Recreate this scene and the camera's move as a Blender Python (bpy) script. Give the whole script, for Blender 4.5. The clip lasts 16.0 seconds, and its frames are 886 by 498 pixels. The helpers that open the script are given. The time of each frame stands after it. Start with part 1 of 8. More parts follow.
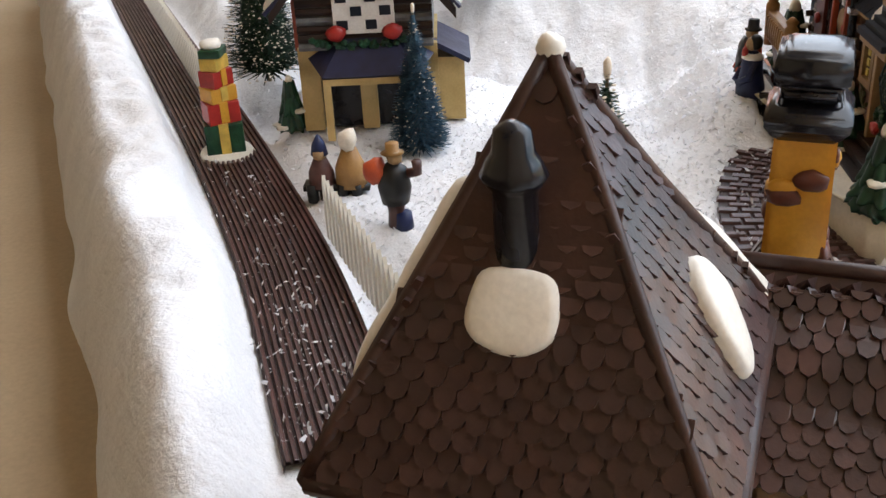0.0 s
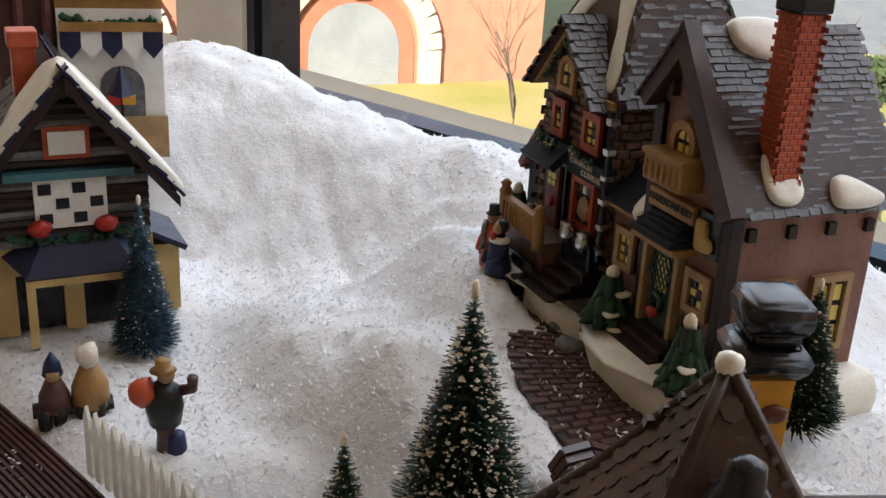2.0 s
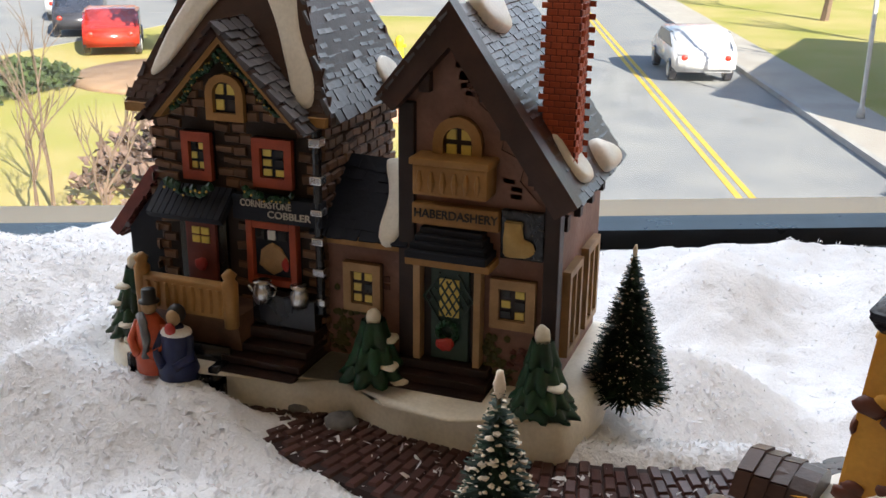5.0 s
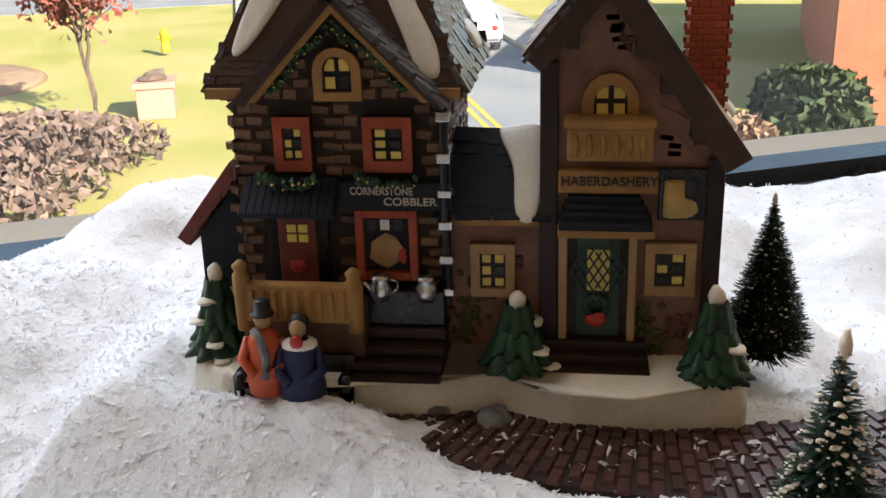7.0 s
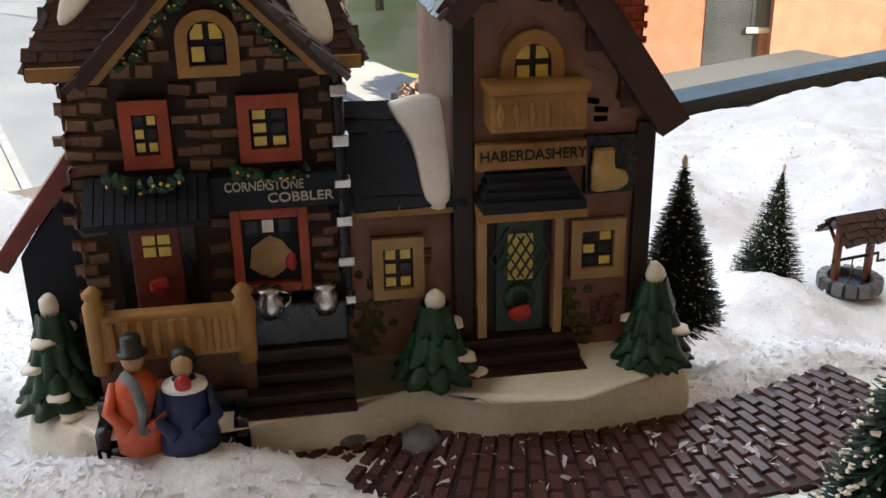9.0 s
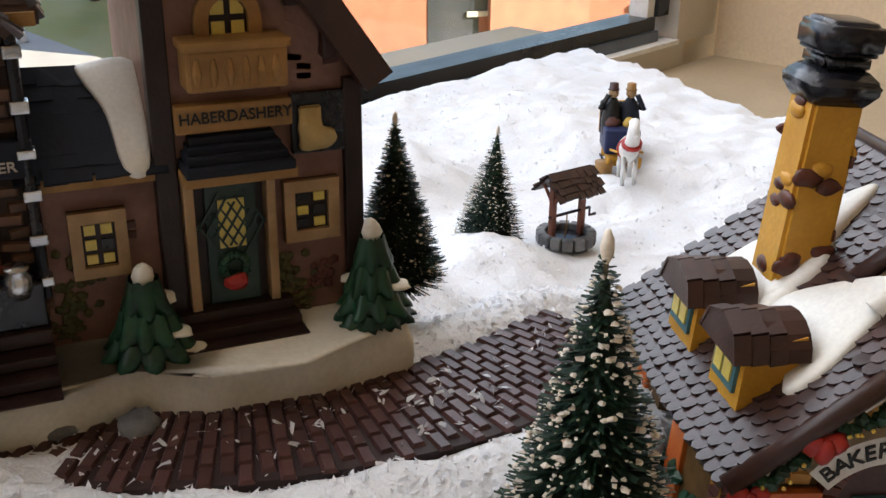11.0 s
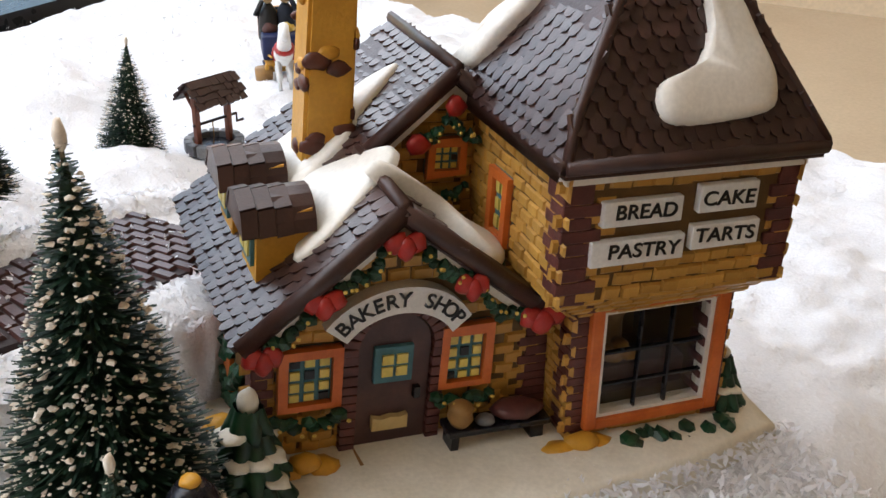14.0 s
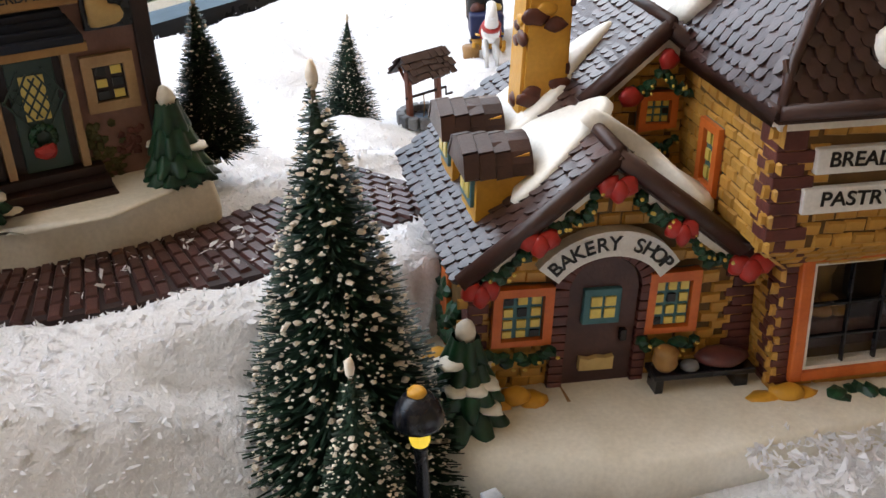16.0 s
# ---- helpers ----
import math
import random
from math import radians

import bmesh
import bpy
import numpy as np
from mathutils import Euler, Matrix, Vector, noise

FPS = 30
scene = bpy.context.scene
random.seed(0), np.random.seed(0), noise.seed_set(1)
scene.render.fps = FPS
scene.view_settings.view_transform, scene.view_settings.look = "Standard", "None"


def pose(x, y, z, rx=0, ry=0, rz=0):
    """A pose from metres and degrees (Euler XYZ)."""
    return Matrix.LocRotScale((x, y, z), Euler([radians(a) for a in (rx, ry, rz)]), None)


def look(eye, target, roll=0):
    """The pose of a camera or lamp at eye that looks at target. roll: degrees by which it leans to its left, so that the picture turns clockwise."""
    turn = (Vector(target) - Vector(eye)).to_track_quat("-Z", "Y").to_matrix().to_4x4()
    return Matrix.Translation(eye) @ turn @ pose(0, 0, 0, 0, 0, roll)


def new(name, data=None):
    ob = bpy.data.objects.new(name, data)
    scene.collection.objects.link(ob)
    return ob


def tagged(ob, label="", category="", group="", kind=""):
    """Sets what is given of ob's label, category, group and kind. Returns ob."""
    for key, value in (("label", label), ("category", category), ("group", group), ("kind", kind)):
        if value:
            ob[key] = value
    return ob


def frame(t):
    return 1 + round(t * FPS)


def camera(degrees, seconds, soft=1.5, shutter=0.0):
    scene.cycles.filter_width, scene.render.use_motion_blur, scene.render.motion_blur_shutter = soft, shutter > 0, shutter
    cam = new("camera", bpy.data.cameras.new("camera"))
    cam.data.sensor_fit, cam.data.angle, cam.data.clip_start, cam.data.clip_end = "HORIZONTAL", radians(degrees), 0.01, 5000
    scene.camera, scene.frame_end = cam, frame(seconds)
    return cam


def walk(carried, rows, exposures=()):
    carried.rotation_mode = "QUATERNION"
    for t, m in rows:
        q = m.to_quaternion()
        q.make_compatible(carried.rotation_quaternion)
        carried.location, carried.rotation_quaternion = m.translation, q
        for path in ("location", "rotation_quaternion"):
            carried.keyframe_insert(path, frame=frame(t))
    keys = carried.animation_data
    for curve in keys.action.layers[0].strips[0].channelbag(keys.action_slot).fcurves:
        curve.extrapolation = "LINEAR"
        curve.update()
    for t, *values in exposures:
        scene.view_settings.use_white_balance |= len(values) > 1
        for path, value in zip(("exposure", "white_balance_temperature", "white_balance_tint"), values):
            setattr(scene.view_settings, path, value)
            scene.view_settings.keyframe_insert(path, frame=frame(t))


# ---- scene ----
cam = camera(46.19, 16.0)
EXPOSURES = ((0.0, 1.6), (0.5, 1.4), (1.0, 1.1), (2.5, 1.05), (5.5, 1.25), (8.0, 1.3), (10.5, 1.4), (12.0, 1.1), (13.0, 1.25), (14.0, 1.6), (16.0, 1.7))
PATH = [
    (0, (0.027, -0.007, 0.232), (-0.131, 1.771, -0.67), -3.0),
    (0.5, (0.011, -0.036, 0.252), (-0.091, 1.797, -0.54), -1.7),
    (1, (0.008, -0.014, 0.253), (0.019, 1.857, -0.453), -1.1),
    (1.5, (-0.023, 0.011, 0.255), (0.278, 1.865, -0.433), 1.2),
    (2, (-0.082, 0.043, 0.261), (0.637, 1.774, -0.437), 3.1),
    (2.5, (-0.133, 0.075, 0.258), (0.989, 1.573, -0.449), 4.5),
    (3, (-0.151, 0.118, 0.253), (1.24, 1.344, -0.495), 3.4),
    (5.5, (-0.1783, 0.3173, 0.2408), (1.643, 0.841, -0.398), 0.33),
    (6, (-0.1856, 0.3620, 0.2431), (1.669, 0.710, -0.421), 0.21),
    (6.5, (-0.1891, 0.3921, 0.2442), (1.673, 0.638, -0.442), -0.32),
    (7, (-0.1749, 0.4053, 0.2305), (1.684, 0.673, -0.456), -1.75),
    (7.5, (-0.1633, 0.4335, 0.2196), (1.716, 0.585, -0.448), -1.73),
    (8, (-0.1421, 0.4597, 0.2211), (1.728, 0.442, -0.488), -1.28),
    (10.5, (-0.1130, 0.4731, 0.2095), (1.634, -0.163, -0.528), -0.05),
    (11, (-0.1178, 0.4607, 0.2078), (1.568, -0.296, -0.558), 0.68),
    (11.5, (-0.1239, 0.4450, 0.2066), (1.499, -0.405, -0.597), 0.71),
    (12, (-0.1317, 0.4318, 0.2036), (1.424, -0.518, -0.618), 1.14),
    (12.5, (-0.1401, 0.4171, 0.2033), (1.361, -0.595, -0.646), 1.20),
    (13, (-0.1498, 0.4063, 0.2028), (1.295, -0.671, -0.665), 1.62),
    (13.5, (-0.1638, 0.4031, 0.2049), (1.249, -0.699, -0.684), 1.47),
    (14, (-0.1693, 0.4106, 0.2070), (1.235, -0.689, -0.697), 1.01),
    (14.5, (-0.1742, 0.4128, 0.2097), (1.267, -0.637, -0.697), 0.06),
    (15, (-0.1777, 0.4163, 0.2076), (1.298, -0.593, -0.690), -0.57),
    (15.5, (-0.1809, 0.4200, 0.2060), (1.342, -0.499, -0.708), -1.62),
    (16, (-0.1842, 0.4285, 0.2012), (1.413, -0.362, -0.707), -2.88),
]
walk(cam, [(t, look(eye, target, roll)) for t, eye, target, roll in PATH], EXPOSURES)

# ---- world, sun, window light, exposure ----
SKY_STRENGTH, SUN_STRENGTH, WINDOW_WATTS = 0.13, 6.5, 15.5
world = bpy.data.worlds.new("world")
scene.world = world
world.use_nodes = True
wn = world.node_tree
sky = wn.nodes.new("ShaderNodeTexSky")
sky.sky_type, sky.sun_disc = "NISHITA", False
sky.sun_elevation, sky.sun_rotation = radians(27), radians(222)
wn.nodes["Background"].inputs["Strength"].default_value = SKY_STRENGTH
wn.links.new(sky.outputs["Color"], wn.nodes["Background"].inputs["Color"])
sun = new("sun", bpy.data.lights.new("sun", "SUN"))
sun.data.energy, sun.data.angle, sun.data.color = SUN_STRENGTH, radians(0.5), (1.0, 0.93, 0.82)
sun.matrix_world = look((0, 0, 10), (0.60, 0.66, 10 - 0.46))

WIN_A = radians(24.5)                                   # the window's line in the plan
WIN_O = Vector((0.8415, 0.1, -0.06))                    # foot of the glass
WIN_T = Vector((math.sin(WIN_A), -math.cos(WIN_A), 0))  # along the window, to the inner corner
WIN_N = Vector((math.cos(WIN_A), math.sin(WIN_A), 0))   # outwards
WIN_M = Matrix.Translation(WIN_O) @ Matrix((WIN_T, WIN_N, (0, 0, 1))).transposed().to_4x4()
win_lamp = new("window_skylight", bpy.data.lights.new("window_skylight", "AREA"))
win_lamp.data.shape, win_lamp.data.size, win_lamp.data.size_y = "RECTANGLE", 3.0, 1.25
win_lamp.data.energy, win_lamp.data.color = WINDOW_WATTS, (0.95, 0.96, 1.0)
lamp_at = WIN_M @ Vector((-1.0, -0.02, 1.07))
win_lamp.matrix_world = look(lamp_at, lamp_at - WIN_N - Vector((0, 0, 0.55)))


# ---- materials ----
def ramp_node(nt, stops):
    r = nt.nodes.new("ShaderNodeValToRGB")
    while len(r.color_ramp.elements) < len(stops):
        r.color_ramp.elements.new(0.5)
    for e, (p, c) in zip(r.color_ramp.elements, stops):
        e.position, e.color = p, (*c, 1)
    return r


def mat(name, color, other=None, rough=0.4, scale=60.0, bump=0.15, fine=400.0, coat=0.0, metal=0.0, vary=0.0, island=False, sss=0.0, emit=0.0, band=(0.35, 0.65)):
    """A paint or surface: two colours mixed by noise, fine grain, relief, and a value shift from piece to piece."""
    m = bpy.data.materials.new(name)
    m.use_nodes = True
    nt = m.node_tree
    b = nt.nodes["Principled BSDF"]
    other = other or tuple(c * 0.72 for c in color)
    co = nt.nodes.new("ShaderNodeTexCoord")
    n1 = nt.nodes.new("ShaderNodeTexNoise")
    n1.inputs["Scale"].default_value, n1.inputs["Detail"].default_value = scale, 5
    n2 = nt.nodes.new("ShaderNodeTexNoise")
    n2.inputs["Scale"].default_value, n2.inputs["Detail"].default_value = fine, 3
    for n in (n1, n2):
        nt.links.new(co.outputs["Object"], n.inputs["Vector"])
    r = ramp_node(nt, [(band[0], color), (band[1], other)])
    nt.links.new(n1.outputs["Fac"], r.inputs["Fac"])
    col = r.outputs["Color"]
    hsv = nt.nodes.new("ShaderNodeHueSaturation")
    nt.links.new(col, hsv.inputs["Color"])
    mr = nt.nodes.new("ShaderNodeMapRange")
    mr.inputs["To Min"].default_value, mr.inputs["To Max"].default_value = 0.85, 1.15
    nt.links.new(n2.outputs["Fac"], mr.inputs["Value"])
    val = mr.outputs["Result"]
    if vary:
        src = nt.nodes.new("ShaderNodeNewGeometry").outputs["Random Per Island"] if island else nt.nodes.new("ShaderNodeObjectInfo").outputs["Random"]
        mv = nt.nodes.new("ShaderNodeMapRange")
        mv.inputs["To Min"].default_value, mv.inputs["To Max"].default_value = 1 - vary, 1 + vary
        nt.links.new(src, mv.inputs["Value"])
        mul = nt.nodes.new("ShaderNodeMath")
        mul.operation = "MULTIPLY"
        nt.links.new(val, mul.inputs[0])
        nt.links.new(mv.outputs["Result"], mul.inputs[1])
        val = mul.outputs[0]
    nt.links.new(val, hsv.inputs["Value"])
    nt.links.new(hsv.outputs["Color"], b.inputs["Base Color"])
    rr = nt.nodes.new("ShaderNodeMapRange")
    rr.inputs["To Min"].default_value, rr.inputs["To Max"].default_value = max(0.03, rough - 0.12), min(1, rough + 0.12)
    nt.links.new(n1.outputs["Fac"], rr.inputs["Value"])
    nt.links.new(rr.outputs["Result"], b.inputs["Roughness"])
    if bump:
        bp = nt.nodes.new("ShaderNodeBump")
        bp.inputs["Strength"].default_value, bp.inputs["Distance"].default_value = bump, 0.3 / fine
        nt.links.new(n2.outputs["Fac"], bp.inputs["Height"])
        nt.links.new(bp.outputs["Normal"], b.inputs["Normal"])
    b.inputs["Metallic"].default_value = metal
    b.inputs["Specular IOR Level"].default_value = 0.35
    b.inputs["Coat Weight"].default_value = coat
    b.inputs["Coat Roughness"].default_value = 0.25
    if sss:
        b.inputs["Subsurface Weight"].default_value = sss
        b.inputs["Subsurface Radius"].default_value = (0.006, 0.006, 0.006)
    if emit:
        b.inputs["Emission Color"].default_value = (*color, 1)
        b.inputs["Emission Strength"].default_value = emit
    return m


def flake_mat(name, color):
    """Thin shredded plastic: half of the light goes through it."""
    m = bpy.data.materials.new(name)
    m.use_nodes = True
    nt = m.node_tree
    nt.nodes.remove(nt.nodes["Principled BSDF"])
    df, tl, gl, mx, my = (nt.nodes.new(k) for k in ("ShaderNodeBsdfDiffuse", "ShaderNodeBsdfTranslucent", "ShaderNodeBsdfGlossy", "ShaderNodeMixShader", "ShaderNodeMixShader"))
    co, n1 = nt.nodes.new("ShaderNodeTexCoord"), nt.nodes.new("ShaderNodeTexNoise")
    n1.inputs["Scale"].default_value = 150
    nt.links.new(co.outputs["Object"], n1.inputs["Vector"])
    r = ramp_node(nt, [(0.3, color), (0.7, tuple(c * 0.93 for c in color))])
    nt.links.new(n1.outputs["Fac"], r.inputs["Fac"])
    for n in (df, tl):
        nt.links.new(r.outputs["Color"], n.inputs["Color"])
    gl.inputs["Roughness"].default_value = 0.3
    mx.inputs[0].default_value, my.inputs[0].default_value = 0.5, 0.08
    nt.links.new(df.outputs[0], mx.inputs[1])
    nt.links.new(tl.outputs[0], mx.inputs[2])
    nt.links.new(mx.outputs[0], my.inputs[1])
    nt.links.new(gl.outputs[0], my.inputs[2])
    nt.links.new(my.outputs[0], nt.nodes["Material Output"].inputs["Surface"])
    return m


def glass_mat(name, tint=(1, 1, 1), rough=0.02):
    m = bpy.data.materials.new(name)
    m.use_nodes = True
    nt = m.node_tree
    out = nt.nodes["Material Output"]
    nt.nodes.remove(nt.nodes["Principled BSDF"])
    tr, gl, mx, fr = (nt.nodes.new(k) for k in ("ShaderNodeBsdfTransparent", "ShaderNodeBsdfGlossy", "ShaderNodeMixShader", "ShaderNodeLayerWeight"))
    tr.inputs["Color"].default_value = (*tint, 1)
    gl.inputs["Roughness"].default_value = rough
    pw, ad = nt.nodes.new("ShaderNodeMath"), nt.nodes.new("ShaderNodeMath")
    pw.operation, ad.operation, ad.use_clamp = "POWER", "MULTIPLY_ADD", True
    pw.inputs[1].default_value = 5.0
    ad.inputs[1].default_value, ad.inputs[2].default_value = 0.7, 0.025
    nt.links.new(fr.outputs["Facing"], pw.inputs[0])
    nt.links.new(pw.outputs[0], ad.inputs[0])
    nt.links.new(ad.outputs[0], mx.inputs[0])
    nt.links.new(tr.outputs[0], mx.inputs[1])
    nt.links.new(gl.outputs[0], mx.inputs[2])
    nt.links.new(mx.outputs[0], out.inputs["Surface"])
    return m


M = dict(
    snow=mat("cotton_snow", (0.78, 0.785, 0.80), (0.72, 0.725, 0.745), 0.9, 25, 0.7, 900, sss=0.3),
    flake=flake_mat("snow_flakes", (0.88, 0.88, 0.90)),
    glaze=mat("white_glaze", (0.80, 0.77, 0.70), (0.74, 0.70, 0.62), 0.38, 60, 0.1, 700, coat=0.2),
    base=mat("base_snow_paint", (0.76, 0.72, 0.62), (0.66, 0.61, 0.50), 0.5, 50, 0.2, 600),
    brown=mat("roof_brown", (0.058, 0.027, 0.020), (0.032, 0.015, 0.012), 0.38, 70, 0.3, 900, coat=0.06),
    shingle=mat("shingle_brown", (0.068, 0.034, 0.029), (0.036, 0.017, 0.014), 0.33, 90, 0.25, 900, coat=0.3, vary=0.25),
    shingle_j=mat("shingle_brown_far", (0.068, 0.034, 0.029), (0.036, 0.017, 0.014), 0.33, 90, 0.25, 900, coat=0.3, vary=0.25, island=True),
    slate=mat("slate_grey", (0.115, 0.11, 0.125), (0.06, 0.055, 0.06), 0.35, 110, 0.3, 900, coat=0.2, vary=0.25),
    slate_j=mat("slate_grey_far", (0.115, 0.11, 0.125), (0.06, 0.055, 0.06), 0.35, 110, 0.3, 900, coat=0.2, vary=0.25, island=True),
    stone=mat("cobble_stone", (0.165, 0.088, 0.050), (0.080, 0.042, 0.026), 0.5, 120, 0.4, 900, vary=0.3),
    stone_j=mat("cobble_stone_far", (0.165, 0.088, 0.050), (0.080, 0.042, 0.026), 0.5, 120, 0.4, 900, vary=0.3, island=True),
    mortar=mat("dark_mortar", (0.028, 0.016, 0.011), None, 0.7, 150, 0.4, 900),
    pink=mat("rose_stucco", (0.27, 0.145, 0.108), (0.15, 0.074, 0.056), 0.55, 45, 0.5, 500, band=(0.3, 0.7)),
    pinkdark=mat("worn_brick_patch", (0.11, 0.045, 0.035), (0.07, 0.03, 0.025), 0.55, 150, 0.4, 900),
    yellowbrick=mat("ochre_brick", (0.50, 0.27, 0.055), (0.36, 0.18, 0.036), 0.45, 90, 0.3, 900, coat=0.1, vary=0.15),
    yellowbrick_j=mat("ochre_brick_far", (0.50, 0.27, 0.055), (0.36, 0.18, 0.036), 0.45, 90, 0.3, 900, coat=0.1, vary=0.15, island=True),
    ochremortar=mat("ochre_mortar", (0.13, 0.068, 0.018), None, 0.6, 150, 0.3, 900),
    quoin=mat("maroon_quoin", (0.12, 0.035, 0.028), (0.075, 0.024, 0.022), 0.45, 120, 0.4, 900, coat=0.1),
    orange=mat("orange_frame", (0.62, 0.16, 0.03), (0.50, 0.11, 0.02), 0.4, 90, 0.15, 800, coat=0.15),
    redframe=mat("rust_red_frame", (0.36, 0.065, 0.024), (0.25, 0.042, 0.018), 0.45, 90, 0.2, 800),
    tan=mat("tan_trim", (0.36, 0.195, 0.062), (0.25, 0.13, 0.040), 0.5, 70, 0.25, 700),
    cream=mat("cream_frame", (0.40, 0.26, 0.13), (0.29, 0.18, 0.085), 0.5, 90, 0.25, 800),
    pale=mat("pale_yellow_wall", (0.60, 0.44, 0.19), (0.48, 0.34, 0.13), 0.5, 60, 0.25, 700),
    black=mat("black_paint", (0.007, 0.0075, 0.011), (0.012, 0.012, 0.016), 0.25, 90, 0.1, 800, coat=0.12),
    navy=mat("navy_paint", (0.006, 0.008, 0.015), (0.010, 0.013, 0.023), 0.75, 90, 0.3, 800),
    darkwood=mat("dark_wood", (0.026, 0.012, 0.009), (0.015, 0.007, 0.006), 0.45, 120, 0.4, 700),
    doorbrown=mat("door_brown", (0.075, 0.032, 0.026), (0.05, 0.022, 0.02), 0.42, 120, 0.3, 700, coat=0.1),
    teal=mat("teal_paint", (0.06, 0.17, 0.20), (0.045, 0.13, 0.15), 0.42, 90, 0.2, 800),
    greendoor=mat("green_door", (0.030, 0.060, 0.045), (0.02, 0.042, 0.032), 0.42, 90, 0.2, 800),
    pane=mat("yellow_pane", (0.75, 0.60, 0.13), (0.60, 0.46, 0.10), 0.35, 90, 0.1, 900, coat=0.3),
    paneoff=mat("dark_pane", (0.02, 0.02, 0.022), None, 0.3, 90, 0.1, 900),
    green=mat("holly_green", (0.012, 0.060, 0.026), (0.006, 0.028, 0.013), 0.4, 150, 0.4, 900, coat=0.1, vary=0.2, island=True),
    ivy=mat("ivy_paint", (0.085, 0.075, 0.022), (0.05, 0.05, 0.015), 0.55, 220, 0.5, 900),
    red=mat("red_paint", (0.42, 0.025, 0.018), (0.30, 0.018, 0.014), 0.4, 120, 0.25, 900, coat=0.2),
    gold=mat("gold_dots", (0.70, 0.48, 0.10), None, 0.35, 120, 0.1, 900),
    white=mat("white_paint", (0.78, 0.77, 0.74), (0.70, 0.68, 0.64), 0.4, 90, 0.1, 900),
    ink=mat("black_lettering", (0.012, 0.011, 0.010), None, 0.45, 120, 0.0, 900),
    paleink=mat("pale_lettering", (0.55, 0.50, 0.42), None, 0.45, 120, 0.0, 900),
    silver=mat("pewter", (0.62, 0.62, 0.62), (0.40, 0.40, 0.42), 0.25, 120, 0.2, 900, metal=0.9),
    brick=mat("chimney_brick", (0.46, 0.095, 0.040), (0.36, 0.065, 0.030), 0.5, 120, 0.35, 900, vary=0.15),
    ochre=mat("ochre_chimney", (0.62, 0.32, 0.035), (0.52, 0.25, 0.025), 0.45, 80, 0.3, 700, coat=0.1),
    spot=mat("brown_stones", (0.11, 0.032, 0.018), (0.07, 0.022, 0.014), 0.45, 120, 0.3, 900, coat=0.1),
    redroof=mat("brick_red_roof", (0.17, 0.035, 0.025), (0.11, 0.024, 0.018), 0.45, 120, 0.3, 900),
    blueroof=mat("navy_roof", (0.018, 0.022, 0.065), (0.012, 0.014, 0.04), 0.4, 100, 0.3, 900, coat=0.1),
    coat_orange=mat("orange_coat", (0.50, 0.085, 0.025), (0.40, 0.06, 0.02), 0.42, 120, 0.2, 900, coat=0.15),
    coat_blue=mat("blue_coat", (0.012, 0.020, 0.080), (0.009, 0.014, 0.05), 0.5, 120, 0.2, 900, coat=0.05),
    plain_figure=mat("figurine_glaze", (0.30, 0.16, 0.10), (0.05, 0.05, 0.08), 0.42, 140, 0.2, 900, coat=0.15, band=(0.46, 0.54)),
    needle=mat("pine_needles", (0.014, 0.040, 0.020), (0.008, 0.022, 0.012), 0.6, 200, 0.2, 900, vary=0.35, island=True),
    needle_blue=mat("blue_pine_needles", (0.05, 0.11, 0.16), (0.03, 0.07, 0.11), 0.6, 200, 0.2, 900, vary=0.3, island=True),
    treesnow=mat("tree_snow", (0.78, 0.70, 0.58), (0.62, 0.54, 0.43), 0.7, 200, 0.4, 900, vary=0.1, island=True),
    wire=mat("twisted_wire", (0.20, 0.16, 0.10), None, 0.4, 200, 0.2, 900, metal=0.6),
    cobbleroad=mat("cobble_sheet", (0.075, 0.032, 0.028), (0.05, 0.022, 0.020), 0.38, 80, 0.3, 900, vary=0.25),
    cobbleroad_j=mat("cobble_sheet_far", (0.075, 0.032, 0.028), (0.05, 0.022, 0.020), 0.38, 80, 0.3, 900, vary=0.25, island=True),
    roadbase=mat("cobble_joint", (0.03, 0.014, 0.012), None, 0.6, 80, 0.3, 900),
    wellwood=mat("well_wood", (0.20, 0.062, 0.03), (0.13, 0.04, 0.022), 0.5, 120, 0.3, 900),
    wellstone=mat("well_stone", (0.20, 0.20, 0.20), (0.11, 0.11, 0.115), 0.6, 160, 0.5, 900, vary=0.2),
    sill=mat("beige_sill_paint", (0.50, 0.40, 0.27), (0.46, 0.36, 0.24), 0.5, 8, 0.1, 300),
    wallpaint=mat("cream_wall_paint", (0.70, 0.56, 0.38), (0.66, 0.52, 0.35), 0.7, 4, 0.15, 200),
    alu=mat("aluminium_frame", (0.55, 0.50, 0.42), (0.48, 0.44, 0.37), 0.42, 12, 0.05, 400, metal=0.35),
    palealu=mat("pale_mullion_paint", (0.66, 0.58, 0.47), (0.60, 0.52, 0.42), 0.5, 12, 0.05, 400),
    rubber=mat("black_gasket", (0.014, 0.016, 0.020), (0.022, 0.025, 0.03), 0.3, 20, 0.05, 400),
    bluealu=mat("dark_rail_face", (0.10, 0.12, 0.15), (0.08, 0.10, 0.12), 0.35, 20, 0.05, 400, metal=0.3),
    bouncewall=mat("unseen_room_wall", (0.78, 0.64, 0.46), (0.74, 0.60, 0.43), 0.7, 4, 0.15, 200),
    floorwood=mat("dark_floor", (0.10, 0.065, 0.04), (0.07, 0.045, 0.03), 0.5, 6, 0.1, 120),
    glass=glass_mat("window_glass", (0.97, 0.98, 0.98)),
    shopglass=glass_mat("shop_glass", (0.95, 0.95, 0.93), 0.05),
)


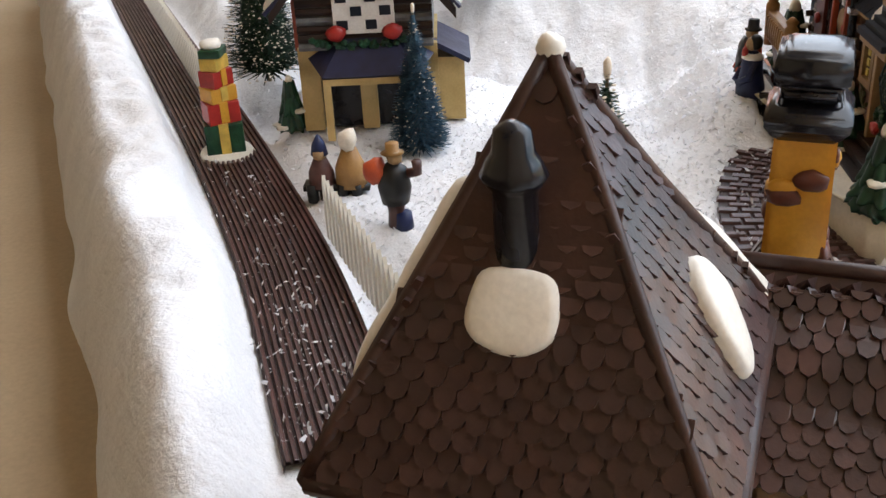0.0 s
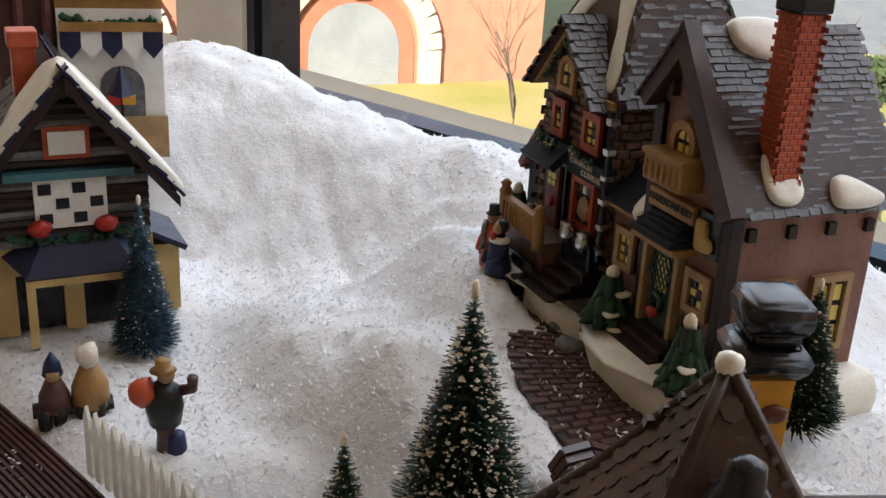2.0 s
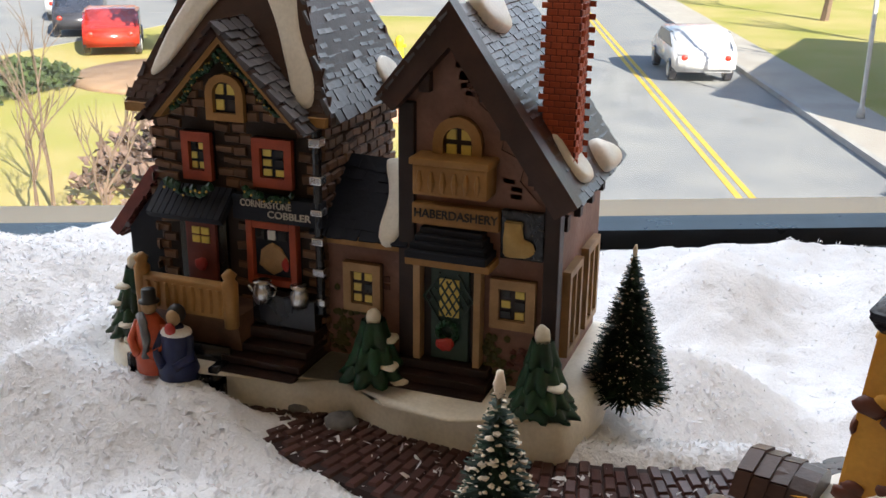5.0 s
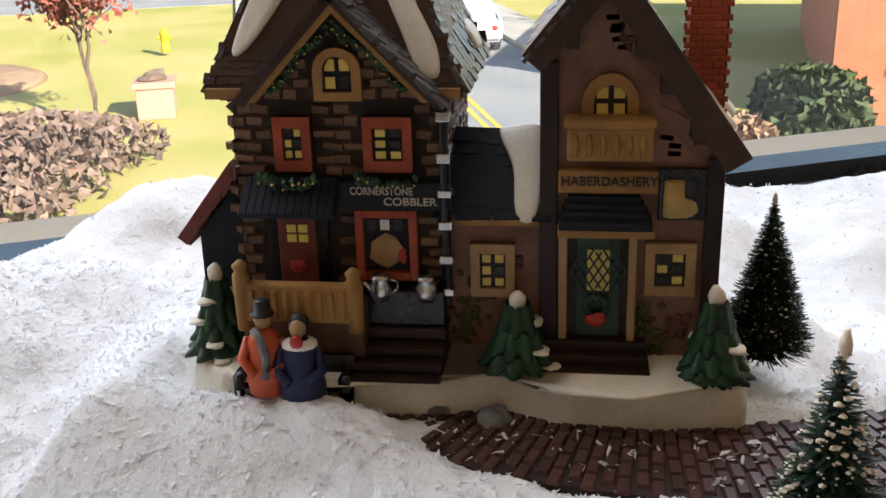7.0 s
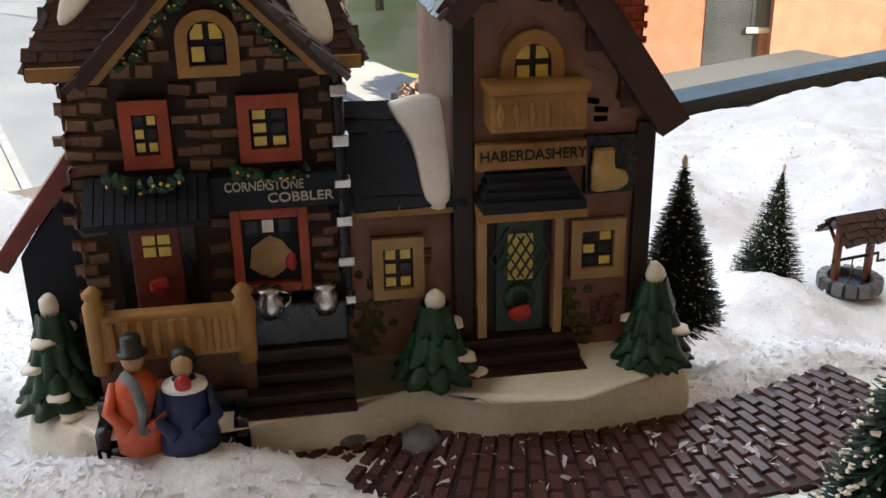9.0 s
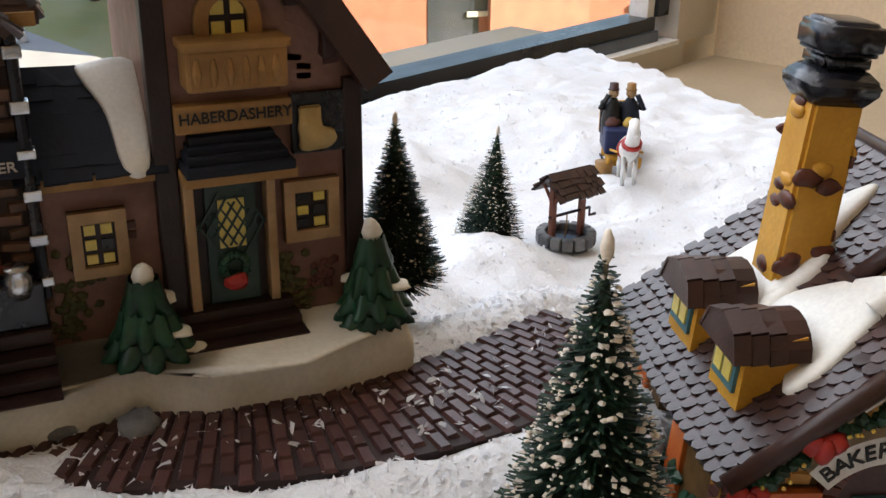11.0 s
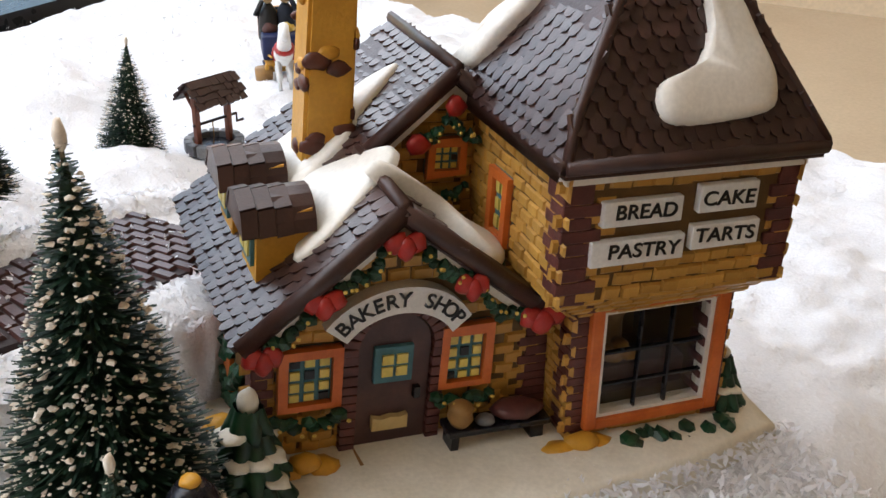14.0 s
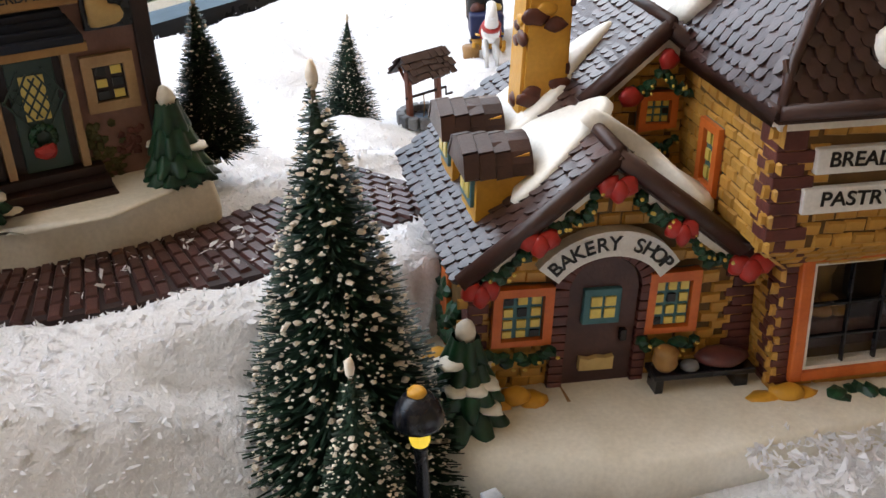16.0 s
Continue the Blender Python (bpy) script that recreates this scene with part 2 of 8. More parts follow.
def fluff(m):
    """Adds the loose tufts of cotton as relief on two larger scales."""
    nt = m.node_tree
    b = nt.nodes["Principled BSDF"]
    co = nt.nodes.new("ShaderNodeTexCoord")
    last = b.inputs["Normal"].links[0].from_socket
    for scale, dist in ((160.0, 0.0030), (45.0, 0.006)):
        n = nt.nodes.new("ShaderNodeTexNoise")
        n.inputs["Scale"].default_value, n.inputs["Detail"].default_value = scale, 6
        n.inputs["Roughness"].default_value = 0.65
        nt.links.new(co.outputs["Object"], n.inputs["Vector"])
        bp = nt.nodes.new("ShaderNodeBump")
        bp.inputs["Strength"].default_value, bp.inputs["Distance"].default_value = 0.5, dist
        nt.links.new(n.outputs["Fac"], bp.inputs["Height"])
        nt.links.new(last, bp.inputs["Normal"])
        last = bp.outputs["Normal"]
    nt.links.new(last, b.inputs["Normal"])


fluff(M["snow"])


# ---- mesh helpers ----
def V(*a):
    return Vector(a)


def put(bm, verts, faces):
    vs = [bm.verts.new(v) for v in verts]
    for f in faces:
        bm.faces.new([vs[i] for i in f])
    return vs


def box(bm, x0, x1, y0, y1, z0, z1, m=None, bevel=0.0):
    c = [V(x, y, z) for z in (z0, z1) for y in (y0, y1) for x in (x0, x1)]
    if m:
        c = [m @ v for v in c]
    vs = put(bm, c, [(0, 2, 3, 1), (4, 5, 7, 6), (0, 1, 5, 4), (2, 6, 7, 3), (0, 4, 6, 2), (1, 3, 7, 5)])
    if bevel:
        es = {e for v in vs for e in v.link_edges}
        bmesh.ops.bevel(bm, geom=list(es), offset=bevel, segments=2, affect="EDGES", profile=0.6)
    return bm


def slab(bm, poly, y0, y1, m=None):
    """An outline in x and z, pushed from y0 to y1."""
    n = len(poly)
    c = [V(x, y, z) for y in (y0, y1) for x, z in poly]
    if m:
        c = [m @ v for v in c]
    put(bm, c, [tuple(range(n)), tuple(reversed(range(n, 2 * n)))] + [(i, i + n, (i + 1) % n + n, (i + 1) % n) for i in range(n)])
    return bm


def plate(bm, corners, thick):
    """A flat plate over corners in space, thickened against its normal."""
    cs = [Vector(c) for c in corners]
    nrm = (cs[1] - cs[0]).cross(cs[2] - cs[0]).normalized()
    n = len(cs)
    put(bm, cs + [c - nrm * thick for c in cs], [tuple(range(n)), tuple(reversed(range(n, 2 * n)))] + [(i, i + n, (i + 1) % n + n, (i + 1) % n) for i in range(n)])
    return bm


def turned(bm, profile, seg=14, m=None, squash=1.0):
    """A body turned about z from (radius, height) pairs."""
    rings = []
    for r, z in profile:
        ring = []
        for k in range(seg):
            a = 2 * math.pi * k / seg
            p = V(r * math.cos(a), r * math.sin(a) * squash, z)
            ring.append(bm.verts.new(m @ p if m else p))
        rings.append(ring)
    for a, b in zip(rings, rings[1:]):
        for k in range(seg):
            bm.faces.new((a[k], a[(k + 1) % seg], b[(k + 1) % seg], b[k]))
    bm.faces.new(list(reversed(rings[0])))
    bm.faces.new(rings[-1])
    return bm


def blob(bm, c, r, sx=1, sy=1, sz=1, sub=2, wob=0.0, seed=0):
    g = bmesh.ops.create_icosphere(bm, subdivisions=sub, radius=1)
    for v in g["verts"]:
        k = 1 + wob * noise.noise(v.co * 1.7 + V(seed * 3.1, seed, 0))
        v.co = V(c[0] + v.co.x * r * sx * k, c[1] + v.co.y * r * sy * k, c[2] + v.co.z * r * sz * k)
    return bm


def tube(bm, pts, r, seg=6, r1=None):
    pts = [Vector(p) for p in pts]
    rings = []
    for i, p in enumerate(pts):
        d = (pts[min(i + 1, len(pts) - 1)] - pts[max(i - 1, 0)]).normalized()
        q = d.to_track_quat("Z", "Y").to_matrix()
        rr = r if r1 is None else r + (r1 - r) * i / (len(pts) - 1)
        rings.append([bm.verts.new(p + q @ V(rr * math.cos(2 * math.pi * k / seg), rr * math.sin(2 * math.pi * k / seg), 0)) for k in range(seg)])
    for a, b in zip(rings, rings[1:]):
        for k in range(seg):
            bm.faces.new((a[k], a[(k + 1) % seg], b[(k + 1) % seg], b[k]))
    bm.faces.new(list(reversed(rings[0])))
    bm.faces.new(rings[-1])
    return bm


def mesh_of(name, bm, material, smooth=False):
    bmesh.ops.recalc_face_normals(bm, faces=bm.faces)
    me = bpy.data.meshes.new(name)
    bm.to_mesh(me)
    bm.free()
    me.materials.append(material)
    if smooth:
        me.polygons.foreach_set("use_smooth", [True] * len(me.polygons))
    return me


def part(name, bm, material, parent=None, label="", smooth=False):
    ob = new(name, mesh_of(name, bm, material, smooth))
    ob.parent = parent
    return tagged(ob, label)


def thing(name, m, label, category, group="", kind=""):
    ob = new(name)
    ob.empty_display_size = 0.01
    ob.matrix_world = m
    return tagged(ob, label, category, group, kind)


def B():
    return bmesh.new()


def inside(p, poly):
    x, y = p
    hit = False
    for (x1, y1), (x2, y2) in zip(poly, poly[1:] + poly[:1]):
        if (y1 > y) != (y2 > y) and x < (x2 - x1) * (y - y1) / (y2 - y1) + x1:
            hit = not hit
    return hit


def tongue(w, h, t):
    """One rounded shingle: its upper end at the origin, its tongue towards -y, z outwards."""
    bm = B()
    out = [(-w / 2, 0), (-w / 2, -h * 0.55), (-w * 0.36, -h * 0.86), (0, -h), (w * 0.36, -h * 0.86), (w / 2, -h * 0.55), (w / 2, 0)]
    n = len(out)
    lift = [t * 0.3 + t * (-y / h) for _, y in out]
    put(bm, [V(x, y, z) for (x, y), z in zip(out, lift)] + [V(x, y, -t) for x, y in out], [tuple(range(n))] + [(i, i + n, (i + 1) % n + n, (i + 1) % n) for i in range(n)])
    return bm


def slate_piece(w, h, t):
    bm = B()
    put(bm, [V(-w / 2, 0, t * 0.2), V(w / 2, 0, t * 0.2), V(w / 2, -h, t * 1.2), V(-w / 2, -h, t * 1.2), V(-w / 2, -h, -t), V(w / 2, -h, -t), V(-w / 2, 0, -t), V(w / 2, 0, -t)],
        [(0, 3, 2, 1), (3, 4, 5, 2), (0, 6, 4, 3), (1, 2, 5, 7)])
    return bm


def brick_piece(w, h, t):
    bm = B()
    e = min(w, h) * 0.16
    put(bm, [V(-w / 2, -h / 2, 0), V(w / 2, -h / 2, 0), V(w / 2, h / 2, 0), V(-w / 2, h / 2, 0), V(-w / 2 + e, -h / 2 + e, t), V(w / 2 - e, -h / 2 + e * 0.8, t), V(w / 2 - e * 0.7, h / 2 - e, t), V(-w / 2 + e * 0.8, h / 2 - e, t)],
        [(4, 5, 6, 7), (0, 1, 5, 4), (1, 2, 6, 5), (2, 3, 7, 6), (3, 0, 4, 7)])
    return bm


def clad(parent, corners, name, maker, w, h, t, material, joined, gap=0.94, holes=(), limit=300, seed=1, jitter=0.06, stuff_name="", row=None):
    """Pieces in rows over a flat face: corner 0 to 1 runs along its foot. holes: boxes (x0, x1, y0, y1) in the face's own plane that stay bare."""
    cs = [Vector(c) for c in corners]
    ex = (cs[1] - cs[0]).normalized()
    nz = ex.cross(cs[-1] - cs[0]).normalized()
    ey = nz.cross(ex)
    frame_m = Matrix.Translation(cs[0]) @ Matrix((ex, ey, nz)).transposed().to_4x4()
    poly = [((c - cs[0]).dot(ex), (c - cs[0]).dot(ey)) for c in cs]
    rng = random.Random(seed)
    base = mesh_of(name, maker(w * gap, h, t), material)
    xs, ys = [p[0] for p in poly], [p[1] for p in poly]
    row = row or h * 0.72
    rest, count = B(), 0
    for j in range(int((max(ys) - min(ys)) / row) + 2):
        y = min(ys) + (j + (0.5 if maker is brick_piece else 0.95)) * row
        for i in range(int((max(xs) - min(xs)) / w) + 2):
            x = min(xs) + (i + (0.5 if j % 2 else 0.0)) * w
            probe = (x, y - (0 if maker is brick_piece else row * 0.5))
            if not inside(probe, poly) or any(a < probe[0] < b and c < probe[1] < d for a, b, c, d in holes):
                continue
            s = 1 + rng.uniform(-jitter, jitter) * 1.6
            m = frame_m @ Matrix.Translation((x + rng.uniform(-jitter, jitter) * w, y + rng.uniform(-jitter, jitter) * h * 0.6, 0)) @ Matrix.Rotation(rng.uniform(-jitter, jitter), 4, "Z") @ Matrix.Diagonal((s, 2 - s, 1 + rng.uniform(-0.3, 0.3), 1))
            if count < limit:
                ob = new(name, base)
                ob.parent = parent
                ob.matrix_local = m
            else:
                k = len(rest.verts)
                rest.from_mesh(base)
                rest.verts.ensure_lookup_table()
                for v in rest.verts[k:]:
                    v.co = m @ v.co
            count += 1
    if len(rest.verts):
        tagged(part(stuff_name or name + "_field", rest, joined, parent), kind="stuff")
    else:
        rest.free()
    return count


def writing(parent, name, text, size, m, material, width=None):
    cu = bpy.data.curves.new(name, "FONT")
    cu.body, cu.size, cu.align_x, cu.align_y, cu.extrude = text, size, "CENTER", "CENTER", 0.0002
    cu.offset = size * 0.012
    cu.materials.append(material)
    ob = new(name, cu)
    ob.parent = parent
    if width:
        bpy.context.view_layer.update()
        m = m @ Matrix.Diagonal((width / max(ob.dimensions.x, 1e-6), 1, 1, 1))
    ob.matrix_local = m
    return ob


FACE = Matrix.Rotation(radians(90), 4, "X")   # lettering upright on a wall that faces -y


def face_at(x, y, z, roll=0.0):
    return Matrix.Translation((x, y, z)) @ FACE @ Matrix.Rotation(roll, 4, "Z")


def lattice_window(parent, x0, x1, z0, z1, y, cols, rows, frame_mat, bar_mat, fw=0.0022, depth=0.0022, arch=False, dark=(), sill=True):
    """A window in a wall that faces -y: frame, bars, and each pane."""
    win = part("window", slab(B(), ring_poly(x0, x1, z0, z1, arch), y - depth * 0.3, y + 0.001), bar_mat, parent)
    fr = B()
    outline = ring_poly(x0, x1, z0, z1, arch)
    inner = ring_poly(x0 + fw, x1 - fw, z0 + fw, z1 - fw, arch)
    n = len(outline)
    for k in range(n):
        a, b, c, d = outline[k], outline[(k + 1) % n], inner[(k + 1) % n], inner[k]
        slab(fr, [a, b, c, d], y - depth, y)
    part("window_frame", fr, frame_mat, win)
    gx, gz = (x1 - x0 - 2 * fw) / cols, (z1 - z0 - 2 * fw) / rows
    for i in range(cols):
        for j in range(rows):
            pz1 = z0 + fw + (j + 0.83) * gz
            px0, px1 = x0 + fw + (i + 0.17) * gx, x0 + fw + (i + 0.83) * gx
            pane_poly = [(px0, z0 + fw + (j + 0.17) * gz), (px1, z0 + fw + (j + 0.17) * gz), (px1, pz1), (px0, pz1)]
            if arch and j == rows - 1:
                cut = gz * 0.38
                pane_poly = pane_poly[:2] + ([(px1, pz1), (px0 + gx * 0.3, pz1), (px0, pz1 - cut)] if i == 0 else [(px1, pz1 - cut), (px1 - gx * 0.3, pz1), (px0, pz1)])
            part("pane", slab(B(), pane_poly, y - depth * 0.55, y - depth * 0.2), M["paneoff"] if (i, j) in dark else M["pane"], win)
    return win


def ring_poly(x0, x1, z0, z1, arch=False, n=8):
    if not arch:
        return [(x0, z0), (x1, z0), (x1, z1), (x0, z1)]
    r, c = (x1 - x0) / 2, (x0 + x1) / 2
    return [(x0, z0), (x1, z0)] + [(c + r * math.cos(math.pi * k / n), z1 - r + r * math.sin(math.pi * k / n)) for k in range(n + 1)]


def garland(parent, pts, r, label="green garland with gold dots", dots=True, seed=3):
    rng = random.Random(seed)
    bm, gd = B(), B()
    for a, b in zip(pts, pts[1:]):
        a, b = Vector(a), Vector(b)
        n = max(3, int((b - a).length / (r * 0.55)))
        for k in range(n):
            p = a.lerp(b, k / n)
            sag = V(0, 0, -0.9 * r * math.sin(math.pi * k / n))
            blob(bm, p + sag + V(rng.uniform(-1, 1), 0, rng.uniform(-1, 1)) * r * 0.45, r * rng.uniform(0.55, 0.8), sub=1, wob=0.4, seed=k)
            if dots and k % 2:
                blob(gd, p + sag + V(rng.uniform(-0.6, 0.6) * r, -r * 0.9, rng.uniform(-0.6, 0.6) * r), r * 0.22, sub=1)
    g = tagged(part("garland", bm, M["green"], parent, label), label, kind="stuff")
    if dots:
        tagged(part("bead_light", gd, M["gold"], g), kind="stuff")
    else:
        gd.free()
    return g


def snow_patch(parent, corners, outline, thick=0.003, name="snow_patch", n=26):
    """A rounded pad of glazed snow on a flat face; outline in the face's own plane, corner 0 to 1 along its foot."""
    cs = [Vector(c) for c in corners]
    ex = (cs[1] - cs[0]).normalized()
    nz = ex.cross(cs[-1] - cs[0]).normalized()
    ey = nz.cross(ex)
    pts = []
    m = len(outline)
    for k in range(m):                      # closed smooth curve through the outline
        p0, p1, p2, p3 = (Vector(outline[(k + d) % m]) for d in (-1, 0, 1, 2))
        for s in (0, 0.25, 0.5, 0.75):
            pts.append(0.5 * ((2 * p1) + (p2 - p0) * s + (2 * p0 - 5 * p1 + 4 * p2 - p3) * s * s + (3 * p1 - p0 - 3 * p2 + p3) * s ** 3))
    c = sum(pts, Vector((0, 0))) / len(pts)
    bm = B()
    rings = []
    for f, z in ((1.0, -0.001), (0.985, thick * 0.55), (0.93, thick * 0.9), (0.8, thick * 1.08), (0.4, thick * 1.2)):
        rings.append([bm.verts.new(cs[0] + ex * (c.x + (p.x - c.x) * f) + ey * (c.y + (p.y - c.y) * f) + nz * (z + 0.0006 * noise.noise(V(p.x * 90, p.y * 90, f * 3)))) for p in pts])
    for a, b in zip(rings, rings[1:]):
        for k in range(len(pts)):
            bm.faces.new((a[k], a[(k + 1) % len(pts)], b[(k + 1) % len(pts)], b[k]))
    bm.faces.new(rings[-1])
    return part(name, bm, M["glaze"], parent, "glossy white moulded snow", True)


def glazed_fir(parent, x, y, z, h, r, tiers=4, seed=0, name="ceramic_fir"):
    """A moulded fir of drooping lobes with snow on them."""
    rng = random.Random(seed)
    bm, sn = B(), B()
    turned(bm, [(r * 0.5, z), (r * 0.35, z + h * 0.6), (0.0005, z + h * 0.95)], 8, Matrix.Translation((x, y, 0)))
    for t in range(tiers):
        f = t / tiers
        r1, r0 = r * (1 - 0.72 * f), r * (0.50 - 0.42 * f)
        z0, z1 = z + h * (0.02 + 0.80 * f), z + h * (0.02 + 0.80 * f + 0.98 / tiers)
        k = 9 if t < tiers - 1 else 6
        seg = k * 6
        off = rng.uniform(0, 6)
        rings = []
        for q, (fr, fz) in enumerate(((0.55, 0.06), (1.0, 0.0), (0.96, 0.16), (0.62, 0.52), (0.30, 1.0))):
            ring = []
            for i in range(seg):
                a = 2 * math.pi * i / seg
                lobe = abs(math.sin(k * a / 2 + off))
                rr = (r0 + (r1 - r0) * fr) * (1 - (0.38 if q in (1, 2) else 0.16) * (1 - lobe))
                zz = z0 + (z1 - z0) * fz + (0.34 * (z1 - z0) * (1 - lobe) if q in (1, 2) else 0)
                ring.append(bm.verts.new((x + rr * math.cos(a), y + rr * math.sin(a), zz + 0.12 * (z1 - z0) * noise.noise(V(i * 0.9, t, q)))))
            rings.append(ring)
        for ra, rb in zip(rings, rings[1:]):
            for i in range(seg):
                bm.faces.new((ra[i], ra[(i + 1) % seg], rb[(i + 1) % seg], rb[i]))
        for i in range(k):
            if rng.random() < 0.22:
                a = 2 * math.pi * (i + 0.5) / k - 2 * off / k
                blob(sn, (x + math.cos(a) * r1 * 0.80, y + math.sin(a) * r1 * 0.80, z0 + (z1 - z0) * 0.26), h / tiers * 0.26, 1.3, 1.3, 0.5, 2, 0.4, i)
    blob(sn, (x, y, z + h * 0.89), r * 0.20, 1, 1, 1.5, 2, 0.2, seed)
    fir = part(name, bm, M["green"], parent, "moulded dark green fir", True)
    part("snow_cap", sn, M["base"], fir, "", True)
    return fir


def ease(v, knots):
    """Straight runs between knots of (place, shift)."""
    return v + float(np.interp(v, [k[0] for k in knots], [k[1] for k in knots]))


def settle(root, shift):
    """Move every part of a moulded house by shift(p), in the house's own metres: castings are never true to their drawing."""
    under = {}
    for ob in scene.objects:
        under.setdefault(ob.parent, []).append(ob)

    def go(ob, m):
        for child in under.get(ob, ()):
            n = m @ child.matrix_parent_inverse @ child.matrix_basis
            if child.type == "MESH" and child.data.users == 1:
                back = n.inverted()
                for v in child.data.vertices:
                    v.co = back @ shift(n @ v.co)
            else:
                child.location += shift(n.translation) - n.translation
            go(child, n)
    go(root, Matrix.Identity(4))


# ---- the room, the sill and the window ----
def in_window(name, boxes, material, label="", parent=None, kind="structure"):
    bm = B()
    for b in boxes:
        box(bm, *b, m=WIN_M)
    ob = part(name, bm, material, parent, label)
    if parent is None:
        tagged(ob, label, "window part", kind=kind)
    return ob


W0, W1 = -2.0, 0.535                # the window's opening along its line
tagged(part("sill_board", box(B(), -3.4, 0.645, -0.875, -0.031, -0.085, -0.042, WIN_M), M["sill"], None, "beige painted deep window sill board"), category="window sill", kind="structure")
win1 = thing("window_1", WIN_M, "large fixed window in a pale aluminium frame", "window", kind="structure")


def wpart(name, boxes, material, parent, label=""):
    bm = B()
    for b in boxes:
        box(bm, *b)
    return part(name, bm, material, parent, label)


wpart("bottom_rail", [(W0, W1 - 0.03, -0.012, 0.03, 0.006, 0.027)], M["rubber"], win1, "black lower rail")
wpart("rail_face", [(W0, W1 - 0.03, -0.018, -0.012, -0.004, 0.010)], M["bluealu"], win1)
wpart("sill_strip", [(W0, W1, -0.034, 0.03, -0.010, -0.004)], M["white"], win1, "light strip under the rail")
wpart("lower_frame", [(W0, W1 + 0.02, -0.030, 0.03, -0.042, -0.0101)], M["alu"], win1)
wpart("jamb", [(W1, W1 + 0.105, -0.030, 0.03, -0.0099, 1.75)], M["alu"], win1)
wpart("jamb_gasket", [(W1 - 0.028, W1, -0.014, 0.02, 0.0271, 1.7)], M["rubber"], win1)
wpart("jamb_stop", [(W1 - 0.045, W1 - 0.028, -0.008, 0.02, 0.0272, 1.7)], M["white"], win1)
wpart("mullion", [(-1.66, -1.50, -0.028, 0.05, -0.009, 1.7)], M["palealu"], win1, "pale aluminium mullion")
wpart("mullion_gasket", [(-1.50, -1.484, -0.020, 0.03, 0.0273, 1.7), (-1.466, -1.448, -0.020, 0.03, 0.0273, 1.7)], M["rubber"], win1)
wpart("head", [(-3.4, W1 + 0.05, -0.03, 0.05, 1.7, 1.78)], M["alu"], win1)
pane = wpart("glass_pane", [(-1.47, W1 - 0.03, 0.004, 0.009, 0.02, 1.7)], M["glass"], win1)
pane.visible_shadow = False
# walls of the window recess, and of the room
# the unseen long runs of this wall are added to shade the street
tagged(part("wall_window", box(box(box(box(B(), -24, -3.4, 0.03, 0.33, -5.0, 2.3, WIN_M), W1 + 0.10, 14, 0.03, 0.06, -5.0, 2.3, WIN_M), -3.4, W1 + 0.10, 0.03, 0.33, -5.0, -0.046, WIN_M), -3.4, W1 + 0.10, 0.03, 0.33, 1.76, 2.3, WIN_M), M["wallpaint"], None, "outer wall around the window, its unseen run sized to shade the street"), category="wall", kind="structure")
tagged(part("wall_side", box(B(), 0.645, 0.80, -1.9, -0.031, -0.95, 2.0, WIN_M), M["wallpaint"], None, "cream painted side wall of the window recess"), category="wall", kind="structure")
# unseen shell added round the room: blocks the sun, bounces window light
tagged(part("wall_far", box(B(), -3.6, -3.4, -4.0, 0.03, -0.95, 2.0, WIN_M), M["bouncewall"], None, "unseen cream wall added to bounce window light"), category="wall", kind="structure")
tagged(part("wall_back", box(B(), -3.6, 2.5, -4.2, -4.0, -0.95, 2.0, WIN_M), M["bouncewall"], None, "unseen cream back wall added to bounce window light"), category="wall", kind="structure")
tagged(part("wall_near", box(B(), 2.3, 2.5, -4.0, -1.9, -0.95, 2.0, WIN_M), M["bouncewall"], None, "unseen cream wall added to bounce window light"), category="wall", kind="structure")
tagged(part("wall_return", box(B(), 0.80, 2.5, -1.9, -1.75, -0.95, 2.0, WIN_M), M["bouncewall"], None, "unseen cream wall added beside the recess to close the room"), category="wall", kind="structure")
tagged(part("wall_below_sill", box(B(), -3.4, 0.645, -0.86, -0.80, -0.95, -0.0851, WIN_M), M["wallpaint"], None, "cream painted wall under the sill"), category="wall", kind="structure")
tagged(part("floor", box(B(), -3.6, 2.5, -4.2, 0.03, -1.05, -0.95, WIN_M), M["floorwood"], None, "unseen dark floor added to close the room"), category="floor", kind="structure")
tagged(part("ceiling", box(B(), -3.6, 2.5, -4.2, 0.33, 2.0, 2.15, WIN_M), M["bouncewall"], None, "unseen pale ceiling added to keep the sun out"), category="ceiling", kind="structure")


# ---- the snow ----
def bump(x, y, cx, cy, rx, ry, h, p=2.0, turn=0.0):
    dx, dy = x - cx, y - cy
    c, s = math.cos(turn), math.sin(turn)
    u, v = (dx * c + dy * s) / rx, (-dx * s + dy * c) / ry
    return h * math.exp(-((u * u + v * v) ** (p / 2)))


def flat(x, y, cx, cy, rx, ry, soft):
    """1 inside a rounded rectangle, falling to 0 over soft metres."""
    d = max(abs(x - cx) - rx, abs(y - cy) - ry)
    t = min(1, max(0, 1 - d / soft))
    return t * t * (3 - 2 * t)


ROAD = ((0.165, 0.470), (0.144, 0.440), (0.132, 0.400), (0.130, 0.360), (0.139, 0.320), (0.153, 0.290), (0.162, 0.272))
LANE = ((-0.036, 0.285), (-0.052, 0.330), (-0.085, 0.425), (-0.135, 0.540), (-0.210, 0.700), (-0.345, 0.980), (-0.44, 1.18))


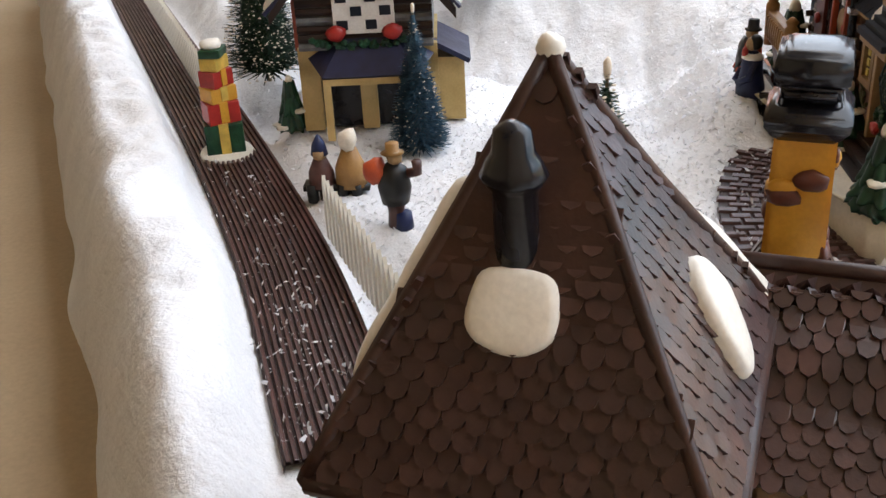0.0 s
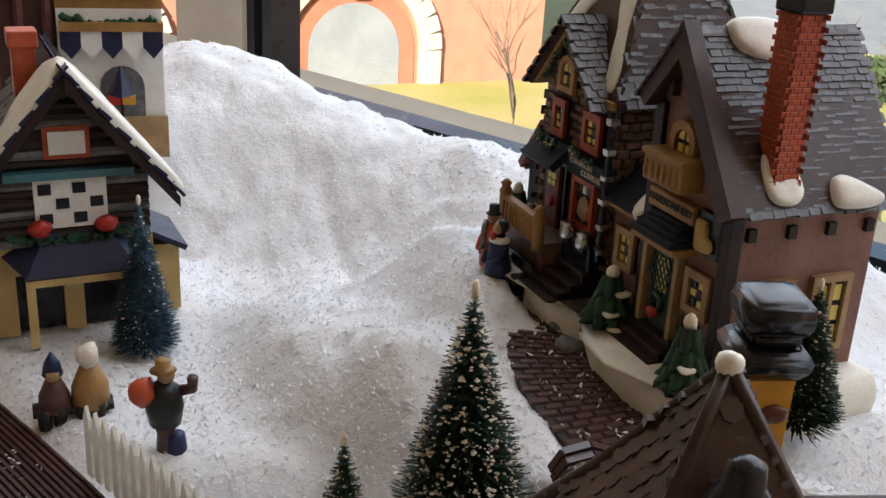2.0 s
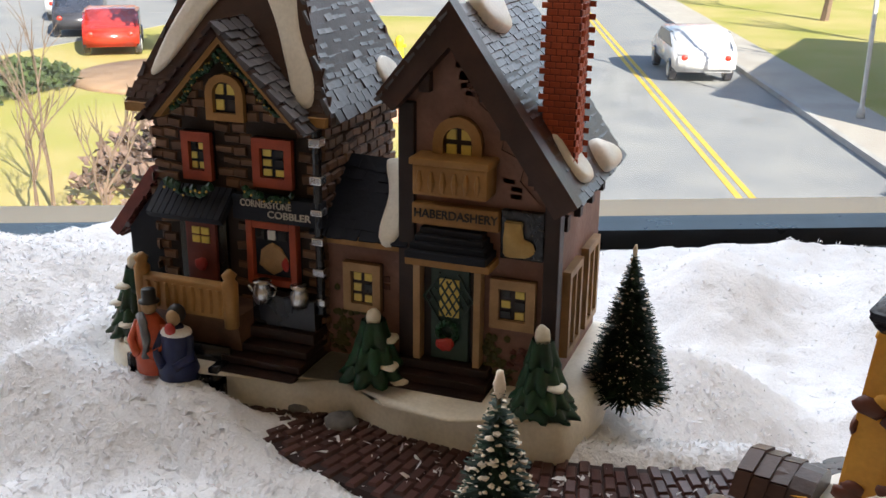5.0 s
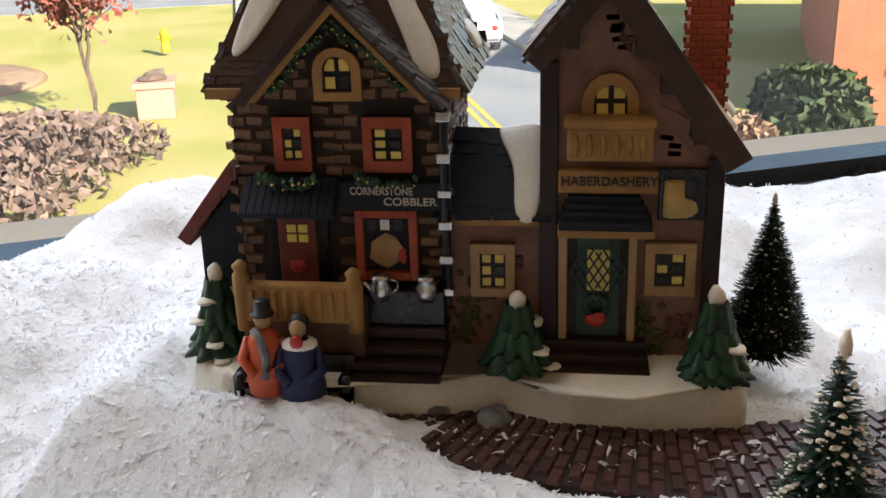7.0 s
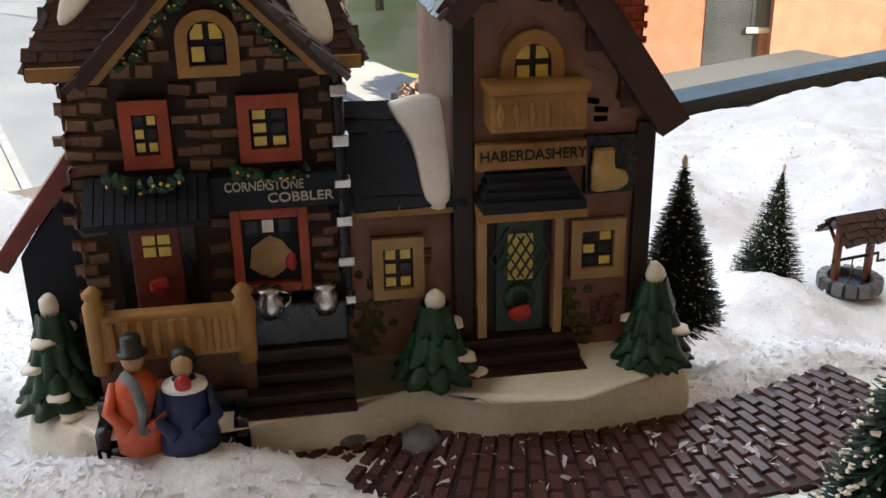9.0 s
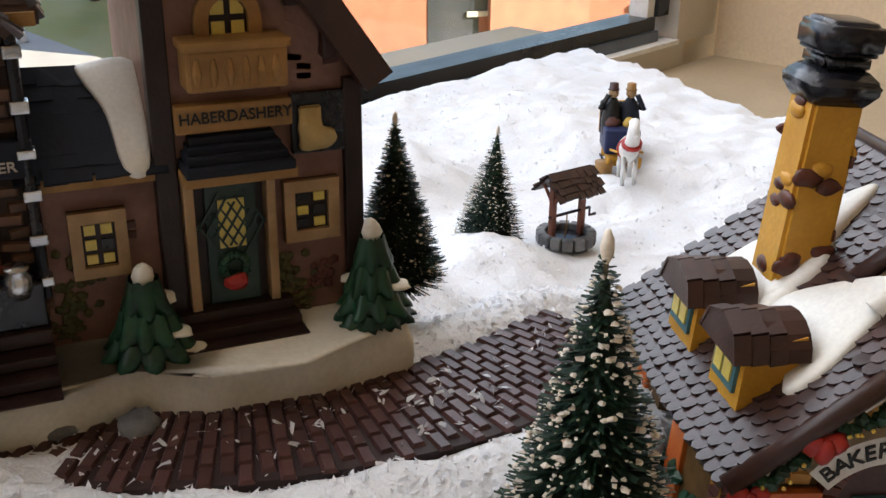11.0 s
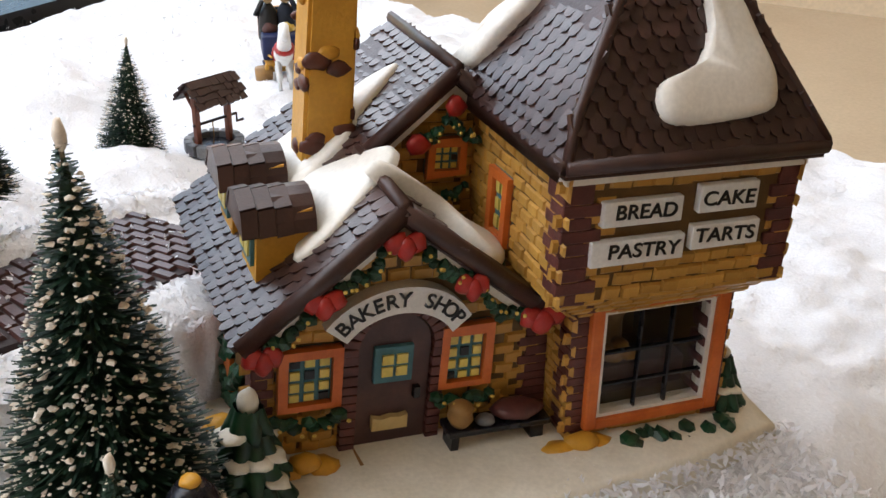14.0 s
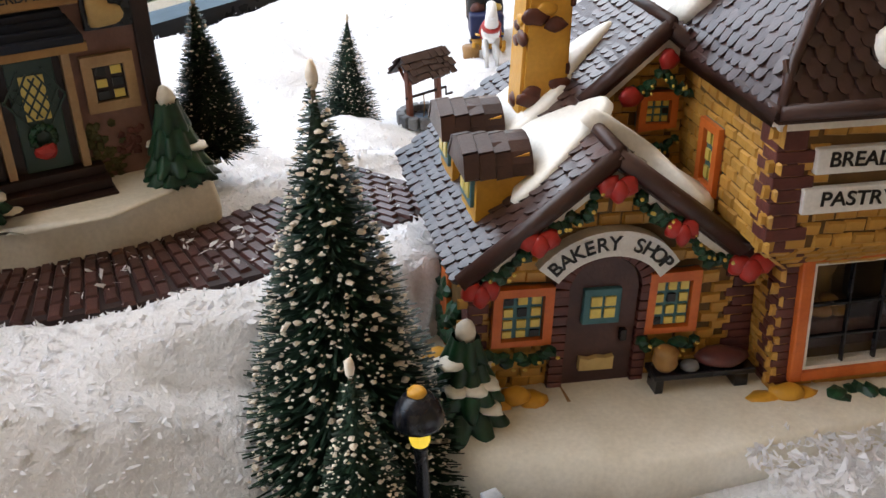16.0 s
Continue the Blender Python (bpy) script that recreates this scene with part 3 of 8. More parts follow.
def near_line(x, y, line):
    """How far a place lies from a line of points, and how far along it that is."""
    best, along, run = 9.0, 0.0, 0.0
    for (ax, ay), (bx, by) in zip(line, line[1:]):
        dx, dy = bx - ax, by - ay
        n = math.hypot(dx, dy)
        t = min(1, max(0, ((x - ax) * dx + (y - ay) * dy) / (n * n)))
        d = math.hypot(x - ax - t * dx, y - ay - t * dy)
        if d < best:
            best, along = d, run + t * n
        run += n
    return best, along


def road_level(y):
    return 0.0455 - 0.045 * max(0, 0.38 - y) * 1.2 - 0.02 * max(0, 0.30 - y) * 4


def snow_height(x, y):
    q = in_plan(x, y)
    z = -0.028
    z += bump(x, y, 0.045, 0.53, 0.085, 0.11, 0.060, 3)           # mound in the middle
    z += bump(x, y, 0.085, 0.405, 0.045, 0.085, 0.055, 3)
    z += bump(x, y, 0.06, 0.95, 0.13, 0.16, 0.130, 2.6)          # ridge behind
    z += bump(x, y, 0.20, 0.80, 0.11, 0.10, 0.070, 2.6)
    z += bump(x, y, 0.30, 0.66, 0.14, 0.11, 0.070, 2.8)
    z += bump(x, y, 0.42, 0.62, 0.08, 0.08, 0.045, 2.6)
    z += bump(x, y, -0.30, 1.22, 0.16, 0.20, 0.150, 2.6)
    z += bump(x, y, -0.22, 0.90, 0.05, 0.16, 0.055, 3, 0.42)
    z += bump(x, y, 0.30, 0.36, 0.10, 0.12, 0.030, 2.5)
    z += bump(x, y, 0.350, 0.222, 0.045, 0.035, 0.020, 2.6)
    z += bump(x, y, 0.515, 0.330, 0.060, 0.045, 0.036, 2.6)
    z += bump(x, y, 0.530, 0.220, 0.070, 0.050, 0.030, 2.6)
    z += bump(x, y, 0.60, 0.05, 0.10, 0.08, 0.014, 2.6) + bump(x, y, 0.40, -0.06, 0.14, 0.10, 0.020, 2.6)
    k = 1 / (1 + math.exp(-(y - 0.20) / 0.02)) if y < 0.5 else 1
    z += 0.062 * k * math.exp(-(((q.y + 0.768) / 0.040) ** 4))      # roll along the front edge
    z += 0.0060 * noise.noise(V(x * 11, y * 11, 0)) + 0.0052 * noise.noise(V(x * 30, y * 30, 3)) + 0.0032 * noise.noise(V(x * 74, y * 74, 5)) + 0.0014 * noise.noise(V(x * 150, y * 150, 8))
    for cx, cy, rx, ry, soft, level in FLATS:
        k = flat(x, y, cx, cy, rx, ry, soft)
        z = z * (1 - k) + level * k
    d, _ = near_line(x, y, ROAD)
    if d < 0.05:
        z = max(z, road_level(y) + 0.003 - 0.35 * max(0, d - 0.034))
    k = min(1, max(0, (0.031 + 0.005 * noise.noise(V(x * 60, y * 60, 9)) - d) / 0.012))
    z = z * (1 - k) + (road_level(y) - 0.004) * k
    d, _ = near_line(x, y, LANE)
    k = min(1, max(0, (0.036 - d) / 0.012))
    z = z * (1 - k) + 0.0 * k
    return z + bump(x, y, 0.128, 0.530, 0.026, 0.060, 0.017, 3) + bump(x, y, 0.175, 0.585, 0.05, 0.03, 0.018, 3) + bump(x, y, 0.145, 0.455, 0.012, 0.02, 0.004, 3)


FLATS = (
    (0.210, 0.455, 0.060, 0.110, 0.090, 0.043),    # under the two shops
    (0.035, 0.205, 0.070, 0.085, 0.070, -0.0115),   # under the bakery
    (-0.060, 0.580, 0.050, 0.120, 0.050, 0.008),   # under the blue house and the figures
)


def in_plan(x, y):
    p = WIN_M.inverted() @ V(x, y, 0)
    return p


def snow_sheet():
    bm = B()
    step = 0.0046
    x0, x1, y0, y1 = -0.62, 1.02, -0.16, 1.62
    nx, ny = int((x1 - x0) / step), int((y1 - y0) / step)
    grid = {}
    for i in range(nx):
        for j in range(ny):
            x, y = x0 + i * step, y0 + j * step
            q = in_plan(x, y)
            edge = -0.045 + 0.012 * noise.noise(V(x * 9, y * 9, 7))
            right = 0.40 + 0.05 * noise.noise(V(x * 7, y * 7, 2)) - 0.10 * math.exp(-((q.y + 0.22) / 0.10) ** 2)
            front = -0.81 + 0.008 * noise.noise(V(y * 12, 0, 5))
            if q.y > edge + 1.5 * step or q.x > right + 1.5 * step or q.y < front - 1.5 * step:
                continue
            z = snow_height(x, y)
            if q.y > edge or q.x > right or q.y < front:
                q = V(min(q.x, right), min(max(q.y, front), edge), 0)
                rim = WIN_M @ q
                x, y = rim.x, rim.y
            d = min(edge - q.y, right - q.x, q.y - front)
            z = -0.0405 + (z + 0.0405) * min(1, math.sqrt(max(0, d) / 0.035) + 0.02)
            grid[i, j] = bm.verts.new((x, y, z))
    for (i, j), v in grid.items():
        c = [grid.get(k) for k in ((i, j), (i + 1, j), (i + 1, j + 1), (i, j + 1))]
        if all(c):
            bm.faces.new(c)
    return tagged(part("snow_blanket", bm, M["snow"], None, "thick white cotton snow blanket over the sill", True), category="snow", kind="stuff")


snow_sheet()


# ---- the cobbler's and haberdasher's shops: one moulded piece ----
SHOP_M = Matrix.Translation((0.174, 0.4545, 0.050)) @ Matrix.Rotation(radians(-90), 4, "Z")


def double_shop():
    h = thing("shop_pair", SHOP_M, "ceramic cobbler and haberdashery shops joined on one snowy base", "model house")
    # snowy base
    bm = B()
    out = [(-0.100, -0.012), (-0.085, -0.034), (-0.045, -0.036), (-0.004, -0.030), (0.018, -0.020), (0.040, -0.034), (0.075, -0.038), (0.106, -0.026), (0.112, 0.02), (0.108, 0.080), (-0.095, 0.080), (-0.108, 0.03)]
    n = len(out)
    rings = [[bm.verts.new((x * k, y * k, z)) for x, y in out] for k, z in ((1.0, -0.014), (1.015, -0.004), (0.985, 0.003), (0.9, 0.005))]
    for a, b in zip(rings, rings[1:]):
        for k in range(n):
            bm.faces.new((a[k], a[(k + 1) % n], b[(k + 1) % n], b[k]))
    bm.faces.new(rings[-1])
    bm.faces.new(list(reversed(rings[0])))
    bmesh.ops.bevel(bm, geom=list(bm.edges), offset=0.0015, segments=1, affect="EDGES")
    part("snowy_base", bm, M["base"], h, "cream-white moulded snow base", True)

    # cobbler: walls
    gab = [(-0.0795, 0.0), (-0.001, 0.0), (-0.001, 0.107), (-0.0795, 0.107)]
    tri = [(-0.0675, 0.1045), (-0.0045, 0.1045), (-0.036, 0.1410)]
    wall = part("cobbler_wall", box(slab(B(), gab, 0.0015, 0.012), -0.0795, -0.001, 0.0118, 0.070, 0.0, 0.107), M["mortar"], h)
    front_holes = [(0.0125, 0.0335, 0.079, 0.104), (0.0485, 0.0695, 0.079, 0.104), (0.032, 0.052, 0.106, 0.131), (0.005, 0.041, 0.015, 0.079), (0.0395, 0.079, 0.064, 0.0785), (0.0445, 0.069, 0.015, 0.067)]
    clad(wall, [V(x, 0.0015, z) for x, z in gab], "stone", brick_piece, 0.0076, 0.0036, 0.0011, M["stone"], M["stone_j"], 0.92, front_holes, 300, 5, 0.13, row=0.0039)
    clad(wall, [V(-0.001, 0.0015, 0), V(-0.001, 0.070, 0), V(-0.001, 0.070, 0.107), V(-0.001, 0.0015, 0.107)], "stone", brick_piece, 0.0076, 0.0036, 0.0011, M["stone"], M["stone_j"], 0.92, (), 0, 6, 0.13, row=0.0039)
    clad(wall, [V(-0.0795, 0.070, 0), V(-0.0795, 0.0015, 0), V(-0.0795, 0.0015, 0.107), V(-0.0795, 0.070, 0.107)], "stone", brick_piece, 0.0076, 0.0036, 0.0011, M["stone"], M["stone_j"], 0.92, (), 0, 7, 0.13, row=0.0039)
    gable = part("gable_wall", slab(B(), tri, -0.0078, 0.0080), M["mortar"], h)
    clad(gable, [V(x, -0.0078, z) for x, z in tri], "stone", brick_piece, 0.0070, 0.0036, 0.0010, M["stone"], M["stone_j"], 0.92, ((0.0205, 0.0395, 0.001, 0.027),), 60, 45, 0.13, row=0.0039)
    # cobbler: hipped roof with a front gable
    ex0, ex1, ey0, ey1, ez, ax, ay, az = -0.087, 0.0075, -0.006, 0.078, 0.108, -0.038, 0.036, 0.215
    roof = B()
    c = [V(ex0, ey0, ez), V(ex1, ey0, ez), V(ex1, ey1, ez), V(ex0, ey1, ez), V(ax, ay, az)]
    put(roof, c + [v - V(0, 0, 0.004) for v in c[:4]], [(0, 1, 4), (1, 2, 4), (2, 3, 4), (3, 0, 4), (0, 5, 6, 1), (1, 6, 7, 2), (2, 7, 8, 3), (3, 8, 5, 0), (5, 8, 7, 6)])
    roof = part("cobbler_roof", roof, M["brown"], h, "steep brown and slate hipped roof")
    clad(roof, [c[1], c[2], c[4]], "shingle", slate_piece, 0.0062, 0.0062, 0.0010, M["slate"], M["slate_j"], 0.93, (), 200, 8, 0.07)
    clad(roof, [c[0], c[1], c[4]], "roof_tile", slate_piece, 0.0048, 0.0042, 0.0005, M["brown"], M["brown"], 0.95, (), 0, 9, 0.06)
    clad(roof, [c[2], c[3], c[4]], "roof_tile", slate_piece, 0.0062, 0.0062, 0.0010, M["slate"], M["slate_j"], 0.93, (), 0, 10, 0.07)
    clad(roof, [c[3], c[0], c[4]], "roof_tile", slate_piece, 0.0062, 0.0062, 0.0010, M["slate"], M["slate_j"], 0.93, (), 0, 11, 0.07)
    tr = B()
    slab(tr, [(ex0 + 0.001, 0.104), (-0.066, 0.104), (-0.066, 0.108), (ex0 + 0.001, 0.108)], -0.0085, -0.002)
    slab(tr, [(-0.006, 0.104), (ex1 - 0.001, 0.104), (ex1 - 0.001, 0.108), (-0.006, 0.108)], -0.0085, -0.002)
    slab(tr, [(-0.071, 0.1035), (-0.066, 0.1035), (-0.036, 0.1375), (-0.036, 0.143)], -0.0125, -0.001)
    slab(tr, [(-0.006, 0.1035), (-0.001, 0.1035), (-0.036, 0.143), (-0.036, 0.1375)], -0.0125, -0.001)
    part("fascia", tr, M["tan"], h, "tan painted gable boards")
    # gable roof: two slopes running back into the main roof
    gl = [V(-0.073, -0.0140, 0.1045), V(-0.036, -0.0140, 0.1455), V(-0.036, 0.016, 0.1455), V(-0.073, 0.001, 0.1045)]
    gr = [V(-0.036, -0.0140, 0.1455), V(0.001, -0.0140, 0.1045), V(0.001, 0.001, 0.1045), V(-0.036, 0.016, 0.1455)]
    g = part("gable_roof", plate(plate(B(), gl, 0.0035), gr, 0.0035), M["brown"], h)
    clad(g, [gr[1], gr[2], gr[3], gr[0]], "shingle", slate_piece, 0.006, 0.006, 0.0011, M["slate"], M["slate_j"], 0.93, (), 60, 12, 0.07)
    clad(g, [gl[3], gl[0], gl[1], gl[2]], "shingle", slate_piece, 0.006, 0.006, 0.0008, M["shingle"], M["shingle_j"], 0.93, (), 60, 13, 0.07)
    band = [V(ex0, ey0, ez), V(ex1, ey0, ez), V(ax, ay, az)]
    snow_patch(roof, band, [(0.010, 0.014), (0.017, 0.016), (0.033, 0.040), (0.046, 0.056), (0.046, 0.066), (0.032, 0.058), (0.018, 0.038)], 0.0016)
    snow_patch(roof, band, [(0.050, 0.066), (0.054, 0.056), (0.064, 0.040), (0.072, 0.022), (0.079, 0.005), (0.086, 0.004), (0.085, 0.016), (0.076, 0.036), (0.068, 0.062), (0.056, 0.076)], 0.0016)
    snow_patch(roof, [c[1], c[2], c[4]], [(0.052, 0.006), (0.066, 0.004), (0.070, 0.012), (0.060, 0.018), (0.052, 0.014)], 0.002)
    # windows
    lattice_window(h, -0.0634, -0.0492, 0.0807, 0.0975, -0.0002, 2, 3, M["redframe"], M["navy"], 0.0034, 0.003, dark=((0, 2), (1, 1)))
    lattice_window(h, -0.0297, -0.0118, 0.0807, 0.0975, -0.0002, 2, 3, M["redframe"], M["navy"], 0.0034, 0.003, dark=((1, 2), (1, 1)))
    lattice_window(h, -0.0443, -0.0272, 0.1040, 0.1244, -0.0085, 2, 2, M["tan"], M["navy"], 0.0034, 0.003, True, dark=((1, 0),))
    garland(h, [(-0.0600, -0.0110, 0.1085), (-0.0485, -0.0115, 0.1225), (-0.036, -0.0120, 0.1340), (-0.0235, -0.0115, 0.1225), (-0.012, -0.0110, 0.1085)], 0.0021, seed=4)
    garland(h, [(-0.068, -0.008, 0.0795), (-0.045, -0.008, 0.0795)], 0.0028, seed=5)
    garland(h, [(-0.032, -0.006, 0.0795), (-0.010, -0.006, 0.0795)], 0.0024, seed=6)
    # awning over the door, sign, door, shop window
    aw = B()
    plate(aw, [V(-0.0760, -0.0135, 0.0665), V(-0.0395, -0.0135, 0.0665), V(-0.0395, -0.001, 0.0785), V(-0.0760, -0.001, 0.0785)], 0.003)
    aw = part("awning", aw, M["navy"], h, "dark ribbed awning over the door")
    for k in range(12):
        x = -0.0755 + k * 0.003
        part("rib", slab(B(), [(x, 0), (x + 0.0026, 0), (x + 0.0026, 0.0012), (x, 0.0012)], 0, 0.0165, Matrix.Translation((0, -0.0135, 0.0665)) @ Matrix.Rotation(radians(44), 4, "X")), M["navy"], aw)
    sg = part("sign_board", box(B(), -0.0392, 0.0015, -0.0045, 0.0005, 0.0655, 0.0775, bevel=0.0006), M["navy"], h, "dark sign board with pale hand lettering")
    writing(sg, "lettering", "CORNERSTONE", 0.0040, face_at(-0.0235, -0.0048, 0.0738), M["paleink"], 0.0225)
    writing(sg, "lettering", "COBBLER", 0.0040, face_at(-0.0130, -0.0048, 0.0693), M["paleink"], 0.0190)
    dr = part("cobbler_door", box(B(), -0.0690, -0.0456, -0.0005, 0.003, 0.028, 0.066), M["black"], h)
    part("door_leaf", box(B(), -0.0650, -0.0500, -0.0022, 0.001, 0.030, 0.0640, bevel=0.0005), M["redroof"], dr, "dark red door")
    for i in range(2):
        for j in range(2):
            part("pane", box(B(), -0.0612 + i * 0.0046, -0.0575 + i * 0.0046, -0.0030, -0.002, 0.0530 + j * 0.0036, 0.0558 + j * 0.0036), M["pane"], dr)
    part("door_ribbon", blob(B(), (-0.0573, -0.003, 0.0440), 0.0034, 1, 0.4, 0.8, 2, 0.3), M["red"], dr)
    sw = part("shop_window", box(B(), -0.0318, -0.0140, -0.0006, 0.002, 0.0425, 0.0625), M["navy"], h)
    fr = B()
    for b in ((-0.0345, -0.0315, 0.039, 0.0652), (-0.0143, -0.0112, 0.039, 0.0652), (-0.0315, -0.0143, 0.0622, 0.0652), (-0.0315, -0.0143, 0.039, 0.0420)):
        box(fr, b[0], b[1], -0.0032, 0.001, b[2], b[3], bevel=0.0005)
    part("window_frame", fr, M["redframe"], sw, "rust red frame")
    part("display_cloth", blob(B(), (-0.0232, -0.001, 0.0497), 0.006, 1.15, 0.2, 1.0, 2, 0.3, 4), M["cream"], sw)
    part("display_ribbon", blob(B(), (-0.0172, -0.0018, 0.0480), 0.0018, 1, 0.4, 1.6, 2, 0.3, 5), M["red"], sw)
    for k, dm in enumerate((M["paneoff"], M["white"], M["paneoff"])):
        part("pane", box(B(), -0.0302 + k * 0.0050, -0.0268 + k * 0.0050, -0.0014, -0.0005, 0.0575, 0.0612), dm, sw)
    # porch rail, steps, pewter jugs, drainpipe
    rl = B()
    box(rl, -0.0740, -0.0310, -0.0235, -0.0185, 0.0300, 0.0445, bevel=0.0008)
    rl = part("porch_rail", rl, M["tan"], h, "tan moulded porch rail")
    for x, dz in ((-0.0745, 0.002), (-0.0318, 0.0)):
        part("post", turned(B(), [(0.0030, 0.026), (0.0034, 0.045 + dz), (0.0022, 0.0465 + dz), (0.0032, 0.0485 + dz), (0.0010, 0.0505 + dz)], 10, Matrix.Translation((x, -0.021, 0))), M["tan"], rl, "", True)
    for k in range(9):
        part("baluster", turned(B(), [(0.0011, 0.032), (0.0016, 0.037), (0.0011, 0.0425)], 6, Matrix.Translation((-0.0700 + k * 0.0043, -0.0236, 0))), M["tan"], rl)
    part("porch", box(B(), -0.0760, -0.0300, -0.020, 0.003, 0.002, 0.0300), M["stone_j"], h)
    for k in range(4):
        part("step", box(B(), -0.0365, -0.0005, -0.030 + k * 0.0065, 0.002, 0.001 + k * 0.0055, 0.0060 + k * 0.0055, bevel=0.0006), M["darkwood"], h)
    box_b = B()
    box(box_b, -0.0300, -0.0010, -0.008, 0.001, 0.0225, 0.0370, bevel=0.0008)
    part("window_box", box_b, M["black"], h)
    for x, r in ((-0.0245, 0.0042), (-0.0075, 0.0040)):
        j = B()
        turned(j, [(r * 0.7, 0), (r, 0.003), (r * 0.95, 0.006), (r * 0.7, 0.008), (r * 0.95, 0.0095)], 12, Matrix.Translation((x, -0.0085, 0.0335)))
        if x < -0.02:
            tube(j, [V(x + r * 0.9, -0.0085, 0.036), V(x + r * 1.5, -0.0085, 0.038), V(x + r * 1.5, -0.0085, 0.041), V(x + r * 0.8, -0.0085, 0.042)], 0.0006)
            tube(j, [V(x - r * 0.8, -0.0085, 0.0365), V(x - r * 1.5, -0.0085, 0.0405)], 0.0009)
        part("pewter_jug", j, M["silver"], h, "silvery pewter jug", True)
    part("drainpipe", tube(B(), [V(-0.0005, -0.003, 0.030), V(-0.0005, -0.003, 0.106)], 0.0018, 8), M["black"], h)
    rng = random.Random(2)
    for k in range(6):
        part("pipe_collar", box(B(), -0.0028, 0.0022, -0.0055, -0.0005, 0.034 + k * 0.0125, 0.0370 + k * 0.0125, bevel=0.0005), M["silver"], h)
    # red-roofed lean-to
    part("lean_to_wall", slab(B(), [(-0.0985, -0.004), (-0.0797, -0.004), (-0.0797, 0.0770), (-0.0985, 0.0530)], 0.004, 0.048), M["navy"], h)
    lr = [V(-0.1025, 0.0, 0.0500), V(-0.1025, 0.052, 0.0500), V(-0.0790, 0.052, 0.0800), V(-0.0790, 0.0, 0.0800)]
    lt = part("lean_to_roof", plate(B(), [lr[0], lr[3], lr[2], lr[1]], -0.0045), M["redroof"], h, "dark red lean-to roof")
    clad(lt, [lr[1], lr[0], lr[3], lr[2]], "roof_tile", slate_piece, 0.0075, 0.0055, 0.0008, M["redroof"], M["redroof"], 0.96, (), 60, 14, 0.04)

    # link between the shops
    part("link_wall", box(B(), -0.001, 0.0345, 0.0035, 0.050, 0.0, 0.0645), M["pink"], h, "rose stucco wall")
    kr = [V(-0.001, -0.002, 0.0640), V(0.0345, -0.002, 0.0640), V(0.0345, 0.026, 0.0890), V(-0.001, 0.026, 0.0890)]
    lk = part("link_roof", plate(plate(B(), kr, 0.003), [V(-0.001, 0.026, 0.0890), V(0.0345, 0.026, 0.0890), V(0.0345, 0.052, 0.064), V(-0.001, 0.052, 0.064)], 0.003), M["navy"], h, "dark link roof")
    clad(lk, kr, "roof_tile", slate_piece, 0.007, 0.0065, 0.0005, M["navy"], M["navy"], 0.96, (), 40, 15, 0.03)
    snow_patch(lk, kr, [(0.026, 0.000), (0.033, -0.001), (0.0352, 0.015), (0.0350, 0.038), (0.020, 0.038), (0.0185, 0.034), (0.024, 0.020)], 0.0018)
    part("link_beam", box(B(), -0.001, 0.0345, -0.0015, 0.004, 0.0595, 0.0635, bevel=0.0005), M["tan"], h)
    lattice_window(h, 0.0080, 0.0243, 0.0320, 0.0522, 0.0030, 2, 3, M["cream"], M["darkwood"], 0.0034, 0.003, dark=((1, 1),))

    # haberdashery: walls, timber, roof
    hw = [(0.034, 0.0), (0.0965, 0.0), (0.0965, 0.0925), (0.0560, 0.1470), (0.034, 0.1215)]
    hab = part("haberdashery_wall", slab(B(), hw, 0.0, 0.0735), M["pink"], h, "rose stucco wall with bare brick patches")
    # bare brick patches in the stucco
    rng = random.Random(9)
    for cx, cz, nb in ((0.062, 0.126, 3), (0.068, 0.123, 3), (0.0795, 0.090, 3), (0.090, 0.072, 2), (0.060, 0.133, 2), (0.0885, 0.094, 2), (0.026, 0.0460, 2)):
        for k in range(nb):
            part("bare_brick", brick_piece(0.0052, 0.0026, 0.0009), M["pinkdark"], hab).matrix_local = face_at(cx + rng.uniform(-0.003, 0.003), 0.0002 if cx > 0.034 else 0.0037, cz + (k - 1) * 0.0028, rng.uniform(-0.15, 0.15))
    pa = [(0.0440, 0.1215), (0.0510, 0.1190), (0.0545, 0.1330), (0.0500, 0.1360)]
    pt = B()
    for poly in ([(0.0475, 0.113), (0.0515, 0.117), (0.0495, 0.1330), (0.0555, 0.1400), (0.0620, 0.1340), (0.0600, 0.1260), (0.0660, 0.1190), (0.0760, 0.112), (0.0745, 0.104), (0.0840, 0.100), (0.0820, 0.0930), (0.0900, 0.0850), (0.0735, 0.083), (0.0735, 0.1010), (0.0480, 0.101)],):
        slab(pt, poly, -0.0007, 0.001)
    part("stucco_layer", pt, M["pink"], hab)
    tb = B()
    box(tb, 0.0335, 0.0400, -0.0026, 0.004, 0.0, 0.1190, bevel=0.0006)
    box(tb, 0.0925, 0.0985, -0.0026, 0.004, 0.0, 0.0860, bevel=0.0006)
    part("corner_timber", tb, M["darkwood"], hab, "dark brown corner posts")
    eL, eR, eA = V(0.0290, 0, 0.1210), V(0.1035, 0, 0.0870), V(0.0560, 0, 0.1530)
    y0, y1 = -0.0085, 0.0790
    rl_ = [V(eL.x, y0, eL.z), V(eA.x, y0, eA.z), V(eA.x, y1, eA.z), V(eL.x, y1, eL.z)]
    rr_ = [V(eA.x, y0, eA.z), V(eR.x, y0, eR.z), V(eR.x, y1, eR.z), V(eA.x, y1, eA.z)]
    hr = part("haberdashery_roof", plate(plate(B(), rl_, 0.0045), rr_, 0.0045), M["brown"], h, "steep grey slate roof with brown verges")
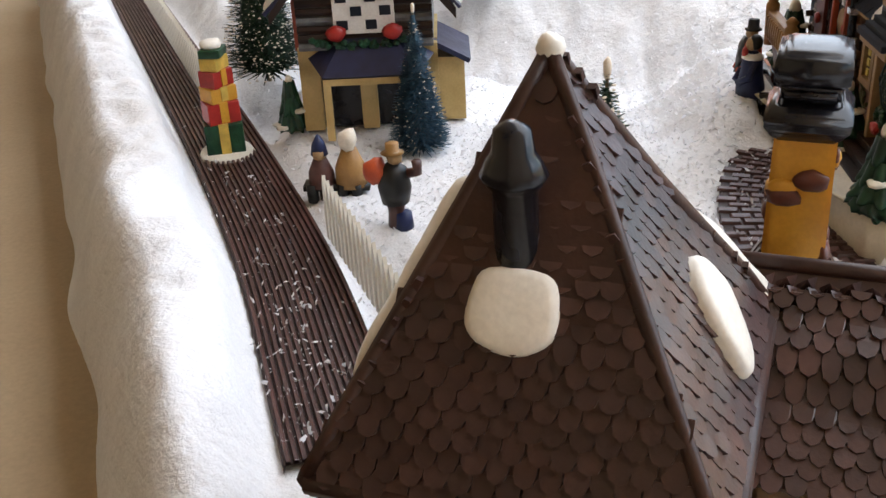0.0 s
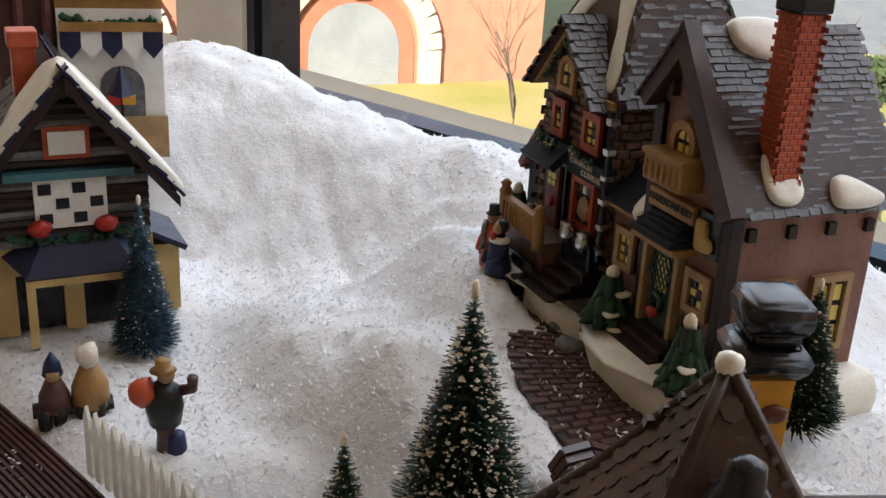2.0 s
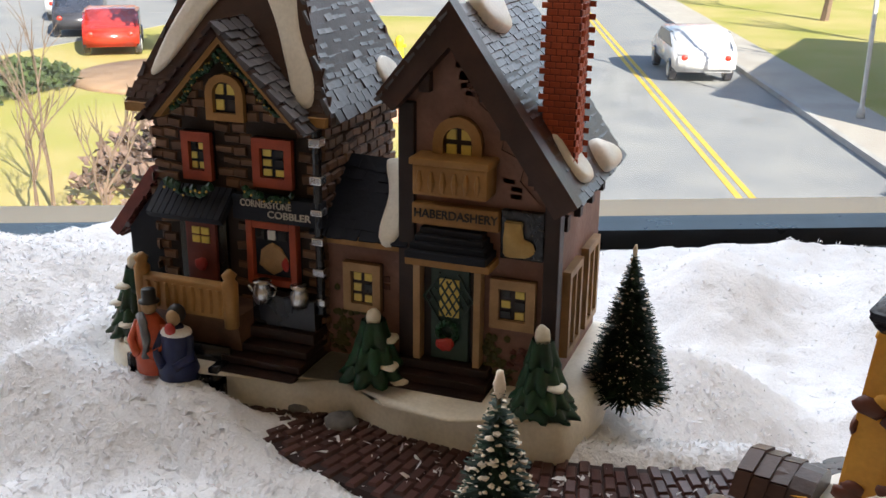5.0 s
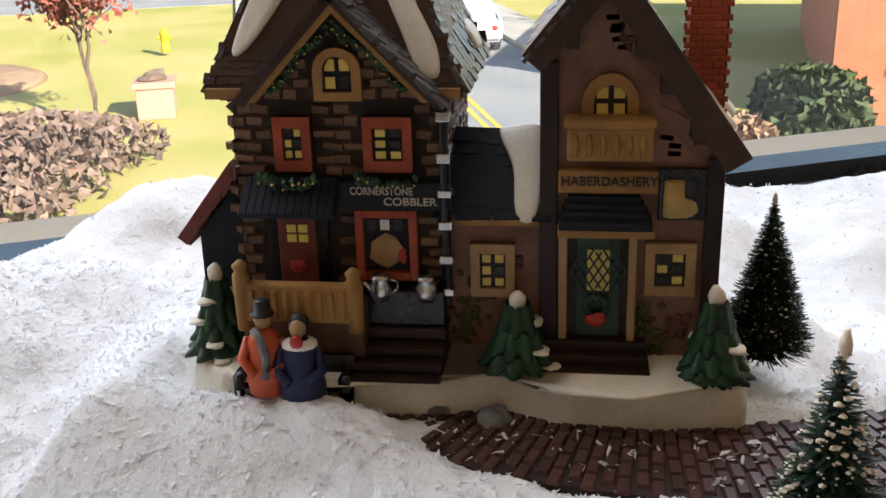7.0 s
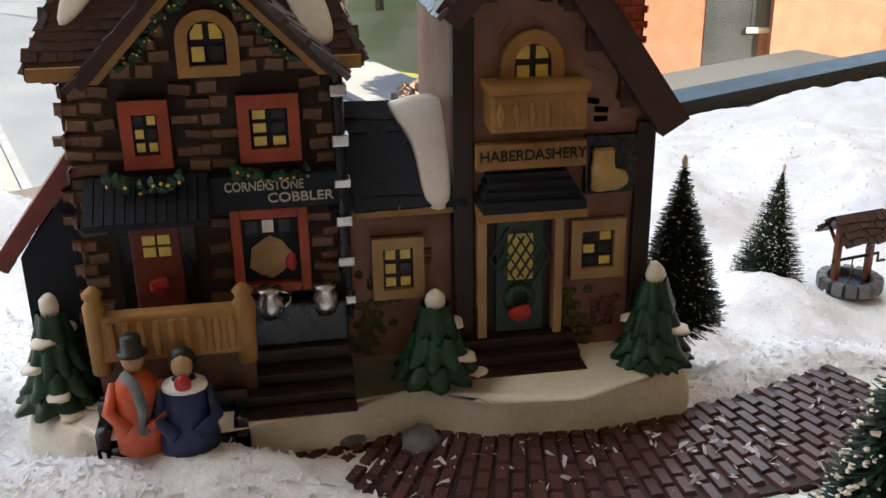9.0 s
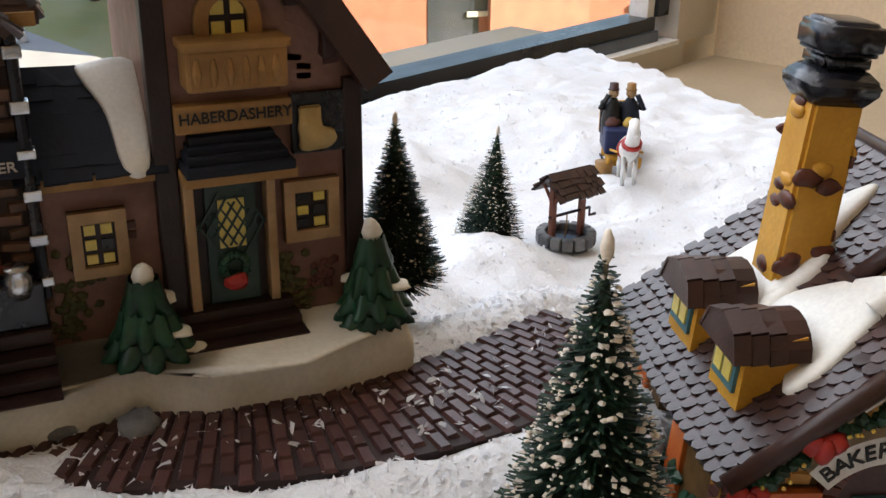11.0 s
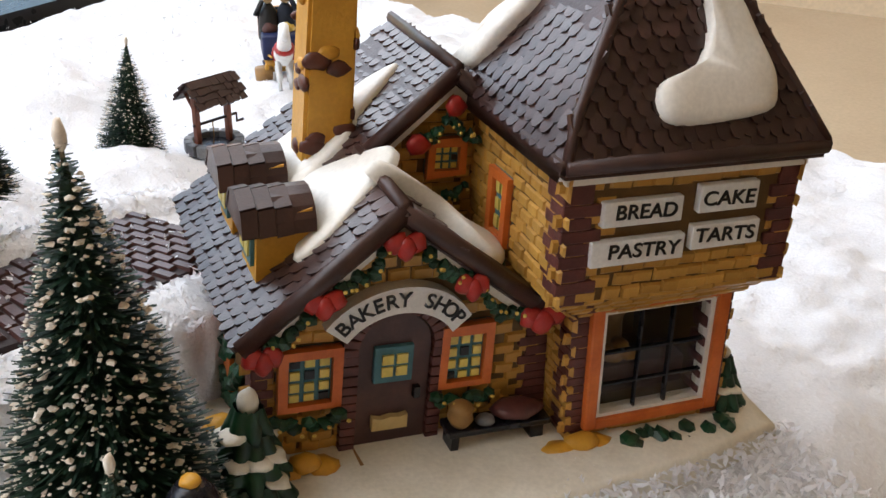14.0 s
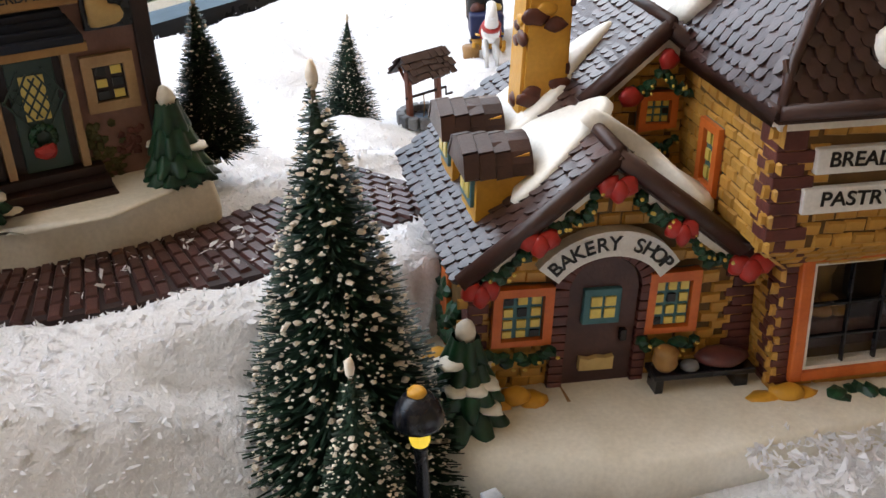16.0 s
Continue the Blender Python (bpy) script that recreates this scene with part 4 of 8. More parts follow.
    clad(hr, [rr_[1], rr_[2], rr_[3], rr_[0]], "shingle", slate_piece, 0.0058, 0.0044, 0.0007, M["slate"], M["slate_j"], 0.95, ((-0.001, 0.0075, -1, 1),), 300, 16, 0.05)
    clad(hr, [rl_[3], rl_[0], rl_[1], rl_[2]], "shingle", slate_piece, 0.0058, 0.0044, 0.0007, M["slate"], M["slate_j"], 0.95, (), 0, 17, 0.05)
    vg = B()
    for a, b in ((eL, eA), (eA, eR)):
        d = (b - a).normalized()
        nrm = V(-d.z, 0, d.x)
        if nrm.z < 0:
            nrm = -nrm
        top, low = eA + V(0, 0, 0.0032), eA - V(0, 0, 0.0125)
        q = [a + nrm * 0.0018, top, low, a - nrm * 0.0070] if b is eA else [top, b + nrm * 0.0018, b - nrm * 0.0070, low]
        part("verge_board", slab(B(), [(p.x, p.z) for p in q], y0 - 0.001, y0 + 0.0065), M["brown"], hr, "dark brown verge board")
    for x, z in ((0.0445, 0.1290), (0.0680, 0.1270), (0.0770, 0.1140), (0.0880, 0.0985)):
        part("bracket", box(B(), x - 0.0022, x + 0.0022, -0.004, 0.0, z - 0.006, z + 0.004, bevel=0.0005), M["brown"], hr)
    vg.free()
    rc = B()
    for k in range(4):
        slab(rc, [(0.094 - 0.004, 0.0735), (0.099, 0.0735), (0.099, 0.0795), (0.0965, 0.0795)], 0.006 + k * 0.020, 0.010 + k * 0.020)
    part("corbel", rc, M["darkwood"], hab)
    # brick chimney on the street slope
    ch = part("brick_chimney", box(B(), 0.0855, 0.0985, 0.0140, 0.0260, 0.085, 0.1640), M["redroof"], h, "orange-red brick chimney")
    for ca, cb in (((0.0855, 0.0140), (0.0985, 0.0140)), ((0.0985, 0.0140), (0.0985, 0.0260)), ((0.0985, 0.0260), (0.0855, 0.0260)), ((0.0855, 0.0260), (0.0855, 0.0140))):
        clad(ch, [V(*ca, 0.088), V(*cb, 0.088), V(*cb, 0.164), V(*ca, 0.164)], "brick", brick_piece, 0.0041, 0.0021, 0.00022, M["brick"], M["brick"], 0.93, (), 70, 18, 0.0, row=0.0023)
    part("chimney_cap", box(box(B(), 0.0840, 0.1000, 0.0125, 0.0275, 0.1640, 0.1700, bevel=0.001), 0.087, 0.097, 0.0155, 0.0245, 0.170, 0.175), M["black"], ch)
    snow_patch(hr, [rr_[1], rr_[2], rr_[3], rr_[0]], [(0.020, 0.007), (0.030, 0.003), (0.037, 0.008), (0.036, 0.018), (0.030, 0.026), (0.021, 0.024)], 0.0026)
    snow_patch(hr, [rr_[1], rr_[2], rr_[3], rr_[0]], [(0.052, 0.001), (0.070, 0.000), (0.075, 0.004), (0.066, 0.010), (0.056, 0.014), (0.051, 0.010)], 0.004)
    snow_patch(hr, [rr_[1], rr_[2], rr_[3], rr_[0]], [(0.022, 0.072), (0.036, 0.066), (0.044, 0.072), (0.044, 0.083), (0.022, 0.084)], 0.004)
    # side windows
    for y in (0.016, 0.046):
        swn = part("side_window", box(B(), 0.0962, 0.0975, y, y + 0.015, 0.022, 0.052), M["paneoff"], h)
        f = B()
        for b in ((y - 0.003, y, 0.019, 0.055), (y + 0.015, y + 0.018, 0.019, 0.055), (y, y + 0.015, 0.019, 0.022), (y, y + 0.015, 0.052, 0.055), (y + 0.0065, y + 0.0085, 0.022, 0.052)):
            box(f, 0.0965, 0.0995, b[0], b[1], b[2], b[3])
        part("window_frame", f, M["cream"], swn)
        for j in range(3):
            for i in range(2):
                part("pane", box(B(), 0.0976, 0.0981, y + 0.001 + i * 0.008, y + 0.006 + i * 0.008, 0.024 + j * 0.0095, 0.031 + j * 0.0095), M["pane"], swn)
    # front: attic window, balcony, sign, awning, door, window, boot sign, steps
    lattice_window(h, 0.0479, 0.0675, 0.0960, 0.1152, -0.0004, 2, 2, M["tan"], M["darkwood"], 0.0040, 0.0034, True)
    bc = B()
    box(bc, 0.0430, 0.0728, -0.0120, 0.0, 0.0872, 0.0990, bevel=0.0012)
    bc = part("balcony", bc, M["tan"], h, "tan moulded balcony with balusters")
    part("handrail", box(B(), 0.0420, 0.0738, -0.0130, 0.0, 0.0985, 0.1012, bevel=0.0008), M["tan"], bc)
    for k in range(6):
        part("baluster", turned(B(), [(0.0006, 0.0890), (0.0014, 0.0925), (0.0006, 0.0965)], 6, Matrix.Translation((0.0460 + k * 0.0046, -0.0122, 0))), M["tan"], bc)
    hs = part("sign_board", box(B(), 0.0400, 0.0755, -0.0050, 0.0, 0.0735, 0.0822, bevel=0.0008), M["tan"], h, "tan sign board with dark lettering")
    writing(hs, "lettering", "HABERDASHERY", 0.0046, face_at(0.0577, -0.0053, 0.0784), M["ink"], 0.0325)
    aw = B()
    for k in range(5):
        box(aw, 0.0405 + k * 0.0010, 0.0735 - k * 0.0014, -0.0135 + k * 0.0026, 0.0, 0.0622 + k * 0.0025, 0.0650 + k * 0.0025, bevel=0.0006)
    part("door_awning", aw, M["navy"], h, "dark ribbed awning over the shop door")
    part("awning_beam", box(B(), 0.0400, 0.0745, -0.0120, 0.0, 0.0592, 0.0622, bevel=0.0005), M["tan"], h)
    dr = part("haberdashery_door", box(B(), 0.0435, 0.0655, -0.0004, 0.002, 0.0170, 0.0592), M["darkwood"], h)
    part("door_leaf", box(B(), 0.0470, 0.0628, -0.0022, 0.001, 0.0175, 0.0570, bevel=0.0005), M["greendoor"], dr, "dark green door")
    dg = B()
    slab(dg, ring_poly(0.0507, 0.0588, 0.0370, 0.0520), -0.0028, -0.002)
    part("door_glass", dg, M["pane"], dr, "yellow glass with diamond bars")
    for k in range(-3, 4):
        for s in (1, -1):
            mm = Matrix.Translation((0.05475, -0.0030, 0.0445)) @ Matrix.Rotation(s * radians(33), 4, "Y")
            part("glazing_bar", box(B(), -0.0003 + k * 0.0028, 0.0003 + k * 0.0028, -0.0004, 0.0004, -0.0062, 0.0062, mm), M["greendoor"], dr)
    wr = B()
    for k in range(14):
        a = 2 * math.pi * k / 14
        blob(wr, (0.0545 + 0.0037 * math.cos(a), -0.0042, 0.0310 + 0.0037 * math.sin(a)), 0.0016, sub=1, wob=0.4, seed=k)
    wreath = tagged(part("wreath", wr, M["green"], dr, "green wreath with a red bow"), "green wreath with a red bow", kind="stuff")
    part("bow", blob(B(), (0.0545, -0.0055, 0.0262), 0.0038, 1.1, 0.45, 0.75, 2, 0.3), M["red"], wreath)
    for x in (0.0420, 0.0672):
        part("door_post", box(B(), x - 0.0015, x + 0.0015, -0.0050, 0.001, 0.0170, 0.0592, bevel=0.0004), M["cream"], dr)
    lattice_window(h, 0.0720, 0.0901, 0.0355, 0.0548, -0.0002, 2, 3, M["cream"], M["darkwood"], 0.0036, 0.003, dark=((1, 1), (0, 0), (0, 2)))
    bs = part("boot_sign", box(B(), 0.0757, 0.0925, -0.0030, 0.0, 0.0630, 0.0826, bevel=0.0006), M["black"], h, "black panel with a tan boot")
    bt = B()
    slab(bt, [(0.0772, 0.0648), (0.0795, 0.0640), (0.0870, 0.0645), (0.0898, 0.0668), (0.0885, 0.0710), (0.0845, 0.0712), (0.0840, 0.0735), (0.0848, 0.0790), (0.0775, 0.0790), (0.0780, 0.0715)], -0.0050, -0.0030)
    bmesh.ops.bevel(bt, geom=list(bt.edges), offset=0.0006, segments=2, affect="EDGES")
    part("boot", bt, M["pale"], bs, "tan raised boot", True)
    for k in range(3):
        part("step", box(B(), 0.0345, 0.0745 - k * 0.0008, -0.0175 + k * 0.0055, 0.0, 0.0005 + k * 0.0055, 0.0060 + k * 0.0055, bevel=0.0006), M["darkwood"], h)
    for x, z, sx, sz in ((0.0725, 0.0245, 0.0060, 0.0135), (0.0770, 0.0140, 0.0040, 0.010), (0.0075, 0.0270, 0.0060, 0.0150), (0.0040, 0.0140, 0.0035, 0.010), (0.0850, 0.0210, 0.0050, 0.0070)):
        iv = B()
        rng = random.Random(int(x * 1e4))
        for k in range(26):
            blob(iv, (x + rng.gauss(0, sx * 0.5), -0.0006 if x > 0.034 else 0.0030, z + rng.gauss(0, sz * 0.5)), 0.0016, 1, 0.5, 1, 1, 0.5, k)
        part("ivy", iv, M["quoin"] if x == 0.0850 else M["ivy"], h, "painted climbing ivy")
    glazed_fir(h, -0.0905, -0.006, 0.002, 0.044, 0.0150, 4, 1)
    glazed_fir(h, 0.0260, -0.010, 0.002, 0.037, 0.0155, 3, 2)
    glazed_fir(h, 0.0965, -0.014, 0.000, 0.045, 0.0148, 4, 3)
    across = ((-0.11, 0.005), (-0.087, 0.0048), (-0.04, 0.0022), (0.0, 0.001), (0.0345, 0.0003), (0.06, -0.0003), (0.0757, -0.0015), (0.0985, -0.0022), (0.1035, -0.0012))
    low = ((-0.02, 0.0), (-0.008, 0.003), (0.0005, 0.0090), (0.0175, 0.0025), (0.030, 0.0014), (0.040, 0.001), (0.0665, 0.0018))
    cobbler = low + ((0.0785, 0.0), (0.1035, 0.0042), (0.1375, 0.0))
    haberdasher = low + ((0.0785, 0.0006), (0.2, 0.0006))
    settle(h, lambda p: V(ease(p.x, across), -0.012 + 0.6 * (p.y + 0.012) if p.y < -0.012 and p.z < 0.004 else p.y, ease(p.z, cobbler if p.x < 0.012 else haberdasher)))
    return h


double_shop()

# ---- the bakery ----
BAKE_M = Matrix.Translation((0.017, 0.203, 0.0095)) @ Matrix.Rotation(radians(-106.3), 4, "Z") @ Matrix.Rotation(radians(4.6), 4, "Y")


def bakery():
    h = thing("bakery", BAKE_M, "ceramic bakery shop with corner tower and shingled roofs", "model house")
    bm = B()
    out = [(-0.128, -0.004), (-0.105, -0.022), (-0.060, -0.030), (-0.020, -0.026), (0.03, -0.020), (0.070, -0.012), (0.074, 0.04), (0.066, 0.085), (-0.03, 0.125), (-0.115, 0.125), (-0.128, 0.06)]
    n = len(out)
    rings = [[bm.verts.new((x * k, y * k, z)) for x, y in out] for k, z in ((1.0, -0.040), (1.02, -0.030), (0.99, -0.024), (0.9, -0.022))]
    for a, b in zip(rings, rings[1:]):
        for k in range(n):
            bm.faces.new((a[k], a[(k + 1) % n], b[(k + 1) % n], b[k]))
    bm.faces.new(rings[-1])
    bm.faces.new(list(reversed(rings[0])))
    part("snowy_base", bm, M["base"], h, "cream-white moulded snow base", True)
    bk, bj = M["yellowbrick"], M["yellowbrick_j"]
    # tower
    lo = (-0.0115, 0.0505, 0.0, 0.052)
    up = (-0.0225, 0.0575, -0.0120, 0.056)
    tw = B()
    for x0, x1, z0, z1 in ((lo[0], -0.0045, -0.026, 0.0345), (0.0440, lo[1], -0.026, 0.0345), (-0.0045, 0.0440, -0.026, -0.0125), (-0.0045, 0.0440, 0.0380, 0.0395)):
        box(tw, x0, x1, lo[2], lo[3], z0, z1)
    box(tw, lo[0], lo[1], 0.045, lo[3], -0.0125, 0.0345)
    box(tw, up[0], up[1], up[2], up[3], 0.0460, 0.0875)
    c0 = [V(lo[0], lo[2], 0.0345), V(lo[1], lo[2], 0.0345), V(lo[1], lo[3], 0.0345), V(lo[0], lo[3], 0.0345)]
    c1 = [V(up[0], up[2], 0.0462), V(up[1], up[2], 0.0462), V(up[1], up[3], 0.0462), V(up[0], up[3], 0.0462)]
    put(tw, c0 + c1, [(0, 1, 5, 4), (1, 2, 6, 5), (2, 3, 7, 6), (3, 0, 4, 7)])
    tw = part("tower_wall", tw, M["ochremortar"], h, "ochre brick tower wall")
    fr_holes = [(0.010, 0.040, 0.011, 0.038), (0.041, 0.069, 0.011, 0.038)]
    clad(tw, [V(up[0], up[2], 0.046), V(up[1], up[2], 0.046), V(up[1], up[2], 0.0875), V(up[0], up[2], 0.0875)], "brick", brick_piece, 0.0068, 0.0040, 0.0009, bk, bj, 0.95, ((0.0105, 0.0735, 0.0145, 0.0330),), 200, 21, 0.07, row=0.0043)
    clad(tw, [c0[0], c0[1], c1[1], c1[0]], "brick", brick_piece, 0.0068, 0.0040, 0.0009, bk, bj, 0.95, (), 60, 22, 0.07, row=0.0043)
    clad(tw, [V(lo[0], lo[2], -0.026), V(lo[1], lo[2], -0.026), V(lo[1], lo[2], 0.0345), V(lo[0], lo[2], 0.0345)], "brick", brick_piece, 0.0068, 0.0040, 0.0009, bk, bj, 0.95, ((0.004, 0.058, 0.008, 0.07),), 40, 23, 0.07, row=0.0043)
    for x, lim in ((up[0], 40), ):
        clad(tw, [V(x, up[3], 0.046), V(x, up[2], 0.046), V(x, up[2], 0.0875), V(x, up[3], 0.0875)], "brick", brick_piece, 0.0068, 0.0040, 0.0009, bk, bj, 0.95, (), 0, 24, 0.07, row=0.0043)
        clad(tw, [V(lo[0], lo[3], -0.026), V(lo[0], lo[2], -0.026), V(lo[0], lo[2], 0.0345), V(lo[0], lo[3], 0.0345)], "brick", brick_piece, 0.0068, 0.0040, 0.0009, bk, bj, 0.95, (), 0, 25, 0.07, row=0.0043)
        clad(tw, [c0[3], c0[0], c1[0], c1[3]], "brick", brick_piece, 0.0068, 0.0040, 0.0009, bk, bj, 0.95, (), 0, 26, 0.07, row=0.0043)
    clad(tw, [V(up[1], up[2], 0.046), V(up[1], up[3], 0.046), V(up[1], up[3], 0.0875), V(up[1], up[2], 0.0875)], "brick", brick_piece, 0.0068, 0.0040, 0.0009, bk, bj, 0.95, (), 0, 27, 0.07, row=0.0043)
    # maroon quoins on the tower's edges
    rng = random.Random(4)
    for k in range(27):
        z = -0.026 + k * 0.0042
        f = min(1, max(0, (z - 0.0345) / 0.0117))
        for s, x in ((1, lo[0] + (up[0] - lo[0]) * f), (-1, lo[1] + (up[1] - lo[1]) * f)):
            y = lo[2] + (up[2] - lo[2]) * f
            w = 0.0066 if k % 2 else 0.0092
            q = B()
            box(q, min(x - s * 0.0011, x + s * w), max(x - s * 0.0011, x + s * w), y - 0.0013, y + (0.0090 if k % 2 else 0.0066), z, z + 0.0041, bevel=0.0006)
            part("quoin", q, M["quoin"], tw)
    # tower window with the baker's counter behind it
    bw = part("bay_window", box(B(), -0.0040, 0.0435, 0.0435, 0.0445, -0.0125, 0.038), M["cream"], h, "large shop window with white sash and orange surround")
    fr = B()
    for b in ((-0.0085, -0.0040, -0.0165, 0.0412), (0.0435, 0.0485, -0.0165, 0.0412), (-0.0040, 0.0435, 0.0365, 0.0412), (-0.0040, 0.0435, -0.0165, -0.0115)):
        box(fr, b[0], b[1], -0.0036, 0.003, b[2], b[3], bevel=0.0007)
    part("window_surround", fr, M["orange"], bw, "bright orange surround")
    fr = B()
    for b in ((-0.0040, -0.0022, -0.0115, 0.0365), (0.0417, 0.0435, -0.0115, 0.0365), (-0.0022, 0.0417, 0.0348, 0.0365), (-0.0022, 0.0417, -0.0115, -0.0098)):
        box(fr, b[0], b[1], -0.0020, 0.003, b[2], b[3])
    part("sash", fr, M["white"], bw, "white sash")
    mu = B()
    for x in (0.0122, 0.0272):
        box(mu, x - 0.0005, x + 0.0005, -0.0012, 0.0006, -0.0098, 0.0348)
    for z in (0.0050, 0.0200):
        box(mu, -0.0022, 0.0417, -0.0011, 0.0005, z - 0.0005, z + 0.0005)
    part("glazing_bar", mu, M["black"], bw)
    gp = part("glass_pane", box(B(), -0.0022, 0.0417, 0.0007, 0.0012, -0.0098, 0.0348), M["shopglass"], bw)
    gp.visible_shadow = False
    part("counter", box(B(), -0.003, 0.043, 0.010, 0.022, -0.0120, 0.0030, bevel=0.0008), M["doorbrown"], bw)
    for x, z, r in ((0.004, 0.0055, 0.0035), (0.012, 0.0060, 0.0042), (0.020, 0.0055, 0.0038), (0.016, 0.0110, 0.0035), (0.008, 0.0102, 0.0030)):
        part("loaf", blob(B(), (x, 0.014, z), r, 1.3, 1, 0.75, 2, 0.2, int(x * 1e3)), M["tan"], bw, "tan bread loaf", True)
    part("plain_baker_figure", turned(B(), [(0.0075, -0.010), (0.0070, 0.012), (0.0085, 0.018), (0.004, 0.0225), (0.0048, 0.027), (0.003, 0.0315), (0.0005, 0.0325)], 12, Matrix.Translation((0.021, 0.031, 0))), M["cream"], bw, "plain shaped figure behind the glass", True)
    part("oven", box(B(), 0.000, 0.012, 0.032, 0.043, -0.012, 0.026, bevel=0.001), M["coat_blue"], bw)
    # signs
    for txt, x, z, w in (("BREAD", -0.0015, 0.0755, 0.0250), ("CAKE", 0.0305, 0.0770, 0.0225), ("PASTRY", -0.0010, 0.0625, 0.0300), ("TARTS", 0.0310, 0.0645, 0.0265)):
        sb = part("sign_plate", box(B(), x - w / 2, x + w / 2, up[2] - 0.0028, up[2], z - 0.0042, z + 0.0042, bevel=0.0005), M["white"], h, "small white sign plate with black lettering")
        writing(sb, "lettering", txt, 0.0062, face_at(x, up[2] - 0.0030, z + 0.0002), M["ink"], w * 0.78)
    # tower roof
    e0, e1, f0, f1, ez = -0.0275, 0.0625, -0.0175, 0.0625, 0.0895
    ap = V(0.0085, 0.0210, 0.1655)
    c = [V(e0, f0, ez), V(e1, f0, ez), V(e1, f1, ez), V(e0, f1, ez)]
    rf = B()
    put(rf, c + [v - V(0, 0, 0.0045) for v in c] + [ap], [(0, 1, 8), (1, 2, 8), (2, 3, 8), (3, 0, 8), (0, 4, 5, 1), (1, 5, 6, 2), (2, 6, 7, 3), (3, 7, 4, 0), (4, 7, 6, 5)])
    rf = part("tower_roof", rf, M["brown"], h, "steep pyramid roof of brown shingles")
    for a, b, lim, sd in ((0, 1, 120, 31), (3, 0, 130, 32), (1, 2, 120, 33), (2, 3, 0, 34)):
        clad(rf, [c[a], c[b], ap], "shingle", tongue, 0.0048, 0.0058, 0.0010, M["shingle"], M["shingle_j"], 0.95, (), lim, sd, 0.05)
    for v in c:
        part("hip_ridge", tube(B(), [v.lerp(ap, k / 7) for k in range(8)], 0.0017, 6), M["brown"], rf, "", True)
    for a, b in ((0, 1), (1, 2), (2, 3), (3, 0)):
        part("eave_roll", tube(B(), [c[a] - V(0, 0, 0.0015), c[b] - V(0, 0, 0.0015)], 0.0024, 8), M["brown"], rf, "", True)
    part("eave_snow", box(B(), e0 + 0.003, e1 - 0.003, f0 + 0.003, f1 - 0.003, 0.0832, 0.0852), M["glaze"], rf)
    part("snow_cap", blob(B(), ap + V(0, 0, 0.0004), 0.0027, 1, 1, 1.1, 2, 0.2), M["glaze"], rf, "white snow cap on the point", True)
    snow_patch(rf, [c[0], c[1], ap], [(0.026, 0.010), (0.036, 0.007), (0.066, 0.009), (0.071, 0.016), (0.068, 0.026), (0.059, 0.044), (0.051, 0.058), (0.046, 0.052), (0.047, 0.034), (0.040, 0.024), (0.027, 0.019)], 0.0035)
    snow_patch(rf, [c[3], c[0], ap], [(0.000, 0.002), (0.012, 0.004), (0.020, 0.016), (0.026, 0.032), (0.024, 0.036), (0.014, 0.028), (0.004, 0.010)], 0.004)
    snow_patch(rf, [c[2], c[3], ap], [(0.050, 0.010), (0.056, 0.006), (0.064, 0.012), (0.066, 0.026), (0.060, 0.034), (0.052, 0.028)], 0.0035)
    # stove pipe
    right = [c[1], c[2], ap]
    foot = V(0.0320, 0.0190, 0.1205)
    pp = B()
    turned(pp, [(0.0046, -0.006), (0.0042, 0.000), (0.0042, 0.0245), (0.0052, 0.0255), (0.0064, 0.0275), (0.0050, 0.0305), (0.0040, 0.0320), (0.0034, 0.0365), (0.0012, 0.0380)], 14, Matrix.Translation(foot))
    part("stove_pipe", pp, M["black"], h, "glossy black stove pipe", True)
    snow_patch(rf, right, [(0.0285, 0.036), (0.0325, 0.032), (0.0395, 0.031), (0.0455, 0.035), (0.0460, 0.043), (0.0430, 0.048), (0.0320, 0.048), (0.0290, 0.043)], 0.0024)
    # shop wing with front gable; the taller gable stands behind it
    S = 0.83
    eU, eZ = -0.1135, 0.0365
    r1u, r2u = -0.0675, -0.0360
    r1z, r2z = eZ + S * (r1u - eU), eZ + S * (r2u - eU)
    wd = [(-0.1065, -0.026), (-0.0120, -0.026), (-0.0120, 0.0380), (r1u, r1z - 0.0050), (-0.1065, 0.0370)]
    sw = part("shop_wall", slab(B(), wd, 0.0150, 0.0450), M["ochremortar"], h, "ochre brick shop front")
    clad(sw, [V(x, 0.0150, z) for x, z in wd], "brick", brick_piece, 0.0072, 0.0042, 0.0009, bk, bj, 0.95, ((0.0085, 0.0305, 0.026, 0.054), (0.0300, 0.0610, -0.01, 0.066), (0.0595, 0.0800, 0.026, 0.058), (0.022, 0.068, 0.055, 0.074)), 200, 35, 0.07, row=0.0045)
    part("rear_wall", slab(B(), [(-0.1065, -0.026), (0.0, -0.026), (0.0, 0.066), (r2u, r2z - 0.005), (-0.1065, 0.037)], 0.0651, 0.1020), M["ochremortar"], h)
    g2 = [(-0.0640, 0.045), (-0.0105, 0.045), (-0.0105, 0.0760), (r2u, r2z - 0.004), (-0.0640, 0.0720)]
    gw = part("upper_gable_wall", slab(B(), g2, 0.0500, 0.0650), M["ochremortar"], h)
    clad(gw, [V(x, 0.0500, z) for x, z in g2], "brick", brick_piece, 0.0062, 0.0038, 0.0008, bk, bj, 0.95, ((0.021, 0.036, 0.020, 0.034),), 90, 36, 0.07, row=0.0041)
